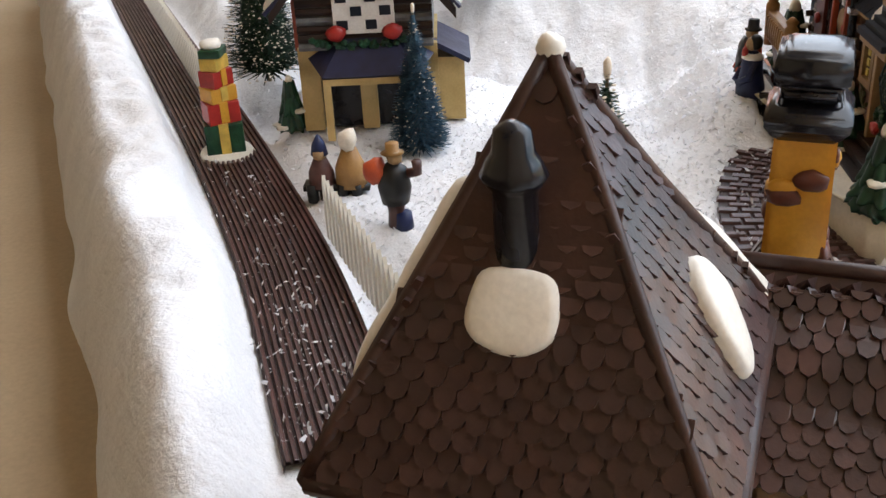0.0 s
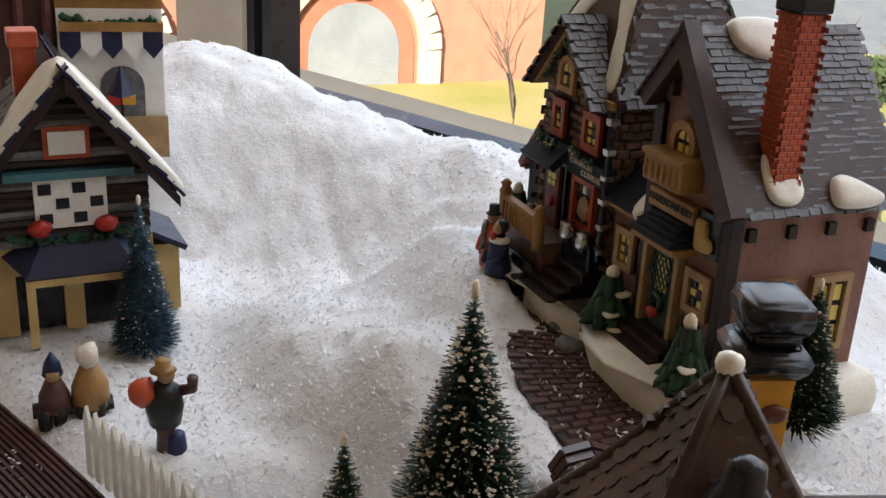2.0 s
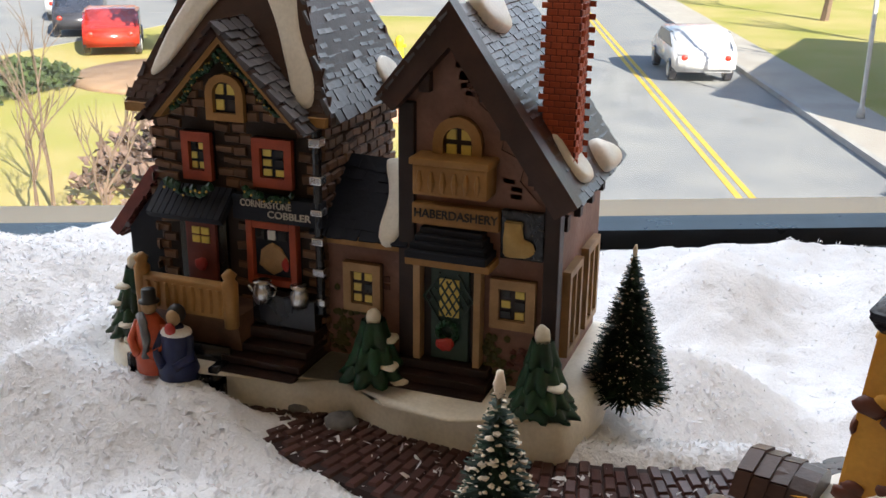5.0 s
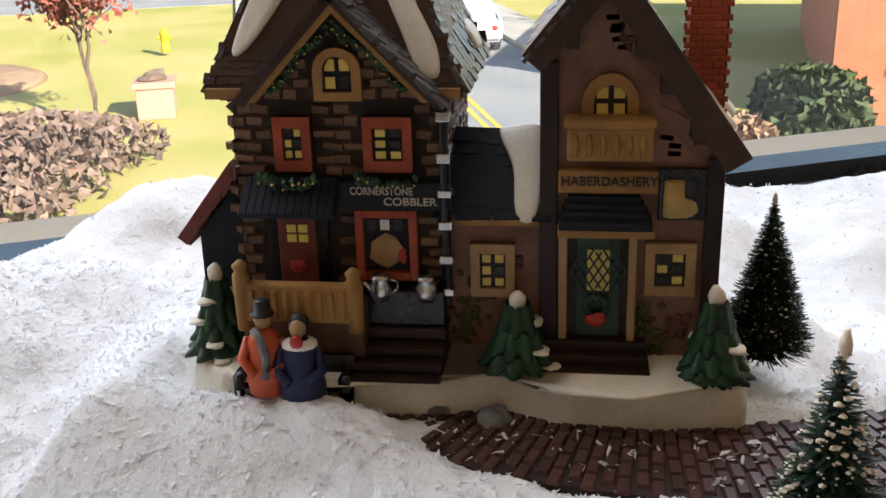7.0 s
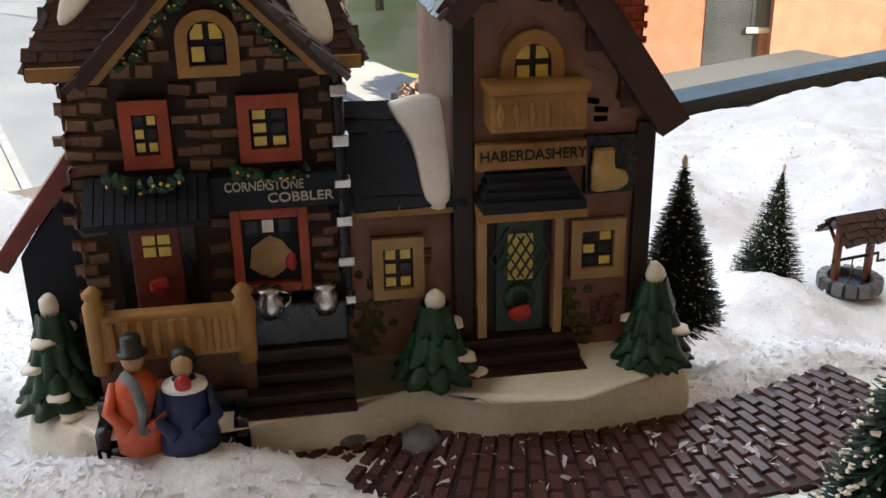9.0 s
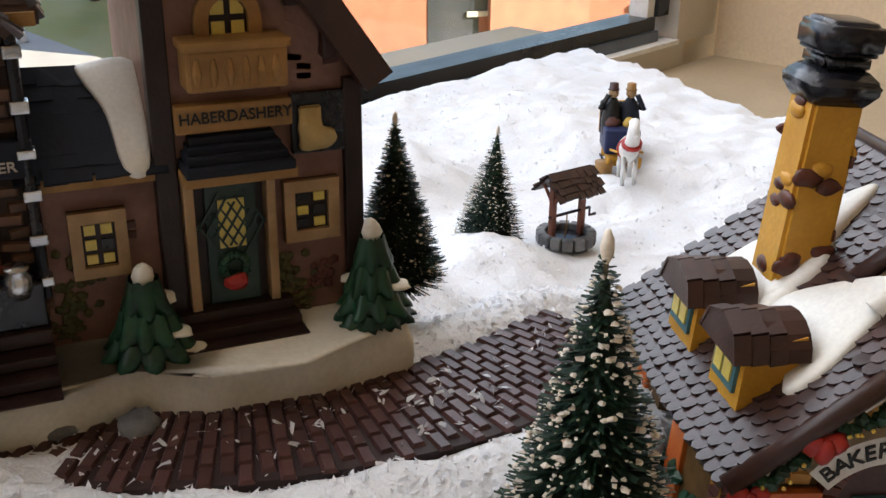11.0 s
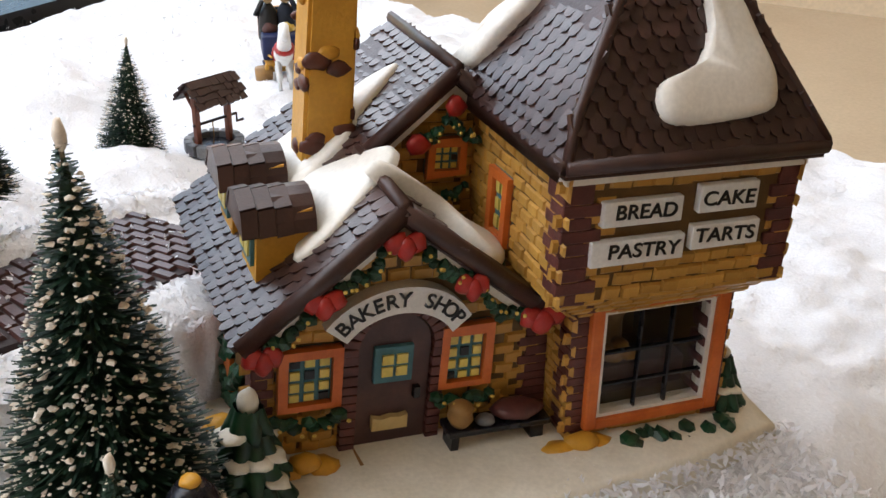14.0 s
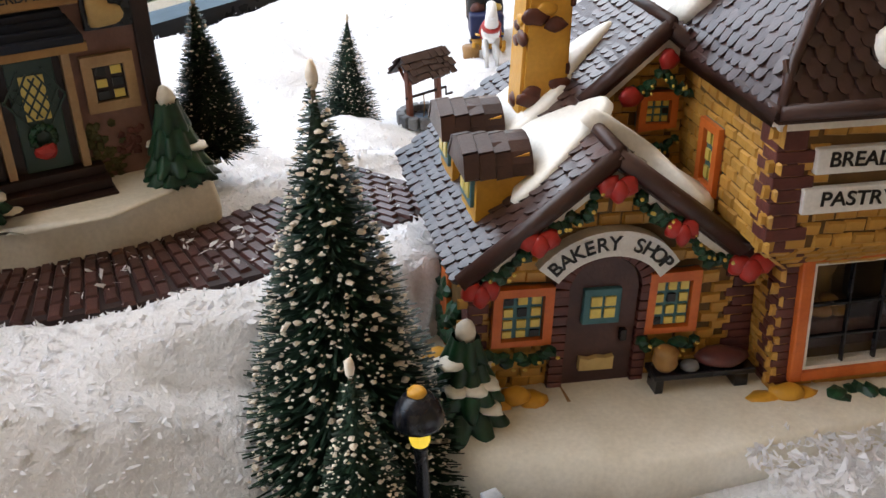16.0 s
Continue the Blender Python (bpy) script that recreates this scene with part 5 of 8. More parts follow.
    lf = [V(eU, 0.1060, eZ), V(eU, 0.0030, eZ), V(r1u, 0.0030, r1z), V(r1u, 0.0440, r1z), V(r2u, 0.0440, r2z), V(r2u, 0.1060, r2z)]
    rt = [V(r1u, 0.0030, r1z), V(-0.0205, 0.0030, eZ + 0.0045), V(-0.0205, 0.0520, eZ + 0.0045), V(r1u, 0.0520, r1z)]
    rt2 = [V(r2u, 0.0440, r2z), V(0.0040, 0.0440, r2z - S * 0.040), V(0.0040, 0.1060, r2z - S * 0.040), V(r2u, 0.1060, r2z)]
    sr = B()
    for q in ([lf[1], lf[2], lf[3], lf[4], lf[5], lf[0]], rt, rt2):
        plate(sr, q, 0.0045)
    sr = part("shop_roof", sr, M["brown"], h, "brown fish-scale shingle roof")
    clad(sr, lf, "shingle", tongue, 0.0048, 0.0058, 0.0010, M["shingle"], M["shingle_j"], 0.95, (), 260, 37, 0.05)
    clad(sr, [rt[1], rt[2], rt[3], rt[0]], "shingle", tongue, 0.0048, 0.0058, 0.0010, M["shingle"], M["shingle_j"], 0.95, (), 0, 38, 0.05)
    clad(sr, [rt2[1], rt2[2], rt2[3], rt2[0]], "shingle", tongue, 0.0048, 0.0058, 0.0010, M["shingle"], M["shingle_j"], 0.95, (), 0, 39, 0.05)
    vg, ws = B(), B()
    for a, b, y in ((lf[1], lf[2], 0.0030), (rt[0], rt[1], 0.0030), (V(r2u - 0.0300, 0, r2z - S * 0.030), V(r2u, 0, r2z), 0.0440), (V(r2u, 0, r2z), V(-0.0080, 0, r2z - S * 0.028), 0.0440)):
        d = V(b.x - a.x, 0, b.z - a.z).normalized()
        nrm = V(-d.z, 0, d.x)
        nrm = nrm if nrm.z > 0 else -nrm
        tube(vg, [V(a.x, y, a.z) - nrm * 0.001, V(b.x, y, b.z) - nrm * 0.001], 0.0029, 8)
        q = [V(a.x, 0, a.z) - nrm * 0.0035, V(b.x, 0, b.z) - nrm * 0.0035, V(b.x, 0, b.z) - nrm * 0.0068, V(a.x, 0, a.z) - nrm * 0.0068]
        slab(ws, [(p.x, p.z) for p in q], y + 0.0012, y + 0.0082)
    part("verge", vg, M["brown"], sr, "", True)
    part("snow_line", ws, M["glaze"], sr, "white painted snow under the verge")
    tube_r = B()
    tube(tube_r, [V(r2u, 0.042, r2z + 0.0006), V(r2u, 0.106, r2z + 0.0006)], 0.0022, 8)
    tube(tube_r, [V(r1u, 0.002, r1z + 0.0004), V(r1u, 0.046, r1z + 0.0004)], 0.0022, 8)
    part("ridge", tube_r, M["brown"], sr, "", True)
    # dormers with snow trailing up behind them
    for y, k in ((0.0220, 0), (0.0560, 1)):
        u0 = -0.1040
        zt = 0.0680
        dm = part("dormer", slab(B(), [(u0, 0.0425), (-0.0880, 0.0563), (-0.0880, zt), (u0, zt - 0.004)], y, y + 0.0190), M["ochre"], h, "small ochre dormer with teal window")
        part("dormer_window", box(B(), u0 - 0.0012, u0 + 0.0004, y + 0.0025, y + 0.0165, 0.0500, 0.0630), M["teal"], dm)
        for i in range(2):
            part("pane", box(B(), u0 - 0.0018, u0 - 0.0010, y + 0.0042 + i * 0.0060, y + 0.0088 + i * 0.0060, 0.0525, 0.0605), M["pane"], dm)
        dr = B()
        arc = [(y + 0.0095 + 0.0118 * math.cos(math.pi * s / 8), zt - 0.0075 + 0.0095 * math.sin(math.pi * s / 8)) for s in range(9)]
        put(dr, [V(u0 - 0.0045, a, b) for a, b in arc] + [V(-0.0870, a, b + 0.0014) for a, b in arc], [tuple(range(9)), tuple(reversed(range(9, 18)))] + [(i, i + 9, i + 10, i + 1) for i in range(8)] + [(8, 17, 9, 0)])
        dr = part("dormer_roof", dr, M["brown"], dm, "rounded brown dormer roof")
        for i in range(3):
            for s in range(4):
                a0, a1 = arc[s * 2], arc[s * 2 + 2]
                tl = B()
                plate(tl, [V(u0 - 0.0048 + i * 0.0052, *a0), V(u0 - 0.0048 + i * 0.0052, *a1), V(u0 + i * 0.0052, a1[0], a1[1] + 0.0008), V(u0 + i * 0.0052, a0[0], a0[1] + 0.0008)], -0.0010)
                part("roof_tile", tl, M["brown"], dr)
        o = y - 0.0070
        # corner 0 of the slope lies at the back: the pad's x runs towards the front
        X = 0.1060 - y
        snow_patch(sr, lf, [(X - 0.025, 0.030), (X - 0.010, 0.036), (X + 0.004, 0.026), (X + 0.007, 0.034), (X + 0.003, 0.050), (X - 0.004, 0.066 if k == 0 else 0.060), (X - 0.012, 0.068 if k == 0 else 0.062), (X - 0.024, 0.056), (X - 0.031, 0.044)], 0.0024, n=30)
    # ochre stone chimney
    ch = B()
    cu, cv, w = -0.0735, 0.0660, 0.0078
    turned(ch, [(w * 1.48, 0.052), (w * 1.42, 0.100), (w * 1.36, 0.1240)], 4, Matrix.Translation((cu, cv, 0)) @ Matrix.Rotation(radians(45), 4, "Z"))
    bmesh.ops.bevel(ch, geom=list(ch.edges), offset=0.0012, segments=2, affect="EDGES")
    ch = part("stone_chimney", ch, M["ochre"], h, "ochre chimney with brown stones")
    rng = random.Random(12)
    for k in range(26):
        s, z, o = k % 4, 0.070 + 0.052 * ((k * 0.381) % 1), rng.uniform(-0.0055, 0.0055)
        d = w * 1.0
        p = ((cu + o, cv - d), (cu - d, cv + o), (cu + o, cv + d), (cu + d, cv + o))[s]
        bl = blob(B(), (*p, z), 0.0029 * rng.uniform(0.7, 1.25), *((1.35, 0.45, 0.85) if s % 2 == 0 else (0.45, 1.35, 0.85)), 2, 0.3, k)
        part("stone", bl, M["spot"] if k % 5 else M["ochre"], ch, "", True)
    cp = None
    for nm, prof in (("chimney_cap", [(0.0102, 0.1195), (0.0134, 0.1225), (0.0150, 0.1250), (0.0146, 0.1270), (0.0114, 0.1290), (0.0100, 0.1300)]), ("cap_neck", [(0.0100, 0.1296), (0.0100, 0.1342)]), ("cap_top", [(0.0106, 0.1335), (0.0124, 0.1345), (0.0128, 0.1405), (0.0112, 0.1428), (0.0054, 0.1434)])):
        bm = turned(B(), prof, 4, Matrix.Translation((cu, cv, 0)) @ Matrix.Rotation(radians(45), 4, "Z"))
        bmesh.ops.bevel(bm, geom=list(bm.edges), offset=0.0010, segments=2, affect="EDGES")
        ob = part(nm, bm, M["black"], cp or ch, "glossy black rounded chimney cap" if cp is None else "", True)
        cp = cp or ob
    X = 0.1060 - cv
    snow_patch(sr, lf, [(X - 0.018, 0.030), (X + 0.008, 0.026), (X + 0.013, 0.040), (X + 0.012, 0.058), (X + 0.002, 0.070), (X - 0.006, 0.088), (X - 0.012, 0.084), (X - 0.016, 0.060), (X - 0.020, 0.045)], 0.0028, n=30)
    snow_patch(sr, [rt[1], rt[2], rt[3], rt[0]], [(0.004, 0.016), (0.022, 0.004), (0.025, 0.030), (0.024, 0.060), (0.018, 0.062), (0.016, 0.040), (0.006, 0.028)], 0.005)
    # shop front: door, arch, sign, windows
    dr = part("bakery_door", slab(B(), ring_poly(-0.0745, -0.0515, -0.0220, 0.0365, True, 12), 0.0130, 0.0160), M["doorbrown"], h, "dark brown arched door")
    part("door_light_frame", box(B(), -0.0700, -0.0575, 0.0112, 0.0135, 0.0110, 0.0260, bevel=0.0006), M["teal"], dr, "teal framed door light")
    for i in range(2):
        for j in range(2):
            part("pane", box(B(), -0.0677 + i * 0.0046, -0.0642 + i * 0.0046, 0.0105, 0.0114, 0.0142 + j * 0.0050, 0.0180 + j * 0.0050), M["pane"], dr)
    part("letter_plate", slab(B(), [(-0.0695, -0.0135), (-0.0580, -0.0135), (-0.0580, -0.0065), (-0.0605, -0.0075), (-0.0635, -0.0068), (-0.0665, -0.0078), (-0.0695, -0.0066)], 0.0108, 0.0135), M["pale"], dr, "pale kick plate")
    part("door_latch", box(B(), -0.0565, -0.0545, 0.0108, 0.0135, 0.0015, 0.0070), M["black"], dr)
    for k in range(15):
        a = math.pi * k / 14
        cx, cz, r = -0.0630, 0.0250, 0.0145
        m = Matrix.Translation((cx + r * math.cos(a), 0, cz + r * math.sin(a))) @ Matrix.Rotation(-a, 4, "Y")
        part("arch_brick", box(B(), -0.0026, 0.0026, 0.0112, 0.0152, -0.0014, 0.0014, bevel=0.0005), M["quoin"], dr).matrix_local = m
    for s in (-1, 1):
        for k in range(11):
            part("jamb_brick", box(B(), -0.0630 + s * 0.0142 - 0.0025, -0.0630 + s * 0.0142 + 0.0025, 0.0112, 0.0152, -0.0230 + k * 0.0043, -0.0192 + k * 0.0043, bevel=0.0005), M["quoin"], dr)
    part("doorstep", box(B(), -0.0760, -0.0500, 0.0020, 0.0150, -0.0260, -0.0215, bevel=0.0008), M["tan"], h)
    an = B()
    cx, cz, r0, r1 = -0.0625, 0.0165, 0.0215, 0.0300
    ang = [radians(142 - 104 * k / 16) for k in range(17)]
    slab(an, [(cx + r1 * math.cos(a), cz + r1 * math.sin(a)) for a in ang] + [(cx + r0 * math.cos(a), cz + r0 * math.sin(a)) for a in reversed(ang)], 0.0098, 0.0150)
    sb = part("arched_sign", an, M["white"], h, "white arched sign with black lettering")
    text = "BAKERY SHOP"
    for k, chx in enumerate(text):
        if chx != " ":
            a = radians(135 - 90 * k / (len(text) - 1))
            writing(sb, "lettering", chx, 0.0066, face_at(cx + 0.0258 * math.cos(a), 0.0095, cz + 0.0258 * math.sin(a), a - math.pi / 2), M["ink"])
    lattice_window(h, -0.0992, -0.0797, 0.0020, 0.0278, 0.0145, 3, 4, M["orange"], M["teal"], 0.0030, 0.0034, dark=((1, 2), (2, 0), (0, 3)))
    lattice_window(h, -0.0482, -0.0288, 0.0035, 0.0300, 0.0145, 3, 4, M["orange"], M["teal"], 0.0030, 0.0034, dark=((1, 2), (0, 0)))
    lattice_window(h, -0.0430, -0.0270, 0.0640, 0.0775, 0.0494, 3, 3, M["orange"], M["teal"], 0.0028, 0.0030, dark=((2, 1),))
    tm = Matrix.Translation((up[0], 0.024, 0)) @ Matrix.Rotation(radians(-90), 4, "Z")
    sidew = lattice_window(h, -0.0075, 0.0060, 0.0500, 0.0740, -0.0004, 2, 3, M["orange"], M["teal"], 0.0030, 0.0030)
    sidew.matrix_local = tm
    # quoins of the shop front
    for k in range(14):
        z = -0.026 + k * 0.0043
        for s, x in ((1, -0.1065), (-1, -0.0125)):
            w2 = 0.0048 if k % 2 else 0.0066
            part("quoin", box(B(), min(x, x + s * w2) - 0.0006, max(x, x + s * w2), 0.0137, 0.0220, z, z + 0.0041, bevel=0.0006), M["quoin"], sw)
    # garlands, bows, boxes
    for a, b in (((-0.1050, 0.0411), (-0.0905, 0.0531)), ((-0.0880, 0.0552), (-0.0715, 0.0689)), ((-0.0620, 0.0688), (-0.0460, 0.0571)), ((-0.0425, 0.0545), (-0.0240, 0.0410))):
        garland(h, [(a[0] + 0.001, 0.0035, a[1] - 0.0055), (b[0] + 0.001, 0.0035, b[1] - 0.0055)], 0.0032, seed=int(abs(a[0]) * 1e4))
    for x, z in ((-0.0670, 0.0685), (-0.0895, 0.0525), (-0.1065, 0.0370), (-0.0445, 0.0535), (-0.0195, 0.0390)):
        bw_ = B()
        for s in (-1, 1):
            blob(bw_, (x + s * 0.0028, 0.0015, z - 0.0035), 0.0036, 1, 0.5, 0.9, 2, 0.3, int(abs(x) * 1e3))
        blob(bw_, (x, 0.0004, z - 0.0050), 0.0028, 1, 0.6, 1.3, 2, 0.2, 4)
        part("red_bow", bw_, M["red"], h, "red bow", True)
    garland(h, [(-0.1005, 0.0095, -0.0005), (-0.0780, 0.0095, -0.0005)], 0.0038, seed=11)
    garland(h, [(-0.0490, 0.0095, 0.0010), (-0.0265, 0.0095, 0.0010)], 0.0038, seed=12)
    garland(h, [(-0.0440, 0.0455, 0.0605), (-0.0260, 0.0455, 0.0605)], 0.0028, seed=13)
    garland(h, [(-0.0475, 0.0430, 0.0790), (-0.0360, 0.0430, 0.0870), (-0.0245, 0.0430, 0.0790)], 0.0028, seed=14)
    for x, z in ((-0.0360, 0.0895), (-0.0495, 0.0775)):
        part("red_bow", blob(B(), (x, 0.0420, z), 0.0034, 1.2, 0.6, 1.0, 2, 0.4, 3), M["red"], h, "red bow", True)
    gl = B()
    for k in range(9):
        blob(gl, (up[0] - 0.0045, 0.0165 + k * 0.0019, 0.0455 - 0.001 * math.sin(k * 0.4)), 0.0030, 1, 1, 1.3, 1, 0.4, k)
    bxs = part("window_box_greens", gl, M["green"], h)
    part("snow_cap", blob(B(), (up[0] - 0.0050, 0.0240, 0.0495), 0.0055, 0.7, 1.5, 0.5, 2, 0.2), M["glaze"], bxs, "", True)
    # bench with pots, stones at the foot
    bn = B()
    box(bn, -0.0470, -0.0150, 0.0010, 0.0100, -0.0135, -0.0105, bevel=0.0006)
    for x in (-0.0440, -0.0180):
        box(bn, x - 0.0015, x + 0.0015, 0.0020, 0.0090, -0.0250, -0.0135)
    bn = part("bench", bn, M["black"], h, "dark bench with pots")
    part("pot", turned(B(), [(0.0030, -0.0105), (0.0046, -0.0070), (0.0040, -0.0030), (0.0046, -0.0010), (0.0020, 0.0010)], 12, Matrix.Translation((-0.0415, 0.0055, 0))), M["tan"], bn, "tan pot", True)
    part("grey_stone", blob(B(), (-0.0330, 0.0040, -0.0085), 0.0034, 1, 0.8, 0.8, 2, 0.2), M["wellstone"], bn, "", True)
    part("red_sack", blob(B(), (-0.0230, 0.0055, -0.0065), 0.0062, 1.15, 0.8, 0.75, 2, 0.2, 2), M["quoin"], bn, "", True)
    for x, y, z in ((-0.0920, 0.0055, -0.0215), (-0.0090, -0.0050, -0.0225), (-0.1140, 0.0250, -0.0150)):
        st = B()
        for k in range(3):
            blob(st, (x + (k - 1) * 0.0055, y, z + (k % 2) * 0.003), 0.0052, 1, 0.8, 0.75, 2, 0.3, k)
        part("foot_stones", st, M["ochre"], h, "ochre boulders at the foot of the wall", True)
    # green bushes on the corner, moulded fir by the door
    glazed_fir(h, -0.1105, 0.0020, -0.0260, 0.0500, 0.0170, 4, 5)
    glazed_fir(h, 0.0570, 0.0050, -0.0300, 0.0400, 0.0125, 4, 6)
    hb = B()
    rng = random.Random(5)
    for k in range(26):
        blob(hb, (rng.uniform(0.005, 0.052), -0.0085 + rng.uniform(-0.003, 0.003), -0.0255 + rng.uniform(0, 0.006)), 0.0036, 1, 1, 0.8, 1, 0.5, k)
    part("low_bush", hb, M["green"], h, "low green bushes under the window")
    iv = B()
    for k in range(30):
        blob(iv, (-0.1080, 0.024 + rng.uniform(0, 0.05), rng.uniform(-0.02, 0.012)), 0.0038, 0.6, 1, 1, 1, 0.5, k)
    part("side_ivy", iv, M["green"], h)
    for y in (0.040, 0.075):
        part("side_post", box(B(), -0.1082, -0.1060, y, y + 0.010, -0.020, 0.030, bevel=0.0005), M["orange"], h)
    across = ((-0.1135, 0.0), (-0.10, -0.0008), (-0.05, -0.0012), (-0.0300, -0.0040), (-0.0225, -0.0046), (-0.0085, 0.0002), (0.011, -0.0008), (0.0205, -0.0040), (0.045, -0.0065), (0.0625, -0.0085))
    upright = ((-0.040, 0.012), (-0.026, 0.0145), (-0.0135, 0.011), (0.011, 0.0033), (0.026, 0.0010), (0.0412, 0.0026), (0.060, 0.0024), (0.080, 0.0008), (0.086, 0.0050), (0.10, 0.0050), (0.17, 0.0030))
    shop = ((-0.040, 0.012), (-0.026, 0.0145), (-0.0135, 0.011), (0.011, 0.0033), (0.026, 0.0008), (0.17, 0.0008))
    settle(h, lambda p: V(ease(p.x, across) - 0.07 * (min(p.z, 0.09) - 0.045) * min(1, max(0, (p.x + 0.04) / 0.03)), p.y, ease(p.z, upright) + 0.03 * max(0, p.x + 0.0225) if p.x > -0.0295 else ease(p.z, shop)))
    return h


bakery()


# ---- roads on the sill ----
def strip_point(line, s, off):
    run = 0.0
    for (ax, ay), (bx, by) in zip(line, line[1:]):
        n = math.hypot(bx - ax, by - ay)
        if s <= run + n or (bx, by) == line[-1]:
            t = (s - run) / n
            dx, dy = (bx - ax) / n, (by - ay) / n
            return ax + dx * t * n - dy * off, ay + dy * t * n + dx * off, math.atan2(dy, dx)
        run += n


def smooth_line(line, rounds=2):
    for _ in range(rounds):
        out = [line[0]]
        for a, b in zip(line, line[1:]):
            out += [tuple(p * 0.75 + q * 0.25 for p, q in zip(a, b)), tuple(p * 0.25 + q * 0.75 for p, q in zip(a, b))]
        line = (*out, line[-1])
    return line


def ribbon(line, half, level, thick):
    bm = B()
    n = sum(math.dist(a, b) for a, b in zip(line, line[1:]))
    rows = []
    for k in range(61):
        row = []
        for o in (-half, half):
            x, y, _ = strip_point(line, n * k / 60, o)
            row += [bm.verts.new((x, y, level(y))), bm.verts.new((x, y, level(y) - thick))]
        rows.append(row)
    for a, b in zip(rows, rows[1:]):
        for i, j in ((0, 2), (2, 3), (3, 1), (1, 0)):
            bm.faces.new((a[i], a[j], b[j], b[i]))
    return bm, n


road_line, lane_line = smooth_line(ROAD), smooth_line(LANE)
bm, road_n = ribbon(road_line, 0.024, lambda y: road_level(y) + 0.0004, 0.006)
road = part("cobbled_road", bm, M["roadbase"], None, "dark brown moulded cobbled road sheet dusted with snow")
tagged(road, category="model road")
bm, lane_n = ribbon(lane_line, 0.0235, lambda y: 0.0035, 0.006)
lane = part("plank_lane", bm, M["roadbase"], None, "brown ridged plank lane dusted with snow")
tagged(lane, category="model road")
cob = mesh_of("cobble", brick_piece(0.0086, 0.0044, 0.0012), M["cobbleroad"])
for j in range(int(road_n / 0.0048)):
    for i in range(5):
        s, o = (j + 0.5) * 0.0048, -0.0193 + i * 0.0092 + (0.0046 if j % 2 else 0) - 0.0015
        if abs(o) > 0.0235:
            continue
        x, y, a = strip_point(road_line, s, o)
        ob = new("cobble", cob)
        ob.parent = road
        ob.matrix_local = Matrix.Translation((x, y, road_level(y) + 0.0004)) @ Matrix.Rotation(a + math.pi / 2, 4, "Z") @ Matrix.Rotation(random.uniform(-0.08, 0.08), 4, "X")
for i in range(16):
    bm, _ = ribbon(lane_line, 0.00105, lambda y: 0.0050, 0.002)
    off = -0.0220 + i * 0.0029
    bm.free()
    bm = B()
    rows = []
    for k in range(49):
        row = []
        for o, z in ((-0.0011, 0.0034), (-0.0007, 0.0050), (0.0007, 0.0050), (0.0011, 0.0034)):
            x, y, _ = strip_point(lane_line, lane_n * k / 48, off + o)
            row.append(bm.verts.new((x, y, z)))
        rows.append(row)
    for a, b in zip(rows, rows[1:]):
        for q in range(3):
            bm.faces.new((a[q], a[q + 1], b[q + 1], b[q]))
    part("plank", bm, M["cobbleroad"], lane)


# ---- loose flakes on the blanket, the roads and around the houses ----
def flakes(name, count, place, size, seed, label):
    rng = random.Random(seed)
    verts, faces = [], []
    while len(faces) < count:
        p = place(rng)
        if p is None:
            continue
        x, y, z = p
        r = size * rng.uniform(0.4, 1.5) ** 1.4
        m = Euler((rng.gauss(0, 0.55), rng.gauss(0, 0.55), rng.uniform(0, 6.3))).to_matrix()
        k = len(verts)
        for a, b in ((-1, -0.5), (0.2, -0.7), (1.1, 0.0), (0.3, 0.55), (-0.7, 0.6)):
            v = m @ V(a * r * rng.uniform(0.6, 1.5), b * r * rng.uniform(0.25, 0.8), rng.uniform(-0.15, 0.25) * r)
            verts.append((x + v.x, y + v.y, z + r * 0.15 + v.z))
        faces.append((k, k + 1, k + 2, k + 3, k + 4))
    me = bpy.data.meshes.new(name)
    me.from_pydata(verts, [], faces)
    me.materials.append(M["flake"])
    return tagged(new(name, me), label, "snow", kind="stuff")


def houses_clear(x, y):
    if flat(x, y, 0.212, 0.455, 0.042, 0.085, 0.001) or flat(x, y, 0.06, 0.21, 0.045, 0.07, 0.001):
        return False
    return True


def near_flake(rng):
    x, y = rng.uniform(-0.12, 0.30), rng.uniform(0.24, 0.74)
    q = in_plan(x, y)
    if q.y < -0.725 or not houses_clear(x, y) or (near_line(x, y, LANE)[0] < 0.03 and rng.random() < 0.75) or (near_line(x, y, ROAD)[0] < 0.024 and rng.random() < 0.8):
        return None
    return x, y, snow_height(x, y)


def far_flake(rng):
    x, y = rng.uniform(-0.2, 0.75), rng.uniform(-0.02, 1.05)
    q = in_plan(x, y)
    if q.y > -0.07 or q.y < -0.725 or q.x > 0.3 or not houses_clear(x, y):
        return None
    return x, y, snow_height(x, y)


def road_flake(rng):
    if rng.random() < 0.30:
        x, y, _ = strip_point(road_line, rng.uniform(0.0, road_n), rng.gauss(0, 0.014))
        return x, y, road_level(y) + 0.0016
    x, y, _ = strip_point(lane_line, abs(rng.gauss(0.08, 0.16)) % lane_n, rng.gauss(0.004, 0.012))
    return x, y, 0.0045


def foot_flake(rng):
    a = rng.uniform(-0.03, 0.075)
    p = BAKE_M @ V(a, rng.uniform(-0.050, -0.008), -0.0105)
    return p.x, p.y, p.z


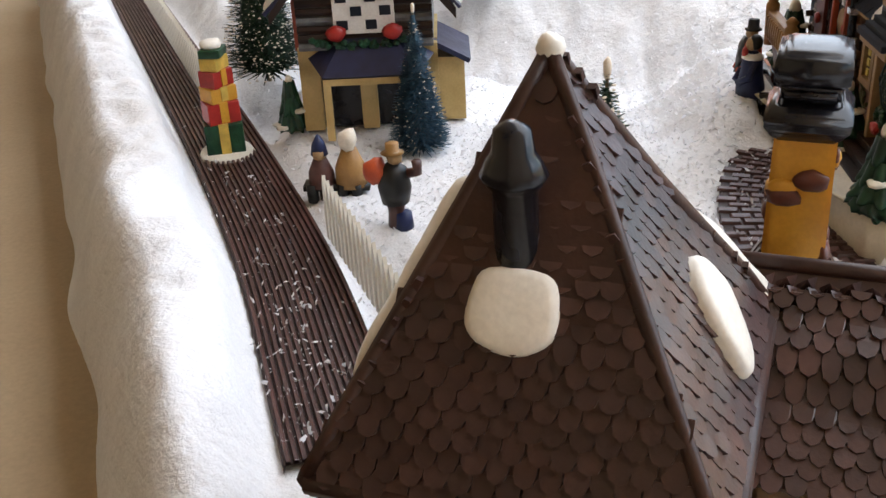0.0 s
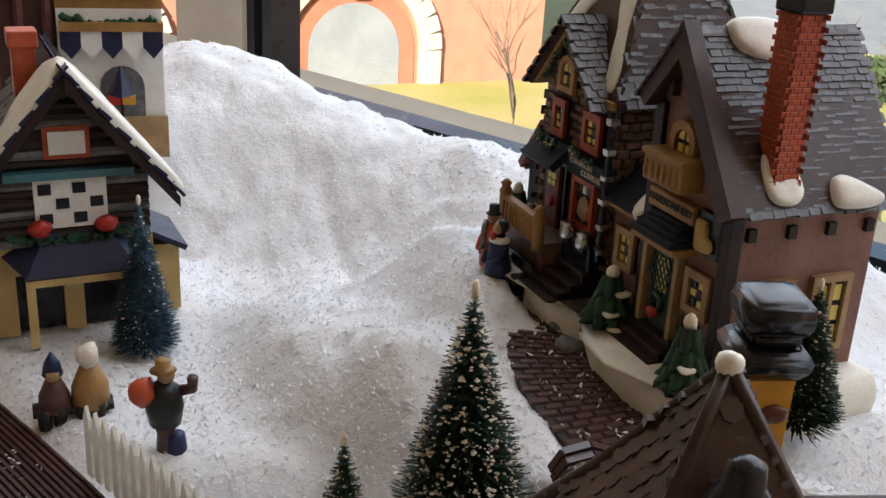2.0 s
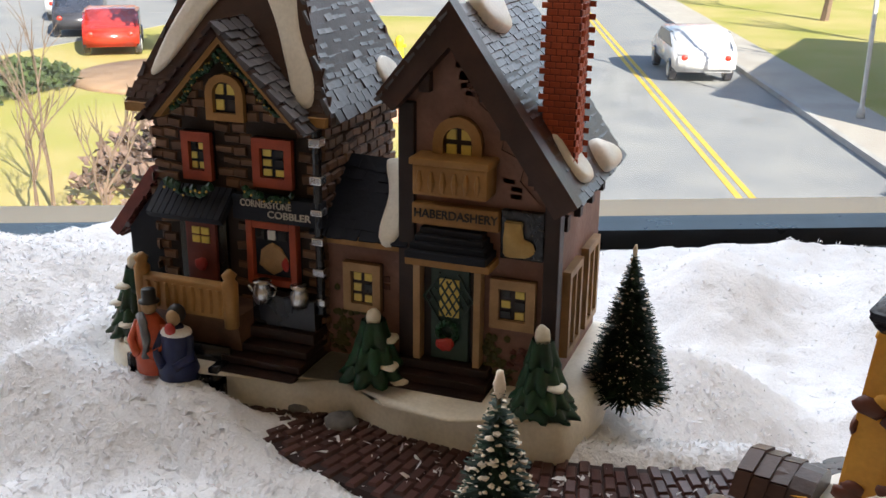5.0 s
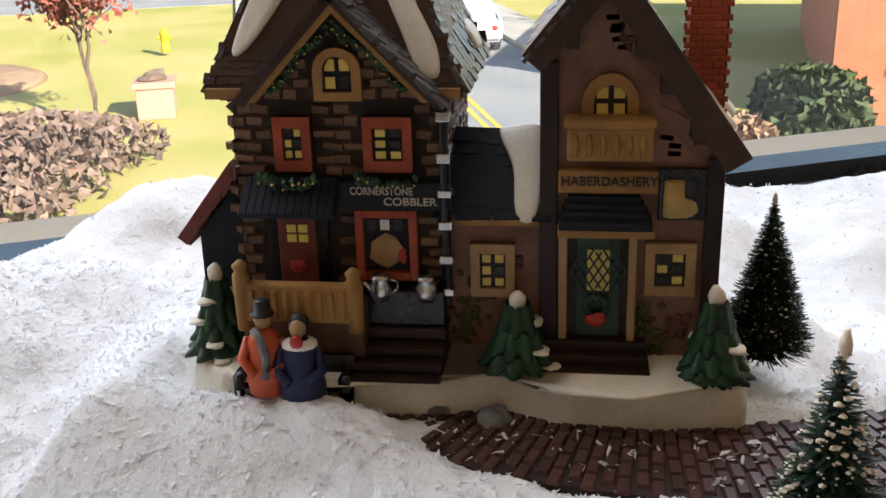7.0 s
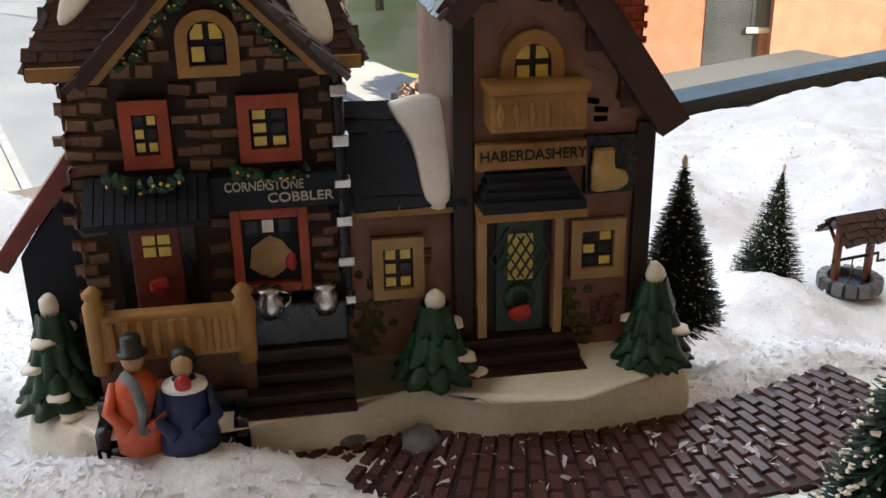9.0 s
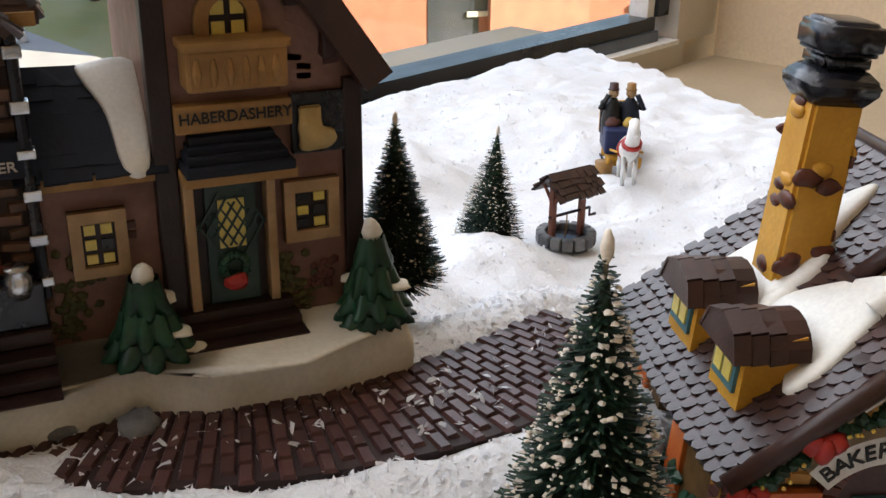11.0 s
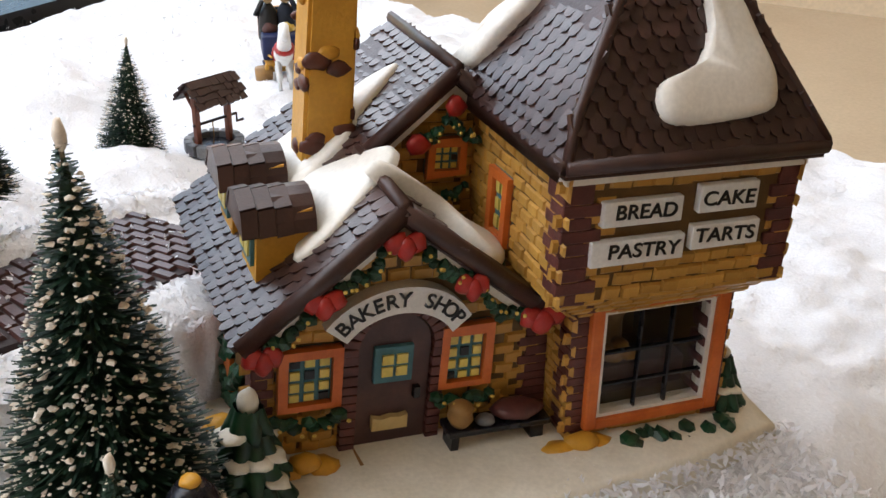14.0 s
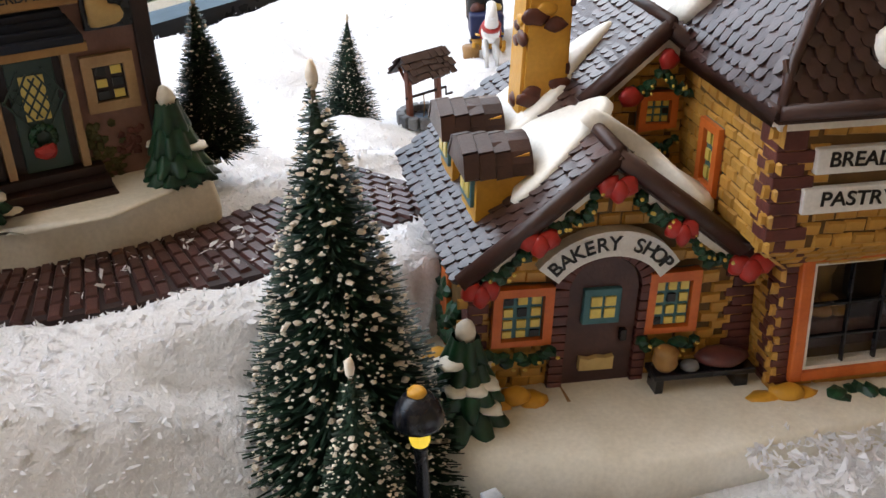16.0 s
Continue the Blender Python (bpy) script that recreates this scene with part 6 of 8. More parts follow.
flakes("near_snow_flakes", 24000, near_flake, 0.00125, 1, "loose shredded plastic snow flakes")
flakes("far_snow_flakes", 13000, far_flake, 0.00135, 2, "loose shredded plastic snow flakes")
flakes("road_snow_flakes", 800, road_flake, 0.0012, 3, "scattered snow flakes on the roads")
flakes("doorstep_snow_flakes", 1700, foot_flake, 0.0017, 4, "snow flakes heaped before the bakery")


# ---- bottle-brush trees ----
def brush_tree(at, h, r, label, seed=0, needle="needle", dabs=300, lean=(0, 0), needles=2600, trim=1.0):
    t = thing("bottle_brush_tree", Matrix.Translation(at) @ Matrix.Rotation(lean[0], 4, "X") @ Matrix.Rotation(lean[1], 4, "Y"), label, "model tree", "bottle-brush trees")
    rng = random.Random(seed)
    part("trunk", tube(B(), [V(0, 0, -0.004), V(0, 0, h * 0.5), V(0, 0, h * 0.97)], 0.0016, 6, 0.0006), M["wire"], t, "twisted wire trunk")
    part("core", turned(B(), [(r * 0.55, h * 0.05), (r * 0.62, h * 0.10), (r * 0.3, h * 0.5), (0.0008, h * 0.93)], 10), M[needle], t)
    verts, faces = [], []
    for k in range(needles):
        f = 1 - math.sqrt(rng.random())
        z = h * (0.03 + 0.95 * f)
        a = rng.uniform(0, 6.2832)
        rr = r * (1 - f) ** 0.92 * rng.uniform(0.72, 1.06) + 0.0008
        d = V(math.cos(a), math.sin(a), rng.uniform(-0.12, 0.30))
        s = V(-math.sin(a), math.cos(a), rng.uniform(-0.4, 0.4)) * (0.00042 + 0.00025 * rng.random()) * max(1, h / 0.12)
        p0, p1 = V(0, 0, z) + d * rr * 0.25, V(0, 0, z) + d * rr
        n = len(verts)
        verts += [p0 - s, p0 + s, p1 + s * 0.5, p1 - s * 0.5]
        faces.append((n, n + 1, n + 2, n + 3))
    me = bpy.data.meshes.new("needles")
    me.from_pydata(verts, [], faces)
    me.materials.append(M[needle])
    nd = new("needles", me)
    nd.parent = t
    tagged(nd, kind="stuff")
    sn = B()
    for k in range(int(dabs * 1.7)):
        f = 1 - math.sqrt(rng.random())
        a = rng.uniform(0, 6.2832)
        rr = r * (1 - f) ** 0.92 * rng.uniform(0.86, 1.02)
        s = (0.00028 + 0.0006 * rng.random() ** 3) * (h / 0.12) ** 0.6
        g = bmesh.ops.create_icosphere(sn, subdivisions=1, radius=s)
        for v in g["verts"]:
            v.co = V(v.co.x * rng.uniform(0.5, 2.0), v.co.y * rng.uniform(0.5, 2.0), v.co.z * rng.uniform(0.2, 1.2)) + V(math.cos(a) * rr, math.sin(a) * rr, h * (0.03 + 0.95 * f))
    tagged(part("tree_snow", sn, M["treesnow"], t), kind="stuff")
    part("snow_tip", blob(B(), (0, 0, h * 0.975), 0.0014 * (h / 0.12) ** 0.5, 1, 1, 2.6, 2, 0.3, seed), M["treesnow"], t, "snow-white tip", True)
    return t


brush_tree((0.056, 0.344, -0.026), 0.153, 0.040, "tall dark green bottle-brush tree flecked with snow beside the bakery", 1, dabs=1900, needles=7500)
brush_tree((0.014, 0.357, -0.024), 0.090, 0.022, "small snow-flecked bottle-brush tree before the tall one", 2, dabs=800, needles=3000)
brush_tree((0.201, 0.336, 0.052), 0.063, 0.0175, "green bottle-brush tree at the corner of the haberdashery", 3, dabs=420, needles=4200)
brush_tree((0.374, 0.212, snow_height(0.374, 0.212) - 0.006), 0.056 - snow_height(0.374, 0.212), 0.021, "small leaning bottle-brush tree half sunk in snow", 4, dabs=600, lean=(0.12, 0.10), needles=2200)
brush_tree((0.255, -0.045, -0.02), 0.130, 0.034, "green bottle-brush tree with white tips behind the bakery", 5, dabs=500, needles=3200)
brush_tree((-0.160, 0.725, 0.006), 0.150, 0.034, "dark snow-covered bottle-brush tree beside the blue-roofed house", 6, dabs=900, needles=2600)
brush_tree((-0.034, 0.566, 0.008), 0.086, 0.0185, "blue frosted bottle-brush tree before the blue-roofed house", 7, "needle_blue", 160, needles=3600)
brush_tree((-0.44, 1.02, 0.02), 0.13, 0.030, "dark green bottle-brush tree at the far end of the lane", 8, dabs=60, needles=1800)


# ---- figurines: each one plain moulded mesh ----
def figurine(name, m, pieces, label, category="figurine"):
    """pieces: (material key, function that adds to a bmesh). One mesh with several paints."""
    bm = B()
    mats = []
    for key, add in pieces:
        if key not in mats:
            mats.append(key)
        before = len(bm.faces)
        add(bm)
        bm.faces.ensure_lookup_table()
        for f in bm.faces[before:]:
            f.material_index, f.smooth = mats.index(key), True
    bmesh.ops.recalc_face_normals(bm, faces=bm.faces)
    me = bpy.data.meshes.new(name)
    bm.to_mesh(me)
    bm.free()
    for k in mats:
        me.materials.append(M[k])
    ob = new(name, me)
    ob.matrix_world = m
    return tagged(ob, label, category)


skin = "cream"
figurine("seated_man_figurine", SHOP_M @ Matrix.Translation((-0.0600, -0.032, 0.009)) @ Matrix.Scale(0.92, 4), [
    ("coat_orange", lambda b: turned(b, [(0.0078, 0.0), (0.0082, 0.008), (0.0068, 0.016), (0.0066, 0.022), (0.0030, 0.0265)], 12, None, 0.85)),
    ("coat_orange", lambda b: tube(b, [V(-0.006, 0, 0.022), V(-0.0085, -0.003, 0.014), V(-0.003, -0.007, 0.010)], 0.0022)),
    ("coat_orange", lambda b: tube(b, [V(0.006, 0, 0.022), V(0.0085, -0.003, 0.014), V(0.003, -0.007, 0.010)], 0.0022)),
    ("wellstone", lambda b: tube(b, [V(-0.003, -0.003, 0.0265), V(0.0, -0.0055, 0.0245), V(0.002, -0.0068, 0.017), V(0.0015, -0.0075, 0.009)], 0.0019)),
    (skin, lambda b: blob(b, (0, -0.0005, 0.0300), 0.0035, 1, 1, 1.1)),
    ("ink", lambda b: turned(b, [(0.0046, 0.0318), (0.0046, 0.0324), (0.0032, 0.0326), (0.0030, 0.0375), (0.001, 0.038)], 12)),
], "glazed seated gentleman figurine in an orange coat and black hat")
figurine("seated_lady_figurine", SHOP_M @ Matrix.Translation((-0.0470, -0.034, 0.006)) @ Matrix.Scale(0.92, 4), [
    ("coat_blue", lambda b: turned(b, [(0.0088, 0.0), (0.0092, 0.008), (0.0068, 0.017), (0.0068, 0.023), (0.0030, 0.0275)], 12, None, 0.85)),
    ("coat_blue", lambda b: tube(b, [V(-0.006, 0, 0.023), V(-0.0088, -0.003, 0.015), V(-0.003, -0.0075, 0.011)], 0.0022)),
    ("coat_blue", lambda b: tube(b, [V(0.006, 0, 0.023), V(0.0088, -0.003, 0.015), V(0.003, -0.0075, 0.011)], 0.0022)),
    ("white", lambda b: turned(b, [(0.0070, 0.0238), (0.0066, 0.0252), (0.003, 0.0270)], 12, None, 0.85)),
    ("red", lambda b: blob(b, (0, -0.0042, 0.0268), 0.0026, 1, 0.7, 1.2)),
    (skin, lambda b: blob(b, (0, -0.0012, 0.0312), 0.0033, 1, 0.9, 1.15)),
    ("ink", lambda b: blob(b, (0, 0.0012, 0.0322), 0.0042, 1, 0.9, 1.05)),
], "glazed seated lady figurine in a blue coat and dark hair")
figurine("park_bench", SHOP_M @ Matrix.Translation((-0.053, -0.026, 0.0)), [
    ("black", lambda b: box(b, -0.020, 0.022, -0.006, 0.004, 0.006, 0.009)),
    ("black", lambda b: box(b, -0.020, 0.022, 0.003, 0.005, 0.009, 0.019)),
    ("black", lambda b: box(b, 0.018, 0.022, -0.006, 0.004, -0.004, 0.014)),
    ("black", lambda b: box(b, -0.020, -0.016, -0.006, 0.004, -0.004, 0.014)),
], "small black bench sunk in the snow", "bench")
figurine("rubble_pile", Matrix.Translation((0.158, 0.447, 0.044)), [
    ("wellstone", lambda b: [blob(b, (0.010 * math.cos(k * 1.9), 0.012 * math.sin(k * 2.3), 0.003), 0.0055, 1, 1, 0.8, 2, 0.4, k) for k in range(7)]),
], "grey stones at the edge of the road", "stones")
LM = Matrix.Translation((-0.037, 0.462, 0.004))
figurine("porter_figurine", LM, [
    ("doorbrown", lambda b: turned(b, [(0.0042, 0.0), (0.0046, 0.004), (0.0040, 0.012), (0.0052, 0.018)], 10)),
    ("coat_blue", lambda b: turned(b, [(0.0040, 0.012), (0.0050, 0.002), (0.0030, 0.0005)], 10, Matrix.Translation((0.004, -0.002, 0)))),
    ("ink", lambda b: turned(b, [(0.0070, 0.017), (0.0085, 0.025), (0.0072, 0.034), (0.0030, 0.038)], 12)),
    ("coat_orange", lambda b: blob(b, (-0.009, 0, 0.034), 0.0062, 1, 1, 1.1, 2, 0.3)),
    ("doorbrown", lambda b: tube(b, [V(0.006, 0, 0.032), V(0.012, -0.003, 0.034), V(0.012, -0.004, 0.040)], 0.0026)),
    (skin, lambda b: blob(b, (0.001, -0.001, 0.041), 0.0040)),
    ("tan", lambda b: turned(b, [(0.0060, 0.0430), (0.0034, 0.0440), (0.0034, 0.048), (0.001, 0.0485)], 12)),
], "glazed porter figurine with a pack on his back")
figurine("bench_pair_figurine", Matrix.Translation((-0.074, 0.505, 0.004)), [
    ("ink", lambda b: box(b, -0.018, 0.018, -0.004, 0.006, 0.006, 0.009)),
    ("ink", lambda b: [turned(b, [(0.003, 0), (0.0034, 0.010)], 8, Matrix.Translation((x, -0.004, 0))) for x in (-0.013, -0.006, 0.004, 0.011)]),
    ("pinkdark", lambda b: turned(b, [(0.0075, 0.008), (0.0070, 0.016), (0.0030, 0.025)], 10, Matrix.Translation((-0.008, 0, 0)))),
    ("coat_blue", lambda b: turned(b, [(0.0048, 0.026), (0.0036, 0.032), (0.0008, 0.037)], 10, Matrix.Translation((-0.008, 0, 0)))),
    (skin, lambda b: blob(b, (-0.008, -0.001, 0.0265), 0.0040)),
    ("tan", lambda b: turned(b, [(0.0090, 0.008), (0.0085, 0.018), (0.0035, 0.030)], 10, Matrix.Translation((0.008, 0.001, 0)))),
    ("treesnow", lambda b: blob(b, (0.008, 0.0, 0.034), 0.0055, 1, 1, 1.15, 2, 0.3)),
], "glazed pair of figures sharing a bench")
tt = thing("toy_column", Matrix.Translation((-0.154, 0.576, 0.001)) @ Matrix.Rotation(0.3, 4, "Z"), "bright stacked toy column on a round white base", "ornament")
part("round_base", turned(B(), [(0.0170, 0), (0.0175, 0.002), (0.0150, 0.006)], 20), M["base"], tt, "white round base", True)
for k, (r, z0, z1, key) in enumerate(((0.0115, 0.005, 0.024, "green"), (0.0098, 0.024, 0.037, "red"), (0.0088, 0.037, 0.046, "ochre"), (0.0080, 0.046, 0.056, "red"), (0.0072, 0.056, 0.064, "gold"), (0.0080, 0.064, 0.069, "green"))):
    part("tier", box(B(), -r, r, -r * 0.8, r * 0.8, z0, z1, Matrix.Rotation(k * 0.25, 4, "Z"), 0.0008), M[key], tt)
    if k < 4:
        part("tier_ribbon", box(B(), -r * 0.25, r * 0.25, -r * 0.8 - 0.0006, r * 0.8 + 0.0006, z0 + 0.001, z1 + 0.0005, Matrix.Rotation(k * 0.25, 4, "Z")), M["gold" if k % 2 == 0 else "ochre"], tt)
part("snow_top", blob(B(), (0, 0, 0.071), 0.0070, 1, 1, 0.5, 2, 0.2), M["glaze"], tt, "", True)

# street lamp by the bakery
lp = thing("street_lamp", Matrix.Translation((0.018, 0.338, -0.004)) @ Matrix.Scale(0.78, 4), "little black street lamp with a yellow light", "street lamp")
part("post", turned(B(), [(0.0040, 0), (0.0036, 0.010), (0.0024, 0.014), (0.0024, 0.043), (0.0034, 0.045)], 12), M["black"], lp, "", True)
part("lantern", turned(B(), [(0.0030, 0.045), (0.0036, 0.0465), (0.0036, 0.0535), (0.0030, 0.0545)], 12), mat("lamp_yellow", (0.85, 0.62, 0.06), None, 0.4, 100, 0.05, 800, emit=0.25), lp, "yellow lantern")
part("hood", turned(B(), [(0.0086, 0.0540), (0.0090, 0.0555), (0.0080, 0.0600), (0.0050, 0.0645), (0.0030, 0.0655)], 16), M["black"], lp, "round black hood", True)
part("finial", blob(B(), (0, 0, 0.0660), 0.0034, 1, 1, 0.6, 2, 0.2), M["ochre"], lp, "ochre finial", True)

# wishing well
wl = thing("wishing_well", Matrix.Translation((0.3745, 0.160, -0.0235)) @ Matrix.Rotation(radians(-78), 4, "Z"), "little brown wishing well with a shingled roof", "wishing well")
for k in range(14):
    a = 2 * math.pi * k / 14
    part("well_stone", box(B(), -0.0031, 0.0031, -0.0028, 0.0028, 0, 0.0070, Matrix.Translation((0.0150 * math.cos(a), 0.0150 * math.sin(a), 0)) @ Matrix.Rotation(a + math.pi / 2, 4, "Z"), 0.0010), M["wellstone"], wl)
part("water", turned(B(), [(0.013, 0.001), (0.013, 0.003)], 16), M["black"], wl)
for x in (-0.0115, 0.0115):
    part("post", box(B(), x - 0.0016, x + 0.0016, -0.0018, 0.0018, 0.0, 0.0390, None, 0.0004), M["wellwood"], wl)
    for s in (-1, 1):
        part("brace", tube(B(), [V(x, 0, 0.025), V(x, s * 0.0085, 0.0360)], 0.0011, 6), M["wellwood"], wl)
for s in (-1, 1):
    rp = [V(-0.0165, s * 0.0125, 0.0330), V(0.0165, s * 0.0125, 0.0330), V(0.0165, 0, 0.0450), V(-0.0165, 0, 0.0450)]
    if s > 0:
        rp = [rp[1], rp[0], rp[3], rp[2]]
    rs = part("roof_slope", plate(B(), rp, 0.0016), M["darkwood"], wl)
    clad(rs, rp, "shingle", slate_piece, 0.0050, 0.0058, 0.0008, M["brown"], M["brown"], 0.93, (), 60, 41, 0.08)
part("axle", tube(B(), [V(-0.014, 0, 0.018), V(0.018, 0, 0.018), V(0.018, 0, 0.013), V(0.023, 0, 0.013)], 0.0009, 6), M["darkwood"], wl)
part("rope", tube(B(), [V(0, 0, 0.018), V(0.0006, 0.0006, 0.008), V(0.0, 0.0014, 0.002)], 0.0004, 5), M["tan"], wl)

# horse-drawn sleigh with two plain riders
SL = Matrix.Translation((0.455, 0.066, snow_height(0.455, 0.066) - 0.001)) @ Matrix.Rotation(radians(155), 4, "Z")
figurine("white_horse_figurine", SL, [
    ("white", lambda b: blob(b, (0.004, 0, 0.0245), 0.0080, 1.75, 0.85, 1.0, 3)),
    ("white", lambda b: tube(b, [V(0.013, 0, 0.026), V(0.018, 0, 0.036), V(0.020, 0, 0.047)], 0.0060, 10, 0.0034)),
    ("white", lambda b: tube(b, [V(0.0185, 0, 0.0475), V(0.0250, 0, 0.0440), V(0.0285, 0, 0.0405)], 0.0036, 8, 0.0022)),
    ("white", lambda b: [tube(b, [V(x, y, 0.022), V(x + 0.001, y, 0.011), V(x, y, 0.0)], 0.0026, 8, 0.0017) for x in (-0.006, 0.013) for y in (-0.0038, 0.0038)]),
    ("white", lambda b: tube(b, [V(-0.009, 0, 0.028), V(-0.015, 0, 0.024), V(-0.016, 0, 0.014)], 0.0020, 7)),
    ("red", lambda b: turned(b, [(0.0070, -0.0014), (0.0070, 0.0014)], 12, Matrix.Translation((0.0155, 0, 0.0315)) @ Matrix.Rotation(radians(25), 4, "Y"))),
    ("red", lambda b: turned(b, [(0.0082, -0.0008), (0.0082, 0.0008)], 12, Matrix.Translation((0.004, 0, 0.0245)) @ Matrix.Rotation(radians(90), 4, "Y"))),
], "glazed white horse figurine with a red collar")
figurine("sleigh", SL, [
    ("coat_blue", lambda b: box(b, -0.052, -0.022, -0.0125, 0.0125, 0.012, 0.030, None, 0.002)),
    ("navy", lambda b: box(b, -0.055, -0.048, -0.0135, 0.0135, 0.020, 0.044, None, 0.002)),
    ("wood" if "wood" in M else "ochre", lambda b: [tube(b, [V(-0.056, y, 0.003), V(-0.020, y, 0.003), V(-0.012, y, 0.007), V(-0.010, y, 0.013)], 0.0014, 6) for y in (-0.011, 0.011)]),
    ("ochre", lambda b: [tube(b, [V(-0.022, y, 0.016), V(0.010, y, 0.024)], 0.0009, 6) for y in (-0.0085, 0.0085)]),
    ("ochre", lambda b: [box(b, x - 0.001, x + 0.001, -0.011, 0.011, 0.003, 0.013) for x in (-0.048, -0.026)]),
    ("tan", lambda b: turned(b, [(0.006, 0.0), (0.0065, 0.009)], 12, Matrix.Translation((-0.016, -0.013, 0)))),
], "small blue sleigh with curved runners", "sleigh")
for y, key, hat, nm in ((-0.0062, "ink", "doorbrown", "taller"), (0.0062, "navy", "tan", "smaller")):
    figurine("sleigh_rider_figurine", SL @ Matrix.Translation((-0.040, y, 0.022)), [
        (key, lambda b: turned(b, [(0.0070, 0.0), (0.0078, 0.010), (0.0060, 0.022), (0.0026, 0.027)], 10)),
        (key, lambda b, s=-1 if y < 0 else 1: tube(b, [V(0, s * 0.006, 0.021), V(0.004, s * 0.009, 0.020), V(0.004, s * 0.004, 0.030)], 0.0021)),
        (skin, lambda b: blob(b, (0.0005, 0, 0.0305), 0.0038)),
        (hat, lambda b: turned(b, [(0.0044, 0.0328), (0.0034, 0.0335), (0.0032, 0.0375), (0.0012, 0.038)], 10)),
        ("pinkdark" if y < 0 else "gold", lambda b: blob(b, (0.005, 0, 0.010), 0.0055, 1, 1, 0.9, 2, 0.3)),
    ], "plain glazed rider figurine seated in the sleigh, " + ("in black" if y < 0 else "in dark green"))


# ---- white picket fence ----
def picket_run(a, b, n, h, label):
    a, b = Vector(a), Vector(b)
    f = thing("picket_fence", Matrix.Translation(a), label, "fence", "picket fences")
    d = (b - a)
    ang = math.atan2(d.y, d.x)
    slope = math.atan2(d.z, math.hypot(d.x, d.y))
    L = d.length
    rot = Matrix.Rotation(ang, 4, "Z") @ Matrix.Rotation(-slope, 4, "Y")
    pk = mesh_of("picket", slab(B(), [(-0.0021, 0), (0.0021, 0), (0.0021, h * 0.82), (0, h), (-0.0021, h * 0.82)], -0.0008, 0.0008), M["base"])
    for k in range(n):
        ob = new("picket", pk)
        ob.parent = f
        ob.matrix_local = rot @ Matrix.Translation((L * k / (n - 1), 0, 0))
    for z in (h * 0.28, h * 0.66):
        part("rail", box(B(), 0, L, -0.0022, -0.0008, z - 0.0014, z + 0.0014, rot), M["base"], f)
    return f


picket_run((-0.021, 0.345, 0.006), (-0.070, 0.452, 0.006), 17, 0.034, "white picket fence beside the plank lane, sunk in snow")
picket_run((-0.190, 0.665, 0.006), (-0.370, 1.040, 0.012), 44, 0.034, "long white picket fence along the far lane")
figurine("fence_post", Matrix.Translation((-0.0205, 0.338, -0.004)), [("wellstone", lambda b: box(b, -0.0022, 0.0022, -0.0022, 0.0022, 0, 0.046, None, 0.0005))], "grey square fence post", "post")


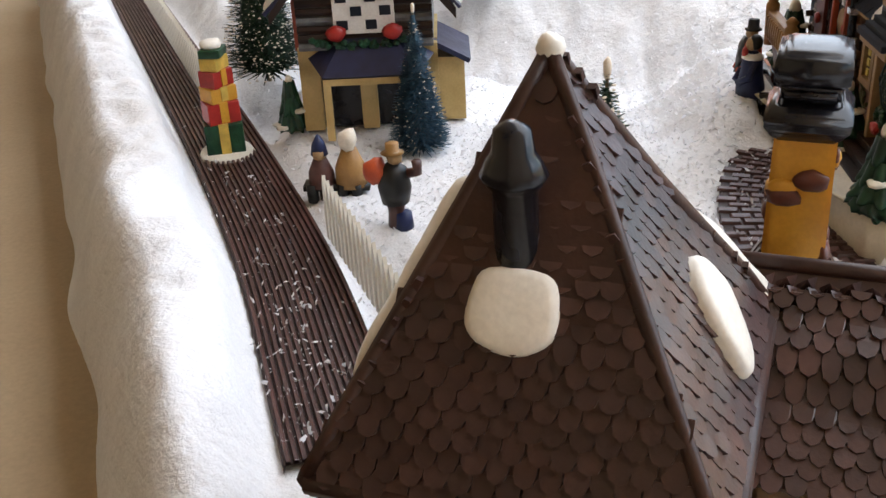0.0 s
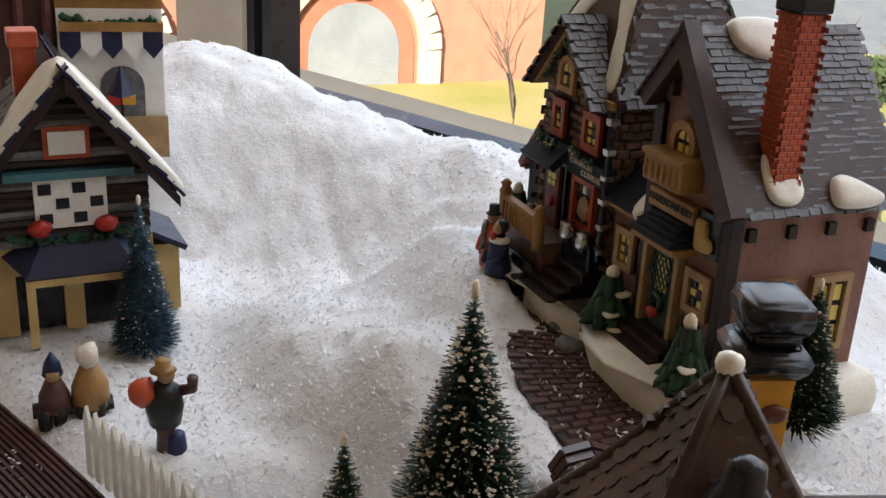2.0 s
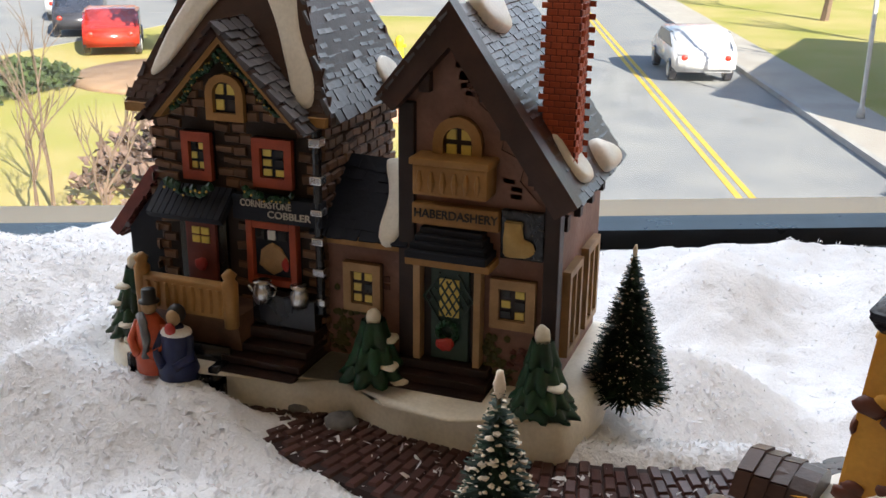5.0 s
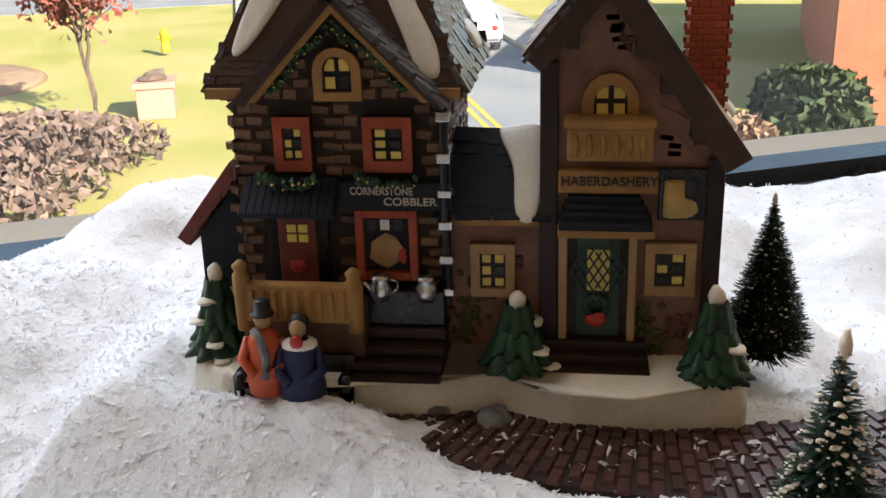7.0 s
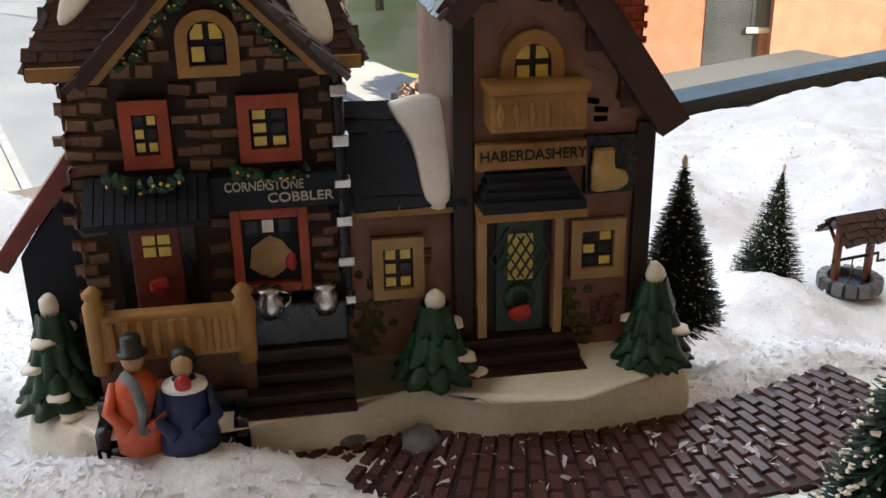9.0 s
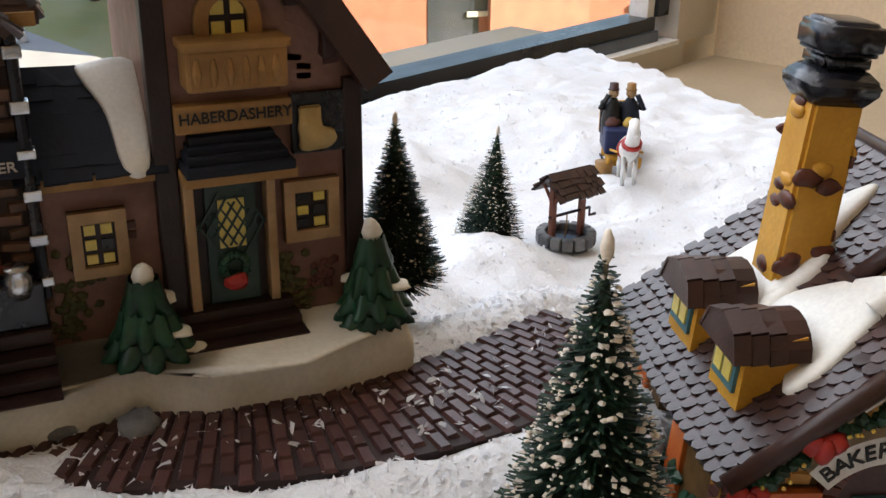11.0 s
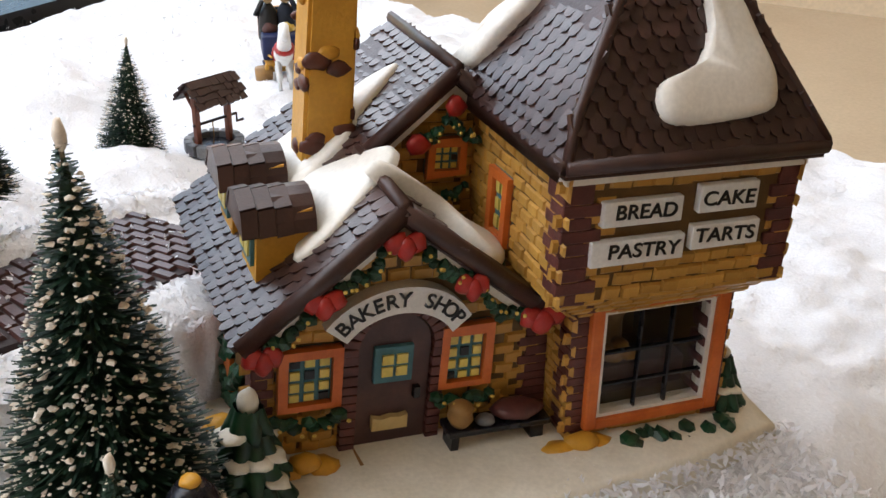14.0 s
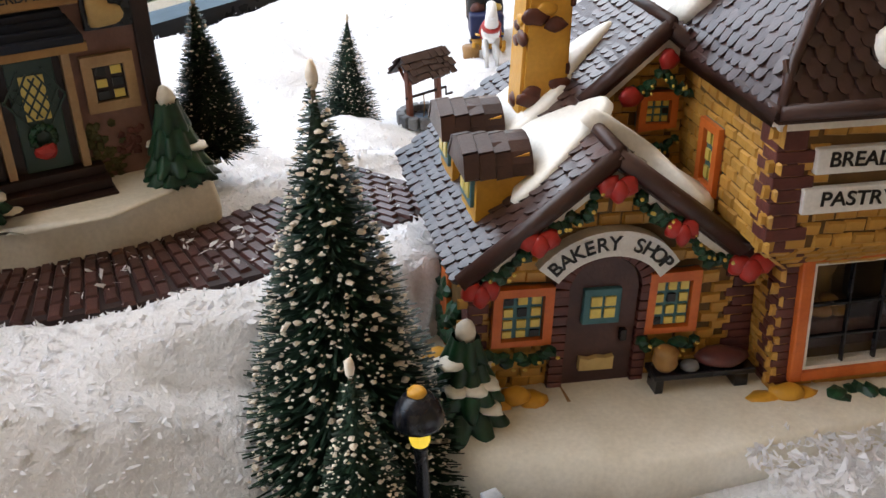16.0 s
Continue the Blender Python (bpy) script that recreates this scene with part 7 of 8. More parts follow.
# ---- blue-roofed house and the inn behind it ----
def blue_house():
    h = thing("blue_roofed_house", Matrix.Translation((-0.066, 0.598, 0.010)) @ Matrix.Rotation(radians(4), 4, "Z"), "ceramic house with yellow ground floor and navy roof", "model house")
    w = B()
    for b in ((-0.042, -0.030), (-0.006, 0.004), (0.030, 0.042)):
        box(w, b[0], b[1], 0, 0.006, 0, 0.046)
    box(w, -0.042, 0.042, 0, 0.006, 0.034, 0.052)
    box(w, -0.042, 0.042, 0.012, 0.070, 0, 0.052)
    part("ground_floor", w, M["pale"], h, "pale yellow ground floor with dark openings")
    part("dark_opening", box(B(), -0.030, 0.030, 0.0062, 0.012, 0, 0.036), M["black"], h)
    up = [(-0.040, 0.052), (0.040, 0.052), (0.040, 0.086), (0.0, 0.136), (-0.040, 0.086)]
    u = part("upper_floor", slab(B(), up, -0.004, 0.070), M["wellstone"], h, "grey log upper floor")
    for k in range(15):
        z = 0.054 + k * 0.0052
        half = 0.040 if z < 0.086 else max(0.004, 0.040 * (0.136 - z) / 0.05)
        part("log", tube(B(), [V(-half, -0.0045, z), V(half, -0.0045, z)], 0.0024, 6), M["darkwood"] if k % 3 else M["wellstone"], u)
    for s in (-1, 1):
        p = [V(0, -0.016, 0.146), V(s * 0.054, -0.016, 0.080), V(s * 0.054, 0.076, 0.080), V(0, 0.076, 0.146)]
        if s < 0:
            p = [p[1], p[0], p[3], p[2]]
        r = part("roof_slope", plate(B(), p, 0.005), M["blueroof"], h, "navy roof slope")
        foot = [p[1], p[2], p[3], p[0]] if s > 0 else [p[3], p[0], p[1], p[2]]
        clad(r, foot, "shingle", slate_piece, 0.009, 0.0095, 0.0010, M["blueroof"], M["blueroof"], 0.94, (), 90, 51, 0.05)
        snow_patch(r, foot, [(0.001, 0.002), (0.016, 0.004), (0.014, 0.040), (0.020, 0.060), (0.036, 0.070), (0.034, 0.083), (0.001, 0.083)] if s > 0 else [(0.078, 0.002), (0.090, 0.004), (0.091, 0.083), (0.060, 0.082), (0.066, 0.060), (0.082, 0.040)], 0.004)
        part("verge_board", plate(B(), [V(0, -0.017, 0.143), V(s * 0.054, -0.017, 0.077), V(s * 0.054, -0.017, 0.071), V(0, -0.017, 0.136)], 0.003), M["darkwood"], h)
    pr = [V(-0.026, -0.022, 0.040), V(0.030, -0.022, 0.040), V(0.016, -0.004, 0.062), V(-0.012, -0.004, 0.062)]
    pch = part("porch_roof", plate(plate(plate(B(), pr, 0.004), [V(0.030, -0.022, 0.040), V(0.040, 0.0, 0.046), V(0.016, -0.004, 0.062)], 0.002), [V(-0.036, 0.0, 0.046), V(-0.026, -0.022, 0.040), V(-0.012, -0.004, 0.062)], 0.002), M["blueroof"], h, "navy hipped porch roof")
    for x in (-0.024, 0.027):
        part("porch_post", box(B(), x - 0.0022, x + 0.0022, -0.020, -0.016, 0, 0.039), M["pale"], h)
    part("porch_beam", box(B(), -0.026, 0.030, -0.0205, -0.0155, 0.0345, 0.0385), M["pale"], h)
    wn_ = part("casement", box(B(), -0.018, 0.018, -0.0085, -0.004, 0.062, 0.088), M["white"], h, "white lattice window")
    for i in range(4):
        for j in range(3):
            if (i + j) % 2 == 0:
                part("pane", box(B(), -0.016 + i * 0.0085, -0.0095 + i * 0.0085, -0.0092, -0.0084, 0.0645 + j * 0.008, 0.0700 + j * 0.008), M["navy"], wn_)
    for x in (-0.0165, 0.0165):
        part("red_bow", blob(B(), (x, -0.012, 0.0635), 0.0058, 1, 0.6, 0.9, 2, 0.3, 2), M["red"], h, "", True)
    garland(h, [(-0.030, -0.010, 0.0585), (0.030, -0.010, 0.0585)], 0.0034, dots=False, seed=21)
    part("lintel", box(B(), -0.032, 0.032, -0.012, -0.004, 0.089, 0.093), M["teal"], h)
    at = part("attic_window", box(B(), -0.009, 0.009, -0.008, -0.004, 0.101, 0.113), M["white"], h)
    part("attic_frame", box(B(), -0.0115, 0.0115, -0.0072, -0.004, 0.0985, 0.1155), M["redframe"], at)
    part("chimney", box(box(B(), -0.020, -0.008, 0.030, 0.044, 0.10, 0.154, None, 0.001), -0.0215, -0.0065, 0.0285, 0.0455, 0.149, 0.158, None, 0.001), M["brick"], h, "red brick chimney")
    part("side_shed", box(B(), 0.042, 0.058, 0.010, 0.050, 0, 0.040), M["pale"], h)
    part("side_shed_roof", plate(B(), [V(0.040, 0.004, 0.052), V(0.062, 0.004, 0.040), V(0.062, 0.056, 0.040), V(0.040, 0.056, 0.052)], 0.003), M["blueroof"], h)
    part("wall_hanging", box(B(), -0.0435, -0.040, 0.004, 0.012, 0.050, 0.080), M["redframe"], h)
    glazed_fir(h, -0.050, 0.004, 0, 0.036, 0.011, 3, 23)
    return h


blue_house()


def inn():
    h = thing("inn", Matrix.Translation((-0.040, 0.800, 0.070)) @ Matrix.Rotation(radians(-4), 4, "Z"), "tall ceramic inn with white front and blue scalloped awning", "model house")
    part("white_wall", box(B(), -0.020, 0.050, 0.0, 0.05, -0.02, 0.085, None, 0.001), M["white"], h, "white rendered wall")
    part("brown_wing", box(B(), -0.085, -0.0202, 0.004, 0.05, -0.02, 0.16, None, 0.001), M["doorbrown"], h, "brown timber wing")
    for k in range(4):
        part("timber_column", turned(B(), [(0.0040, -0.02), (0.0034, 0.14)], 8, Matrix.Translation((-0.080 + k * 0.018, 0.002, 0))), M["quoin"], h)
    part("upper_wall", box(B(), -0.0203, 0.0505, 0.001, 0.05, 0.0851, 0.17), M["tan"], h, "tan upper wall")
    for x in (-0.014, 0.036):
        part("shutter", box(B(), x, x + 0.012, -0.002, 0.001, 0.092, 0.125), M["redframe"], h, "red shutter")
    part("upper_window", box(B(), 0.0, 0.034, -0.001, 0.002, 0.092, 0.125), M["pane"], h)
    for k in range(5):
        part("awning_scallop", slab(B(), [(-0.018 + k * 0.0135, 0.060), (-0.018 + k * 0.0135 + 0.0068, 0.052), (-0.018 + k * 0.0135 + 0.0135, 0.060), (-0.018 + k * 0.0135 + 0.0135, 0.071), (-0.018 + k * 0.0135, 0.071)], -0.008, -0.006), M["blueroof"] if k % 2 == 0 else M["white"], h)
    garland(h, [(-0.016, -0.005, 0.079), (0.048, -0.005, 0.079)], 0.0050, dots=False, seed=24)
    part("planter", box(B(), -0.018, 0.050, -0.010, 0.0, 0.071, 0.077), M["tan"], h)
    part("arched_window", slab(B(), ring_poly(0.006, 0.036, 0.006, 0.046, True), -0.001, 0.002), M["wellstone"], h)
    pa = part("parasol", turned(B(), [(0.0100, 0.028), (0.0060, 0.036), (0.0004, 0.048)], 8, Matrix.Translation((0.020, -0.012, 0))), M["blueroof"], h, "navy pointed parasol")
    part("parasol_frill_red", box(B(), 0.0105, 0.0190, -0.020, -0.006, 0.0225, 0.0285), M["red"], pa)
    part("parasol_frill_yellow", box(B(), 0.0200, 0.0290, -0.020, -0.006, 0.0225, 0.0285), M["ochre"], pa)
    part("parasol_pole", tube(B(), [V(0.020, -0.012, -0.01), V(0.020, -0.012, 0.030)], 0.0012), M["darkwood"], pa)
    part("stone_foot", box(B(), -0.021, 0.051, -0.004, 0.0, -0.02, 0.010), M["cream"], h)
    return h


inn()


# ---- outdoors ----
GZ = -5.0
D = dict(
    lawn=mat("lawn", (0.29, 0.28, 0.06), (0.40, 0.33, 0.12), 0.9, 0.35, 0.6, 14),
    asphalt=mat("asphalt", (0.20, 0.205, 0.21), (0.26, 0.26, 0.25), 0.85, 0.6, 0.4, 30),
    concrete=mat("concrete", (0.40, 0.37, 0.32), (0.34, 0.31, 0.27), 0.85, 0.8, 0.3, 20),
    kerb=mat("kerb_stone", (0.40, 0.39, 0.37), None, 0.85, 2, 0.3, 20),
    paint=mat("road_paint", (0.62, 0.42, 0.05), (0.50, 0.34, 0.05), 0.7, 3, 0.3, 20),
    brick=mat("building_brick", (0.40, 0.15, 0.085), (0.34, 0.125, 0.07), 0.8, 3, 0.4, 30),
    brick2=mat("building_brick_pale", (0.46, 0.20, 0.12), (0.40, 0.16, 0.10), 0.8, 3, 0.4, 30),
    stone=mat("arch_stone", (0.55, 0.47, 0.36), (0.46, 0.39, 0.30), 0.8, 3, 0.3, 20),
    dark=mat("dark_glass", (0.04, 0.045, 0.05), (0.07, 0.07, 0.075), 0.2, 1, 0.0, 10),
    greyglass=mat("grey_window", (0.28, 0.29, 0.29), (0.22, 0.23, 0.24), 0.25, 1, 0.0, 10),
    bark=mat("tree_bark", (0.16, 0.11, 0.075), (0.10, 0.07, 0.05), 0.9, 8, 0.5, 60),
    hedge=mat("hedge_leaves", (0.05, 0.075, 0.025), (0.035, 0.05, 0.02), 0.8, 4, 0.3, 60, vary=0.4, island=True),
    redleaf=mat("russet_leaves", (0.34, 0.10, 0.07), (0.24, 0.07, 0.05), 0.8, 4, 0.3, 60, vary=0.4, island=True),
    firleaf=mat("olive_leaves", (0.20, 0.17, 0.045), (0.13, 0.12, 0.035), 0.8, 4, 0.3, 60, vary=0.4, island=True),
    twig=mat("twiggy_hedge", (0.20, 0.13, 0.10), (0.13, 0.09, 0.07), 0.9, 4, 0.3, 60, vary=0.4, island=True),
    mulch=mat("mulch", (0.34, 0.22, 0.13), (0.24, 0.15, 0.09), 0.9, 2, 0.5, 30),
    carred=mat("car_red", (0.45, 0.035, 0.02), None, 0.25, 3, 0.0, 10, coat=0.8),
    carwhite=mat("car_white", (0.75, 0.75, 0.76), None, 0.25, 3, 0.0, 10, coat=0.8),
    cardark=mat("car_dark", (0.05, 0.05, 0.06), None, 0.25, 3, 0.0, 10, coat=0.8),
    hyd=mat("hydrant_yellow", (0.65, 0.48, 0.03), None, 0.5, 5, 0.1, 30),
    terra=mat("terracotta", (0.48, 0.26, 0.18), (0.40, 0.21, 0.15), 0.8, 5, 0.3, 30),
    pole=mat("pale_pole", (0.50, 0.49, 0.45), None, 0.5, 5, 0.1, 30),
)
tagged(part("ground", box(B(), -60, 900, -500, 500, GZ - 0.3, GZ), D["lawn"], None, "dry yellow-green winter lawn"), category="ground", kind="structure")
RM = Matrix.Translation((17.4, 1.0, GZ)) @ Matrix.Rotation(radians(18.5), 4, "Z")     # road frame: x along the street, on its centre line
tagged(part("road", box(B(), -40, 200, -3.2, 3.6, 0, 0.02, RM), D["asphalt"], None, "grey asphalt street"), category="road", kind="structure")
tagged(part("pavement", box(box(B(), -40, 200, -5.0, -3.35, 0, 0.14, RM), -40, 200, 3.75, 5.3, 0, 0.14, RM), D["concrete"], None, "pale concrete pavements"), category="pavement", kind="structure")
tagged(part("kerb", box(box(B(), -40, 200, -3.349, -3.2, 0, 0.16, RM), -40, 200, 3.6, 3.749, 0, 0.16, RM), D["kerb"], None, "concrete kerbs"), category="kerb", kind="structure")
tagged(part("centre_line", box(box(B(), -40, 200, -0.19, -0.06, 0.02, 0.026, RM), -40, 200, 0.06, 0.19, 0.02, 0.026, RM), D["paint"], None, "double yellow centre line"), category="road marking", kind="structure")
tagged(part("side_street", box(B(), 30, 38, 5.31, 90, 0, 0.018, RM), D["asphalt"], None, "grey side street"), category="road", kind="structure")
tagged(part("parking_lot", box(B(), 26, 60, 26, 60, GZ, GZ + 0.015), D["asphalt"], None, "grey parking lot"), category="road", kind="structure")


def tree(at, h, spread, label, leaf=None, leaves=0, seed=0, trunk=0.10):
    t = thing("tree", Matrix.Translation(at), label, "tree", "street trees")
    rng = random.Random(seed)
    bm = B()
    tips = []

    def limb(p, d, length, r, depth):
        q = p + d * length
        mid = p.lerp(q, 0.5) + V(rng.uniform(-1, 1), rng.uniform(-1, 1), 0) * length * 0.06
        tube(bm, [p, mid, q], r, 5, r * 0.6)
        tips.append(q)
        if depth:
            for _ in range(3 if depth > 1 else 4):
                e = (d + V(rng.uniform(-1, 1), rng.uniform(-1, 1), rng.uniform(0.0, 0.7)) * spread).normalized()
                limb(p.lerp(q, rng.uniform(0.6, 1.0)), e, length * rng.uniform(0.55, 0.8), r * 0.55, depth - 1)

    limb(V(0, 0, 0), V(rng.uniform(-0.05, 0.05), rng.uniform(-0.05, 0.05), 1).normalized(), h * 0.36, trunk, 3)
    part("trunk", bm, D["bark"], t, "bare branching trunk and limbs")
    if leaf:
        vs, fs = [], []
        for k in range(leaves):
            c = tips[rng.randrange(len(tips) // 4, len(tips))] + V(rng.gauss(0, 1), rng.gauss(0, 1), rng.gauss(0, 0.7)) * h * 0.05
            m = Euler((rng.uniform(0, 6), rng.uniform(0, 6), 0)).to_matrix()
            s = h * 0.016
            n = len(vs)
            vs += [c + m @ V(-s, -s, 0), c + m @ V(s, -s, 0), c + m @ V(0, s * 1.4, 0)]
            fs.append((n, n + 1, n + 2))
        me = bpy.data.meshes.new("crown")
        me.from_pydata(vs, [], fs)
        me.materials.append(leaf)
        c = new("crown", me)
        c.parent = t
        tagged(c, kind="stuff")
    return t


tree((21.3, 11.2, GZ), 4.2, 0.75, "small russet-leaved street tree on the lawn", D["redleaf"], 900, 1, 0.09)
tree((26.4, 18.3, GZ), 6.5, 0.7, "olive-green young tree in a mulch bed", D["firleaf"], 2600, 2, 0.12)
tree((33.3, -2.9, GZ), 6.5, 0.8, "bare street tree on the lawn", None, 0, 3, 0.15)
tree((49.5, 0.9, GZ), 8.0, 0.8, "bare street tree on the far lawn", None, 0, 4, 0.2)
tree((40.0, -4.5, GZ), 7.5, 0.8, "bare street tree on the lawn", None, 0, 5, 0.2)
for k, (x, y) in enumerate(((8.6, 13.5), (9.6, 12.2), (10.8, 12.8), (9.2, 15.4), (12.0, 11.4), (11.4, 9.8), (13.0, 9.2), (12.2, 13.6), (10.2, 10.6), (14.0, 10.4), (7.8, 16.2), (13.4, 12.4))):
    tree((x, y, GZ), 3.4 + 0.25 * (k % 4), 0.55, "bare twiggy shrub below the window", None, 0, 10 + k, 0.045)
tagged(part("mulch_bed", turned(B(), [(3.2, 0), (3.0, 0.12), (1.0, 0.22)], 24, Matrix.Translation((26.0, 18.4, GZ))), D["mulch"], None, "tan mulch bed under the young tree", True), category="mulch bed")


def hedge(x, y, sx, sy, h, label, leaf, n, seed):
    rng = random.Random(seed)
    vs, fs = [], []
    for _ in range(n):
        a, b, c = rng.uniform(-1, 1), rng.uniform(-1, 1), rng.random() ** 0.6
        k = math.sqrt(max(0.05, 1 - 0.6 * a * a - 0.3 * b * b))
        p = V(x + a * sx, y + b * sy, GZ + c * h * k)
        m = Euler((rng.uniform(0, 6), rng.uniform(0, 6), 0)).to_matrix()
        s, i = 0.09, len(vs)
        vs += [p + m @ V(-s, -s, 0), p + m @ V(s, -s, 0), p + m @ V(0, s * 1.4, 0)]
        fs.append((i, i + 1, i + 2))
    me = bpy.data.meshes.new("shrub_leaves")
    me.from_pydata(vs, [], fs)
    me.materials.append(leaf)
    return tagged(new("hedge", me), label, "hedge", kind="stuff")


hedge(16.5, 10.6, 2.6, 2.0, 1.3, "russet-grey bare hedge near the pavement", D["twig"], 2600, 1)
hedge(20.5, -3.9, 1.6, 0.9, 1.5, "dark green clipped bush by the brick building", D["hedge"], 2400, 2)
hedge(19.0, -2.4, 1.3, 0.6, 0.8, "low brown shrub by the pavement", D["mulch"], 900, 3)
hedge(20.5, 21.0, 3.0, 1.2, 1.0, "low clipped hedge on the lawn", D["hedge"], 2200, 4)

# brick building across the street, with its openings
bb = thing("brick_building", Matrix.Translation((22.0, -4.6, GZ)) @ Matrix.Rotation(radians(-8), 4, "Z"), "plain orange brick building across the street", "building")
part("street_wall", box(B(), 0.0, 0.5, -28, 0, 0, 5.2), D["brick"], bb, "orange brick wall")
part("side_wall", box(B(), 0.5, 14, -0.5, 0, 0, 5.2), D["brick2"], bb)
part("roof", box(B(), -0.1, 14, -28, 0.1, 5.2, 5.5), D["stone"], bb)
for k in range(6):
    wd = part("window", box(B(), -0.03, 0.02, -2.2 - k * 4.0, -1.2 - k * 4.0, 1.2, 2.6), D["dark"], bb)
    part("window_sill", box(B(), -0.08, 0.02, -2.3 - k * 4.0, -1.1 - k * 4.0, 1.08, 1.2), D["stone"], wd)
part("door_recess", box(B(), -0.02, 0.02, -5.4, -4.2, 0, 2.4), D["dark"], bb)
part("canopy_wall", box(B(), -0.25, -0.02, -8.0, -5.6, 0, 5.2), D["brick2"], bb)

# brick building with the arched window
ab = thing("arched_building", Matrix.Translation((8.0, 24.4, GZ)), "brick building with a stone-arched window", "building")
wall = B()
box(wall, -30, 4.5, 0, 0.6, 0, 9)
part("brick_wall", wall, D["brick2"], ab, "sunlit pink brick wall")
part("return_wall", box(B(), 3.9, 4.5, 0.6, 16, 0, 9), D["brick"], ab)
part("roof", box(B(), -30, 4.6, -0.1, 16, 9, 9.3), D["stone"], ab)
for cx in (-0.6, -7.1):
    aw = part("arched_window", slab(B(), ring_poly(cx - 1.15, cx + 1.15, -0.2, 2.0, True, 16), -0.06, 0.05), D["greyglass"], ab)
    for k in range(15):
        a = math.pi * (k + 0.5) / 15
        m = Matrix.Translation((cx + 1.95 * math.cos(a), 0, 0.85 + 1.95 * math.sin(a))) @ Matrix.Rotation(-a, 4, "Y")
        part("voussoir", box(B(), -0.28, 0.28, -0.22, 0.1, -0.195, 0.195, None, 0.02), D["stone"], aw).matrix_local = m
    part("keystone", slab(B(), [(cx - 0.18, 2.2), (cx + 0.18, 2.2), (cx + 0.3, 3.3), (cx - 0.3, 3.3)], -0.3, 0.1), D["stone"], aw)
    for s in (-1, 1):
        part("jamb_stone", box(B(), cx + s * 1.95 - 0.28, cx + s * 1.95 + 0.28, -0.2, 0.1, 0, 0.84, None, 0.02), D["stone"], aw)
    part("inner_arch", slab(B(), ring_poly(cx - 1.55, cx + 1.55, -0.2, 2.4, True, 16), -0.04, 0.03), D["brick"], aw)

# far buildings and lot edge
for x, y, w, hh, a, lab in ((70, 52, 40, 8, 10, "low brick building beyond the parking lot"), (110, 20, 50, 9, -6, "low building at the end of the street")):
    fb = thing("far_building", Matrix.Translation((x, y, GZ)) @ Matrix.Rotation(radians(a), 4, "Z"), lab, "building")
    part("wall", box(B(), 0, 12, -w / 2, w / 2, 0, hh), D["brick2"], fb)
    part("roof", box(B(), -0.3, 12.3, -w / 2 - 0.3, w / 2 + 0.3, hh, hh + 0.4), D["stone"], fb)
    for k in range(8):
        part("window", box(B(), -0.04, 0.02, -w / 2 + 2 + k * w / 8.4, -w / 2 + 4.2 + k * w / 8.4, 1.4, 3.4), D["dark"], fb)


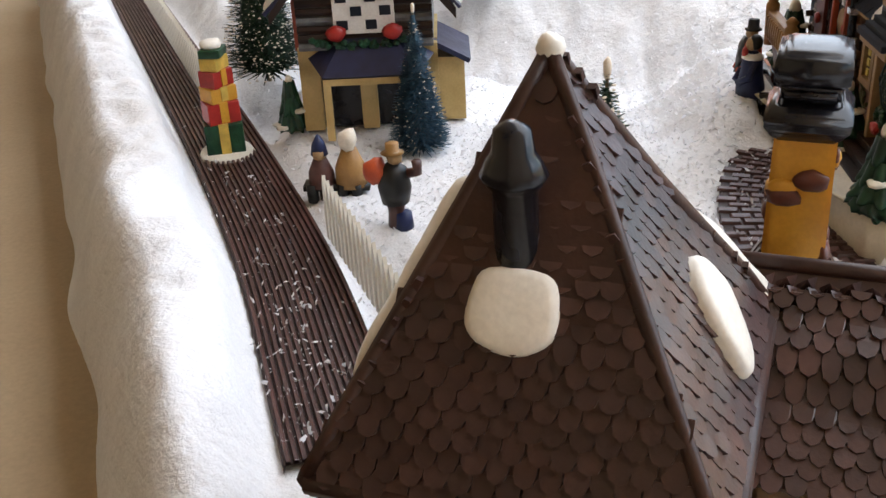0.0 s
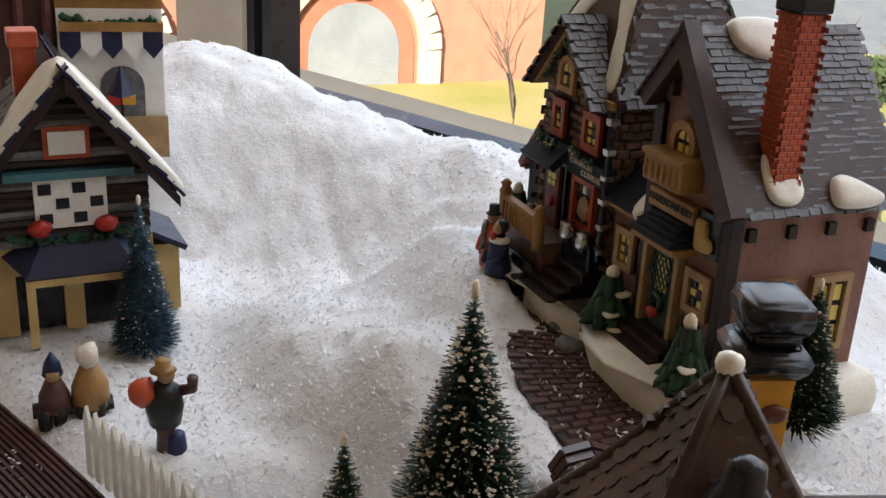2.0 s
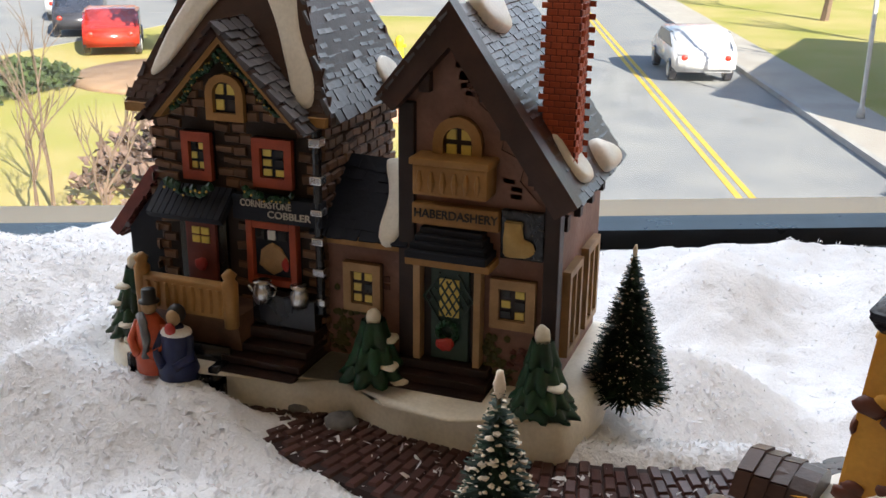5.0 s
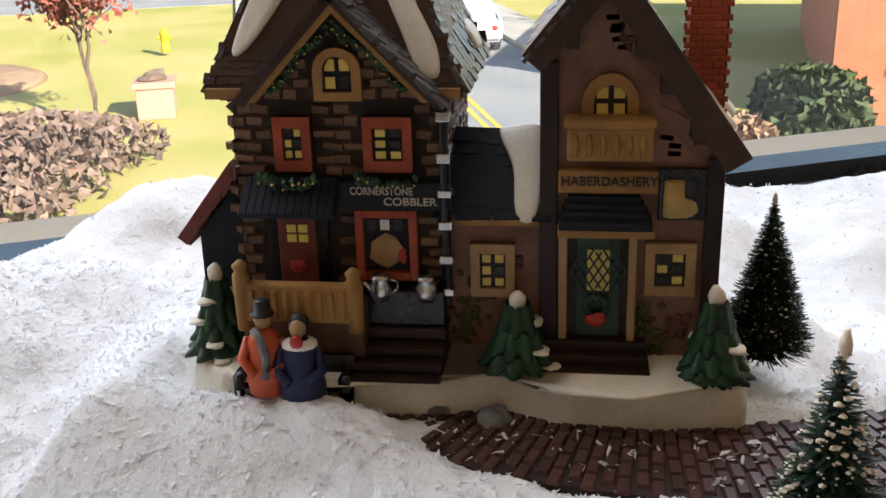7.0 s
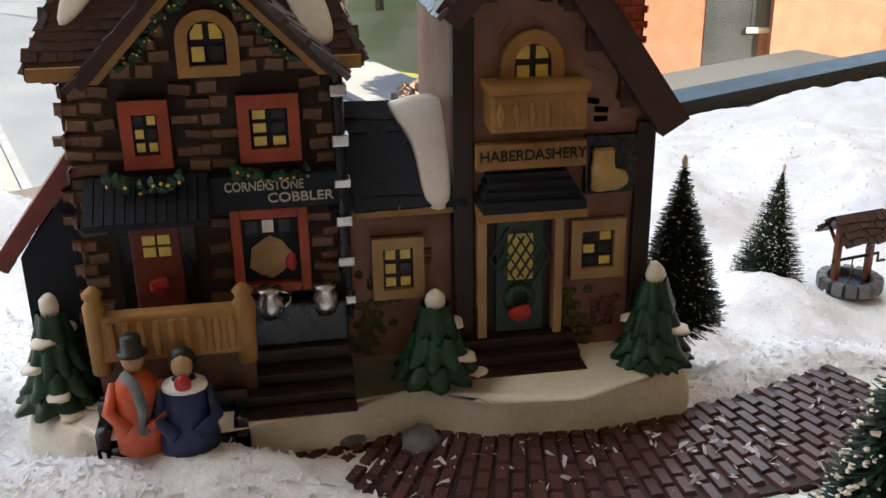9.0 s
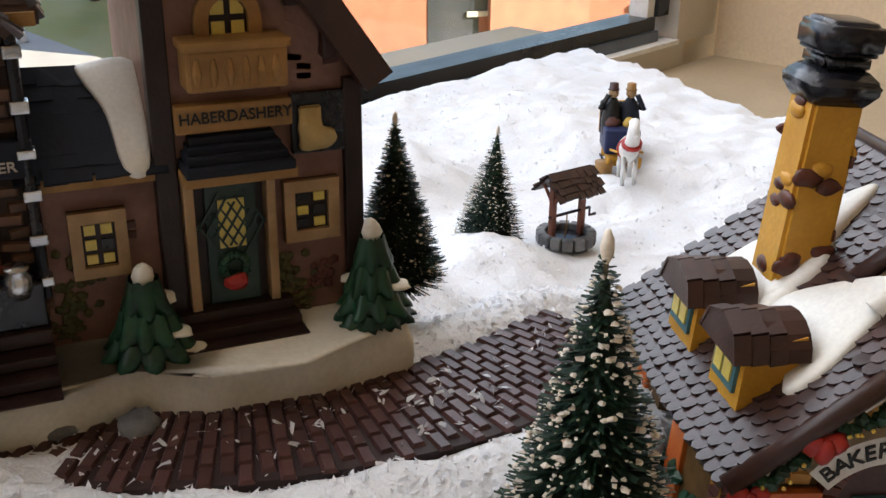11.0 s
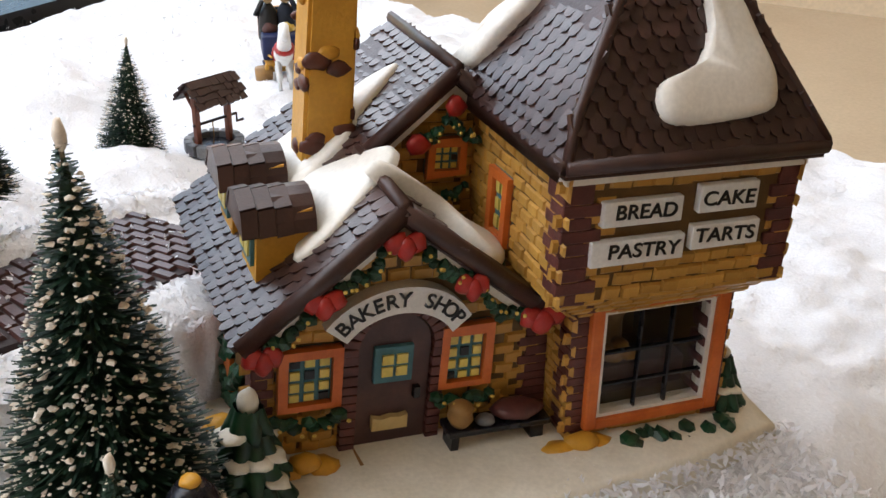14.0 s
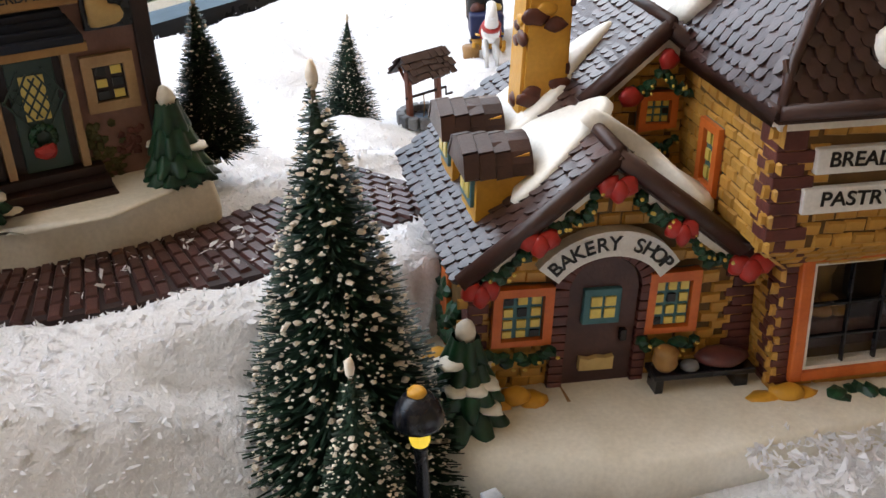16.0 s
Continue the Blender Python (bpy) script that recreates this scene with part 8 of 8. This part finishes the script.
def car(at, turn, paint, label):
    c = thing("car", Matrix.Translation(at) @ Matrix.Rotation(radians(turn), 4, "Z"), label, "car", "parked cars")
    side = [(-2.2, 0.35), (2.2, 0.35), (2.25, 0.75), (1.3, 0.95), (0.6, 1.42), (-1.1, 1.45), (-1.9, 0.98), (-2.25, 0.9)]
    bm = slab(B(), side, -0.88, 0.88)
    bmesh.ops.bevel(bm, geom=list(bm.edges), offset=0.09, segments=2, affect="EDGES")
    part("body", bm, paint, c, "", True)
    part("side_glass", slab(B(), [(-1.55, 0.98), (1.05, 0.98), (0.5, 1.36), (-1.0, 1.38)], -0.895, 0.895), D["dark"], c)
    part("windscreen", plate(B(), [V(1.27, -0.72, 0.99), V(1.27, 0.72, 0.99), V(0.68, 0.66, 1.41), V(0.68, -0.66, 1.41)], 0.03), D["dark"], c)
    for x in (-1.4, 1.4):
        for y in (-0.82, 0.82):
            w = part("wheel", turned(B(), [(0.30, -0.11), (0.33, -0.08), (0.33, 0.08), (0.30, 0.11)], 16, Matrix.Translation((x, y, 0.33)) @ Matrix.Rotation(radians(90), 4, "X")), D["cardark"], c, "dark tyre")
            part("rim", turned(B(), [(0.19, -0.125), (0.19, 0.125)], 12, Matrix.Translation((x, y, 0.33)) @ Matrix.Rotation(radians(90), 4, "X")), D["pole"], w)
    for y in (-0.62, 0.62):
        part("headlight", blob(B(), (2.2, y, 0.68), 0.13, 0.5, 1, 0.7), D["carwhite"], c)
        part("tail_light", blob(B(), (-2.22, y, 0.78), 0.11, 0.4, 1, 0.8), D["carred"], c)
    return c


car((29.8, 23.6, GZ), 35, D["carred"], "red hatchback parked beyond the lawn")
car((33.0, 27.5, GZ), 35, D["cardark"], "dark parked car in the lot")
car((37.0, 31.0, GZ), 30, D["carwhite"], "white parked car in the lot")
car((44.0, 29.0, GZ), 30, D["carwhite"], "white parked car in the lot")
car((48.0, 36.0, GZ), 30, D["cardark"], "dark parked car in the lot")
cw = RM @ V(15.5, -1.6, 0.02)
car((cw.x, cw.y, cw.z), 18.5, D["carwhite"], "white saloon car standing in the street")

hy = thing("fire_hydrant", Matrix.Translation((30.9, 13.4, GZ + 0.14)), "yellow fire hydrant on the pavement", "hydrant")
part("barrel", turned(B(), [(0.16, 0), (0.14, 0.08), (0.12, 0.5), (0.15, 0.54), (0.12, 0.66), (0.03, 0.74)], 12), D["hyd"], hy, "", True)
part("nozzle", tube(B(), [V(0, -0.22, 0.42), V(0, 0.22, 0.42)], 0.06, 8), D["hyd"], hy)
pl = thing("planter", Matrix.Translation((22.6, 10.3, GZ)) @ Matrix.Rotation(radians(18), 4, "Z"), "square terracotta planter on the lawn", "planter")
part("tub", box(box(B(), -0.42, 0.42, -0.42, 0.42, 0, 0.8, None, 0.03), -0.48, 0.48, -0.48, 0.48, 0.72, 0.86, None, 0.02), D["terra"], pl)
part("dry_plants", blob(B(), (0, 0, 0.9), 0.34, 1, 1, 0.5, 2, 0.6, 3), D["bark"], pl)
sp = thing("street_pole", Matrix.Translation((26.7, -0.5, GZ + 0.14)), "pale metal street pole on the pavement", "street pole")
part("shaft", turned(B(), [(0.11, 0), (0.10, 0.2), (0.06, 0.25), (0.05, 7.0)], 10), D["pole"], sp, "", True)
sp2 = thing("street_pole", Matrix.Translation((19.5, 29.0, GZ)) @ Matrix.Rotation(radians(4), 4, "Y"), "white slanted pole on the lawn", "street pole")
part("shaft", turned(B(), [(0.09, 0), (0.07, 6.0)], 10), D["carwhite"], sp2, "", True)
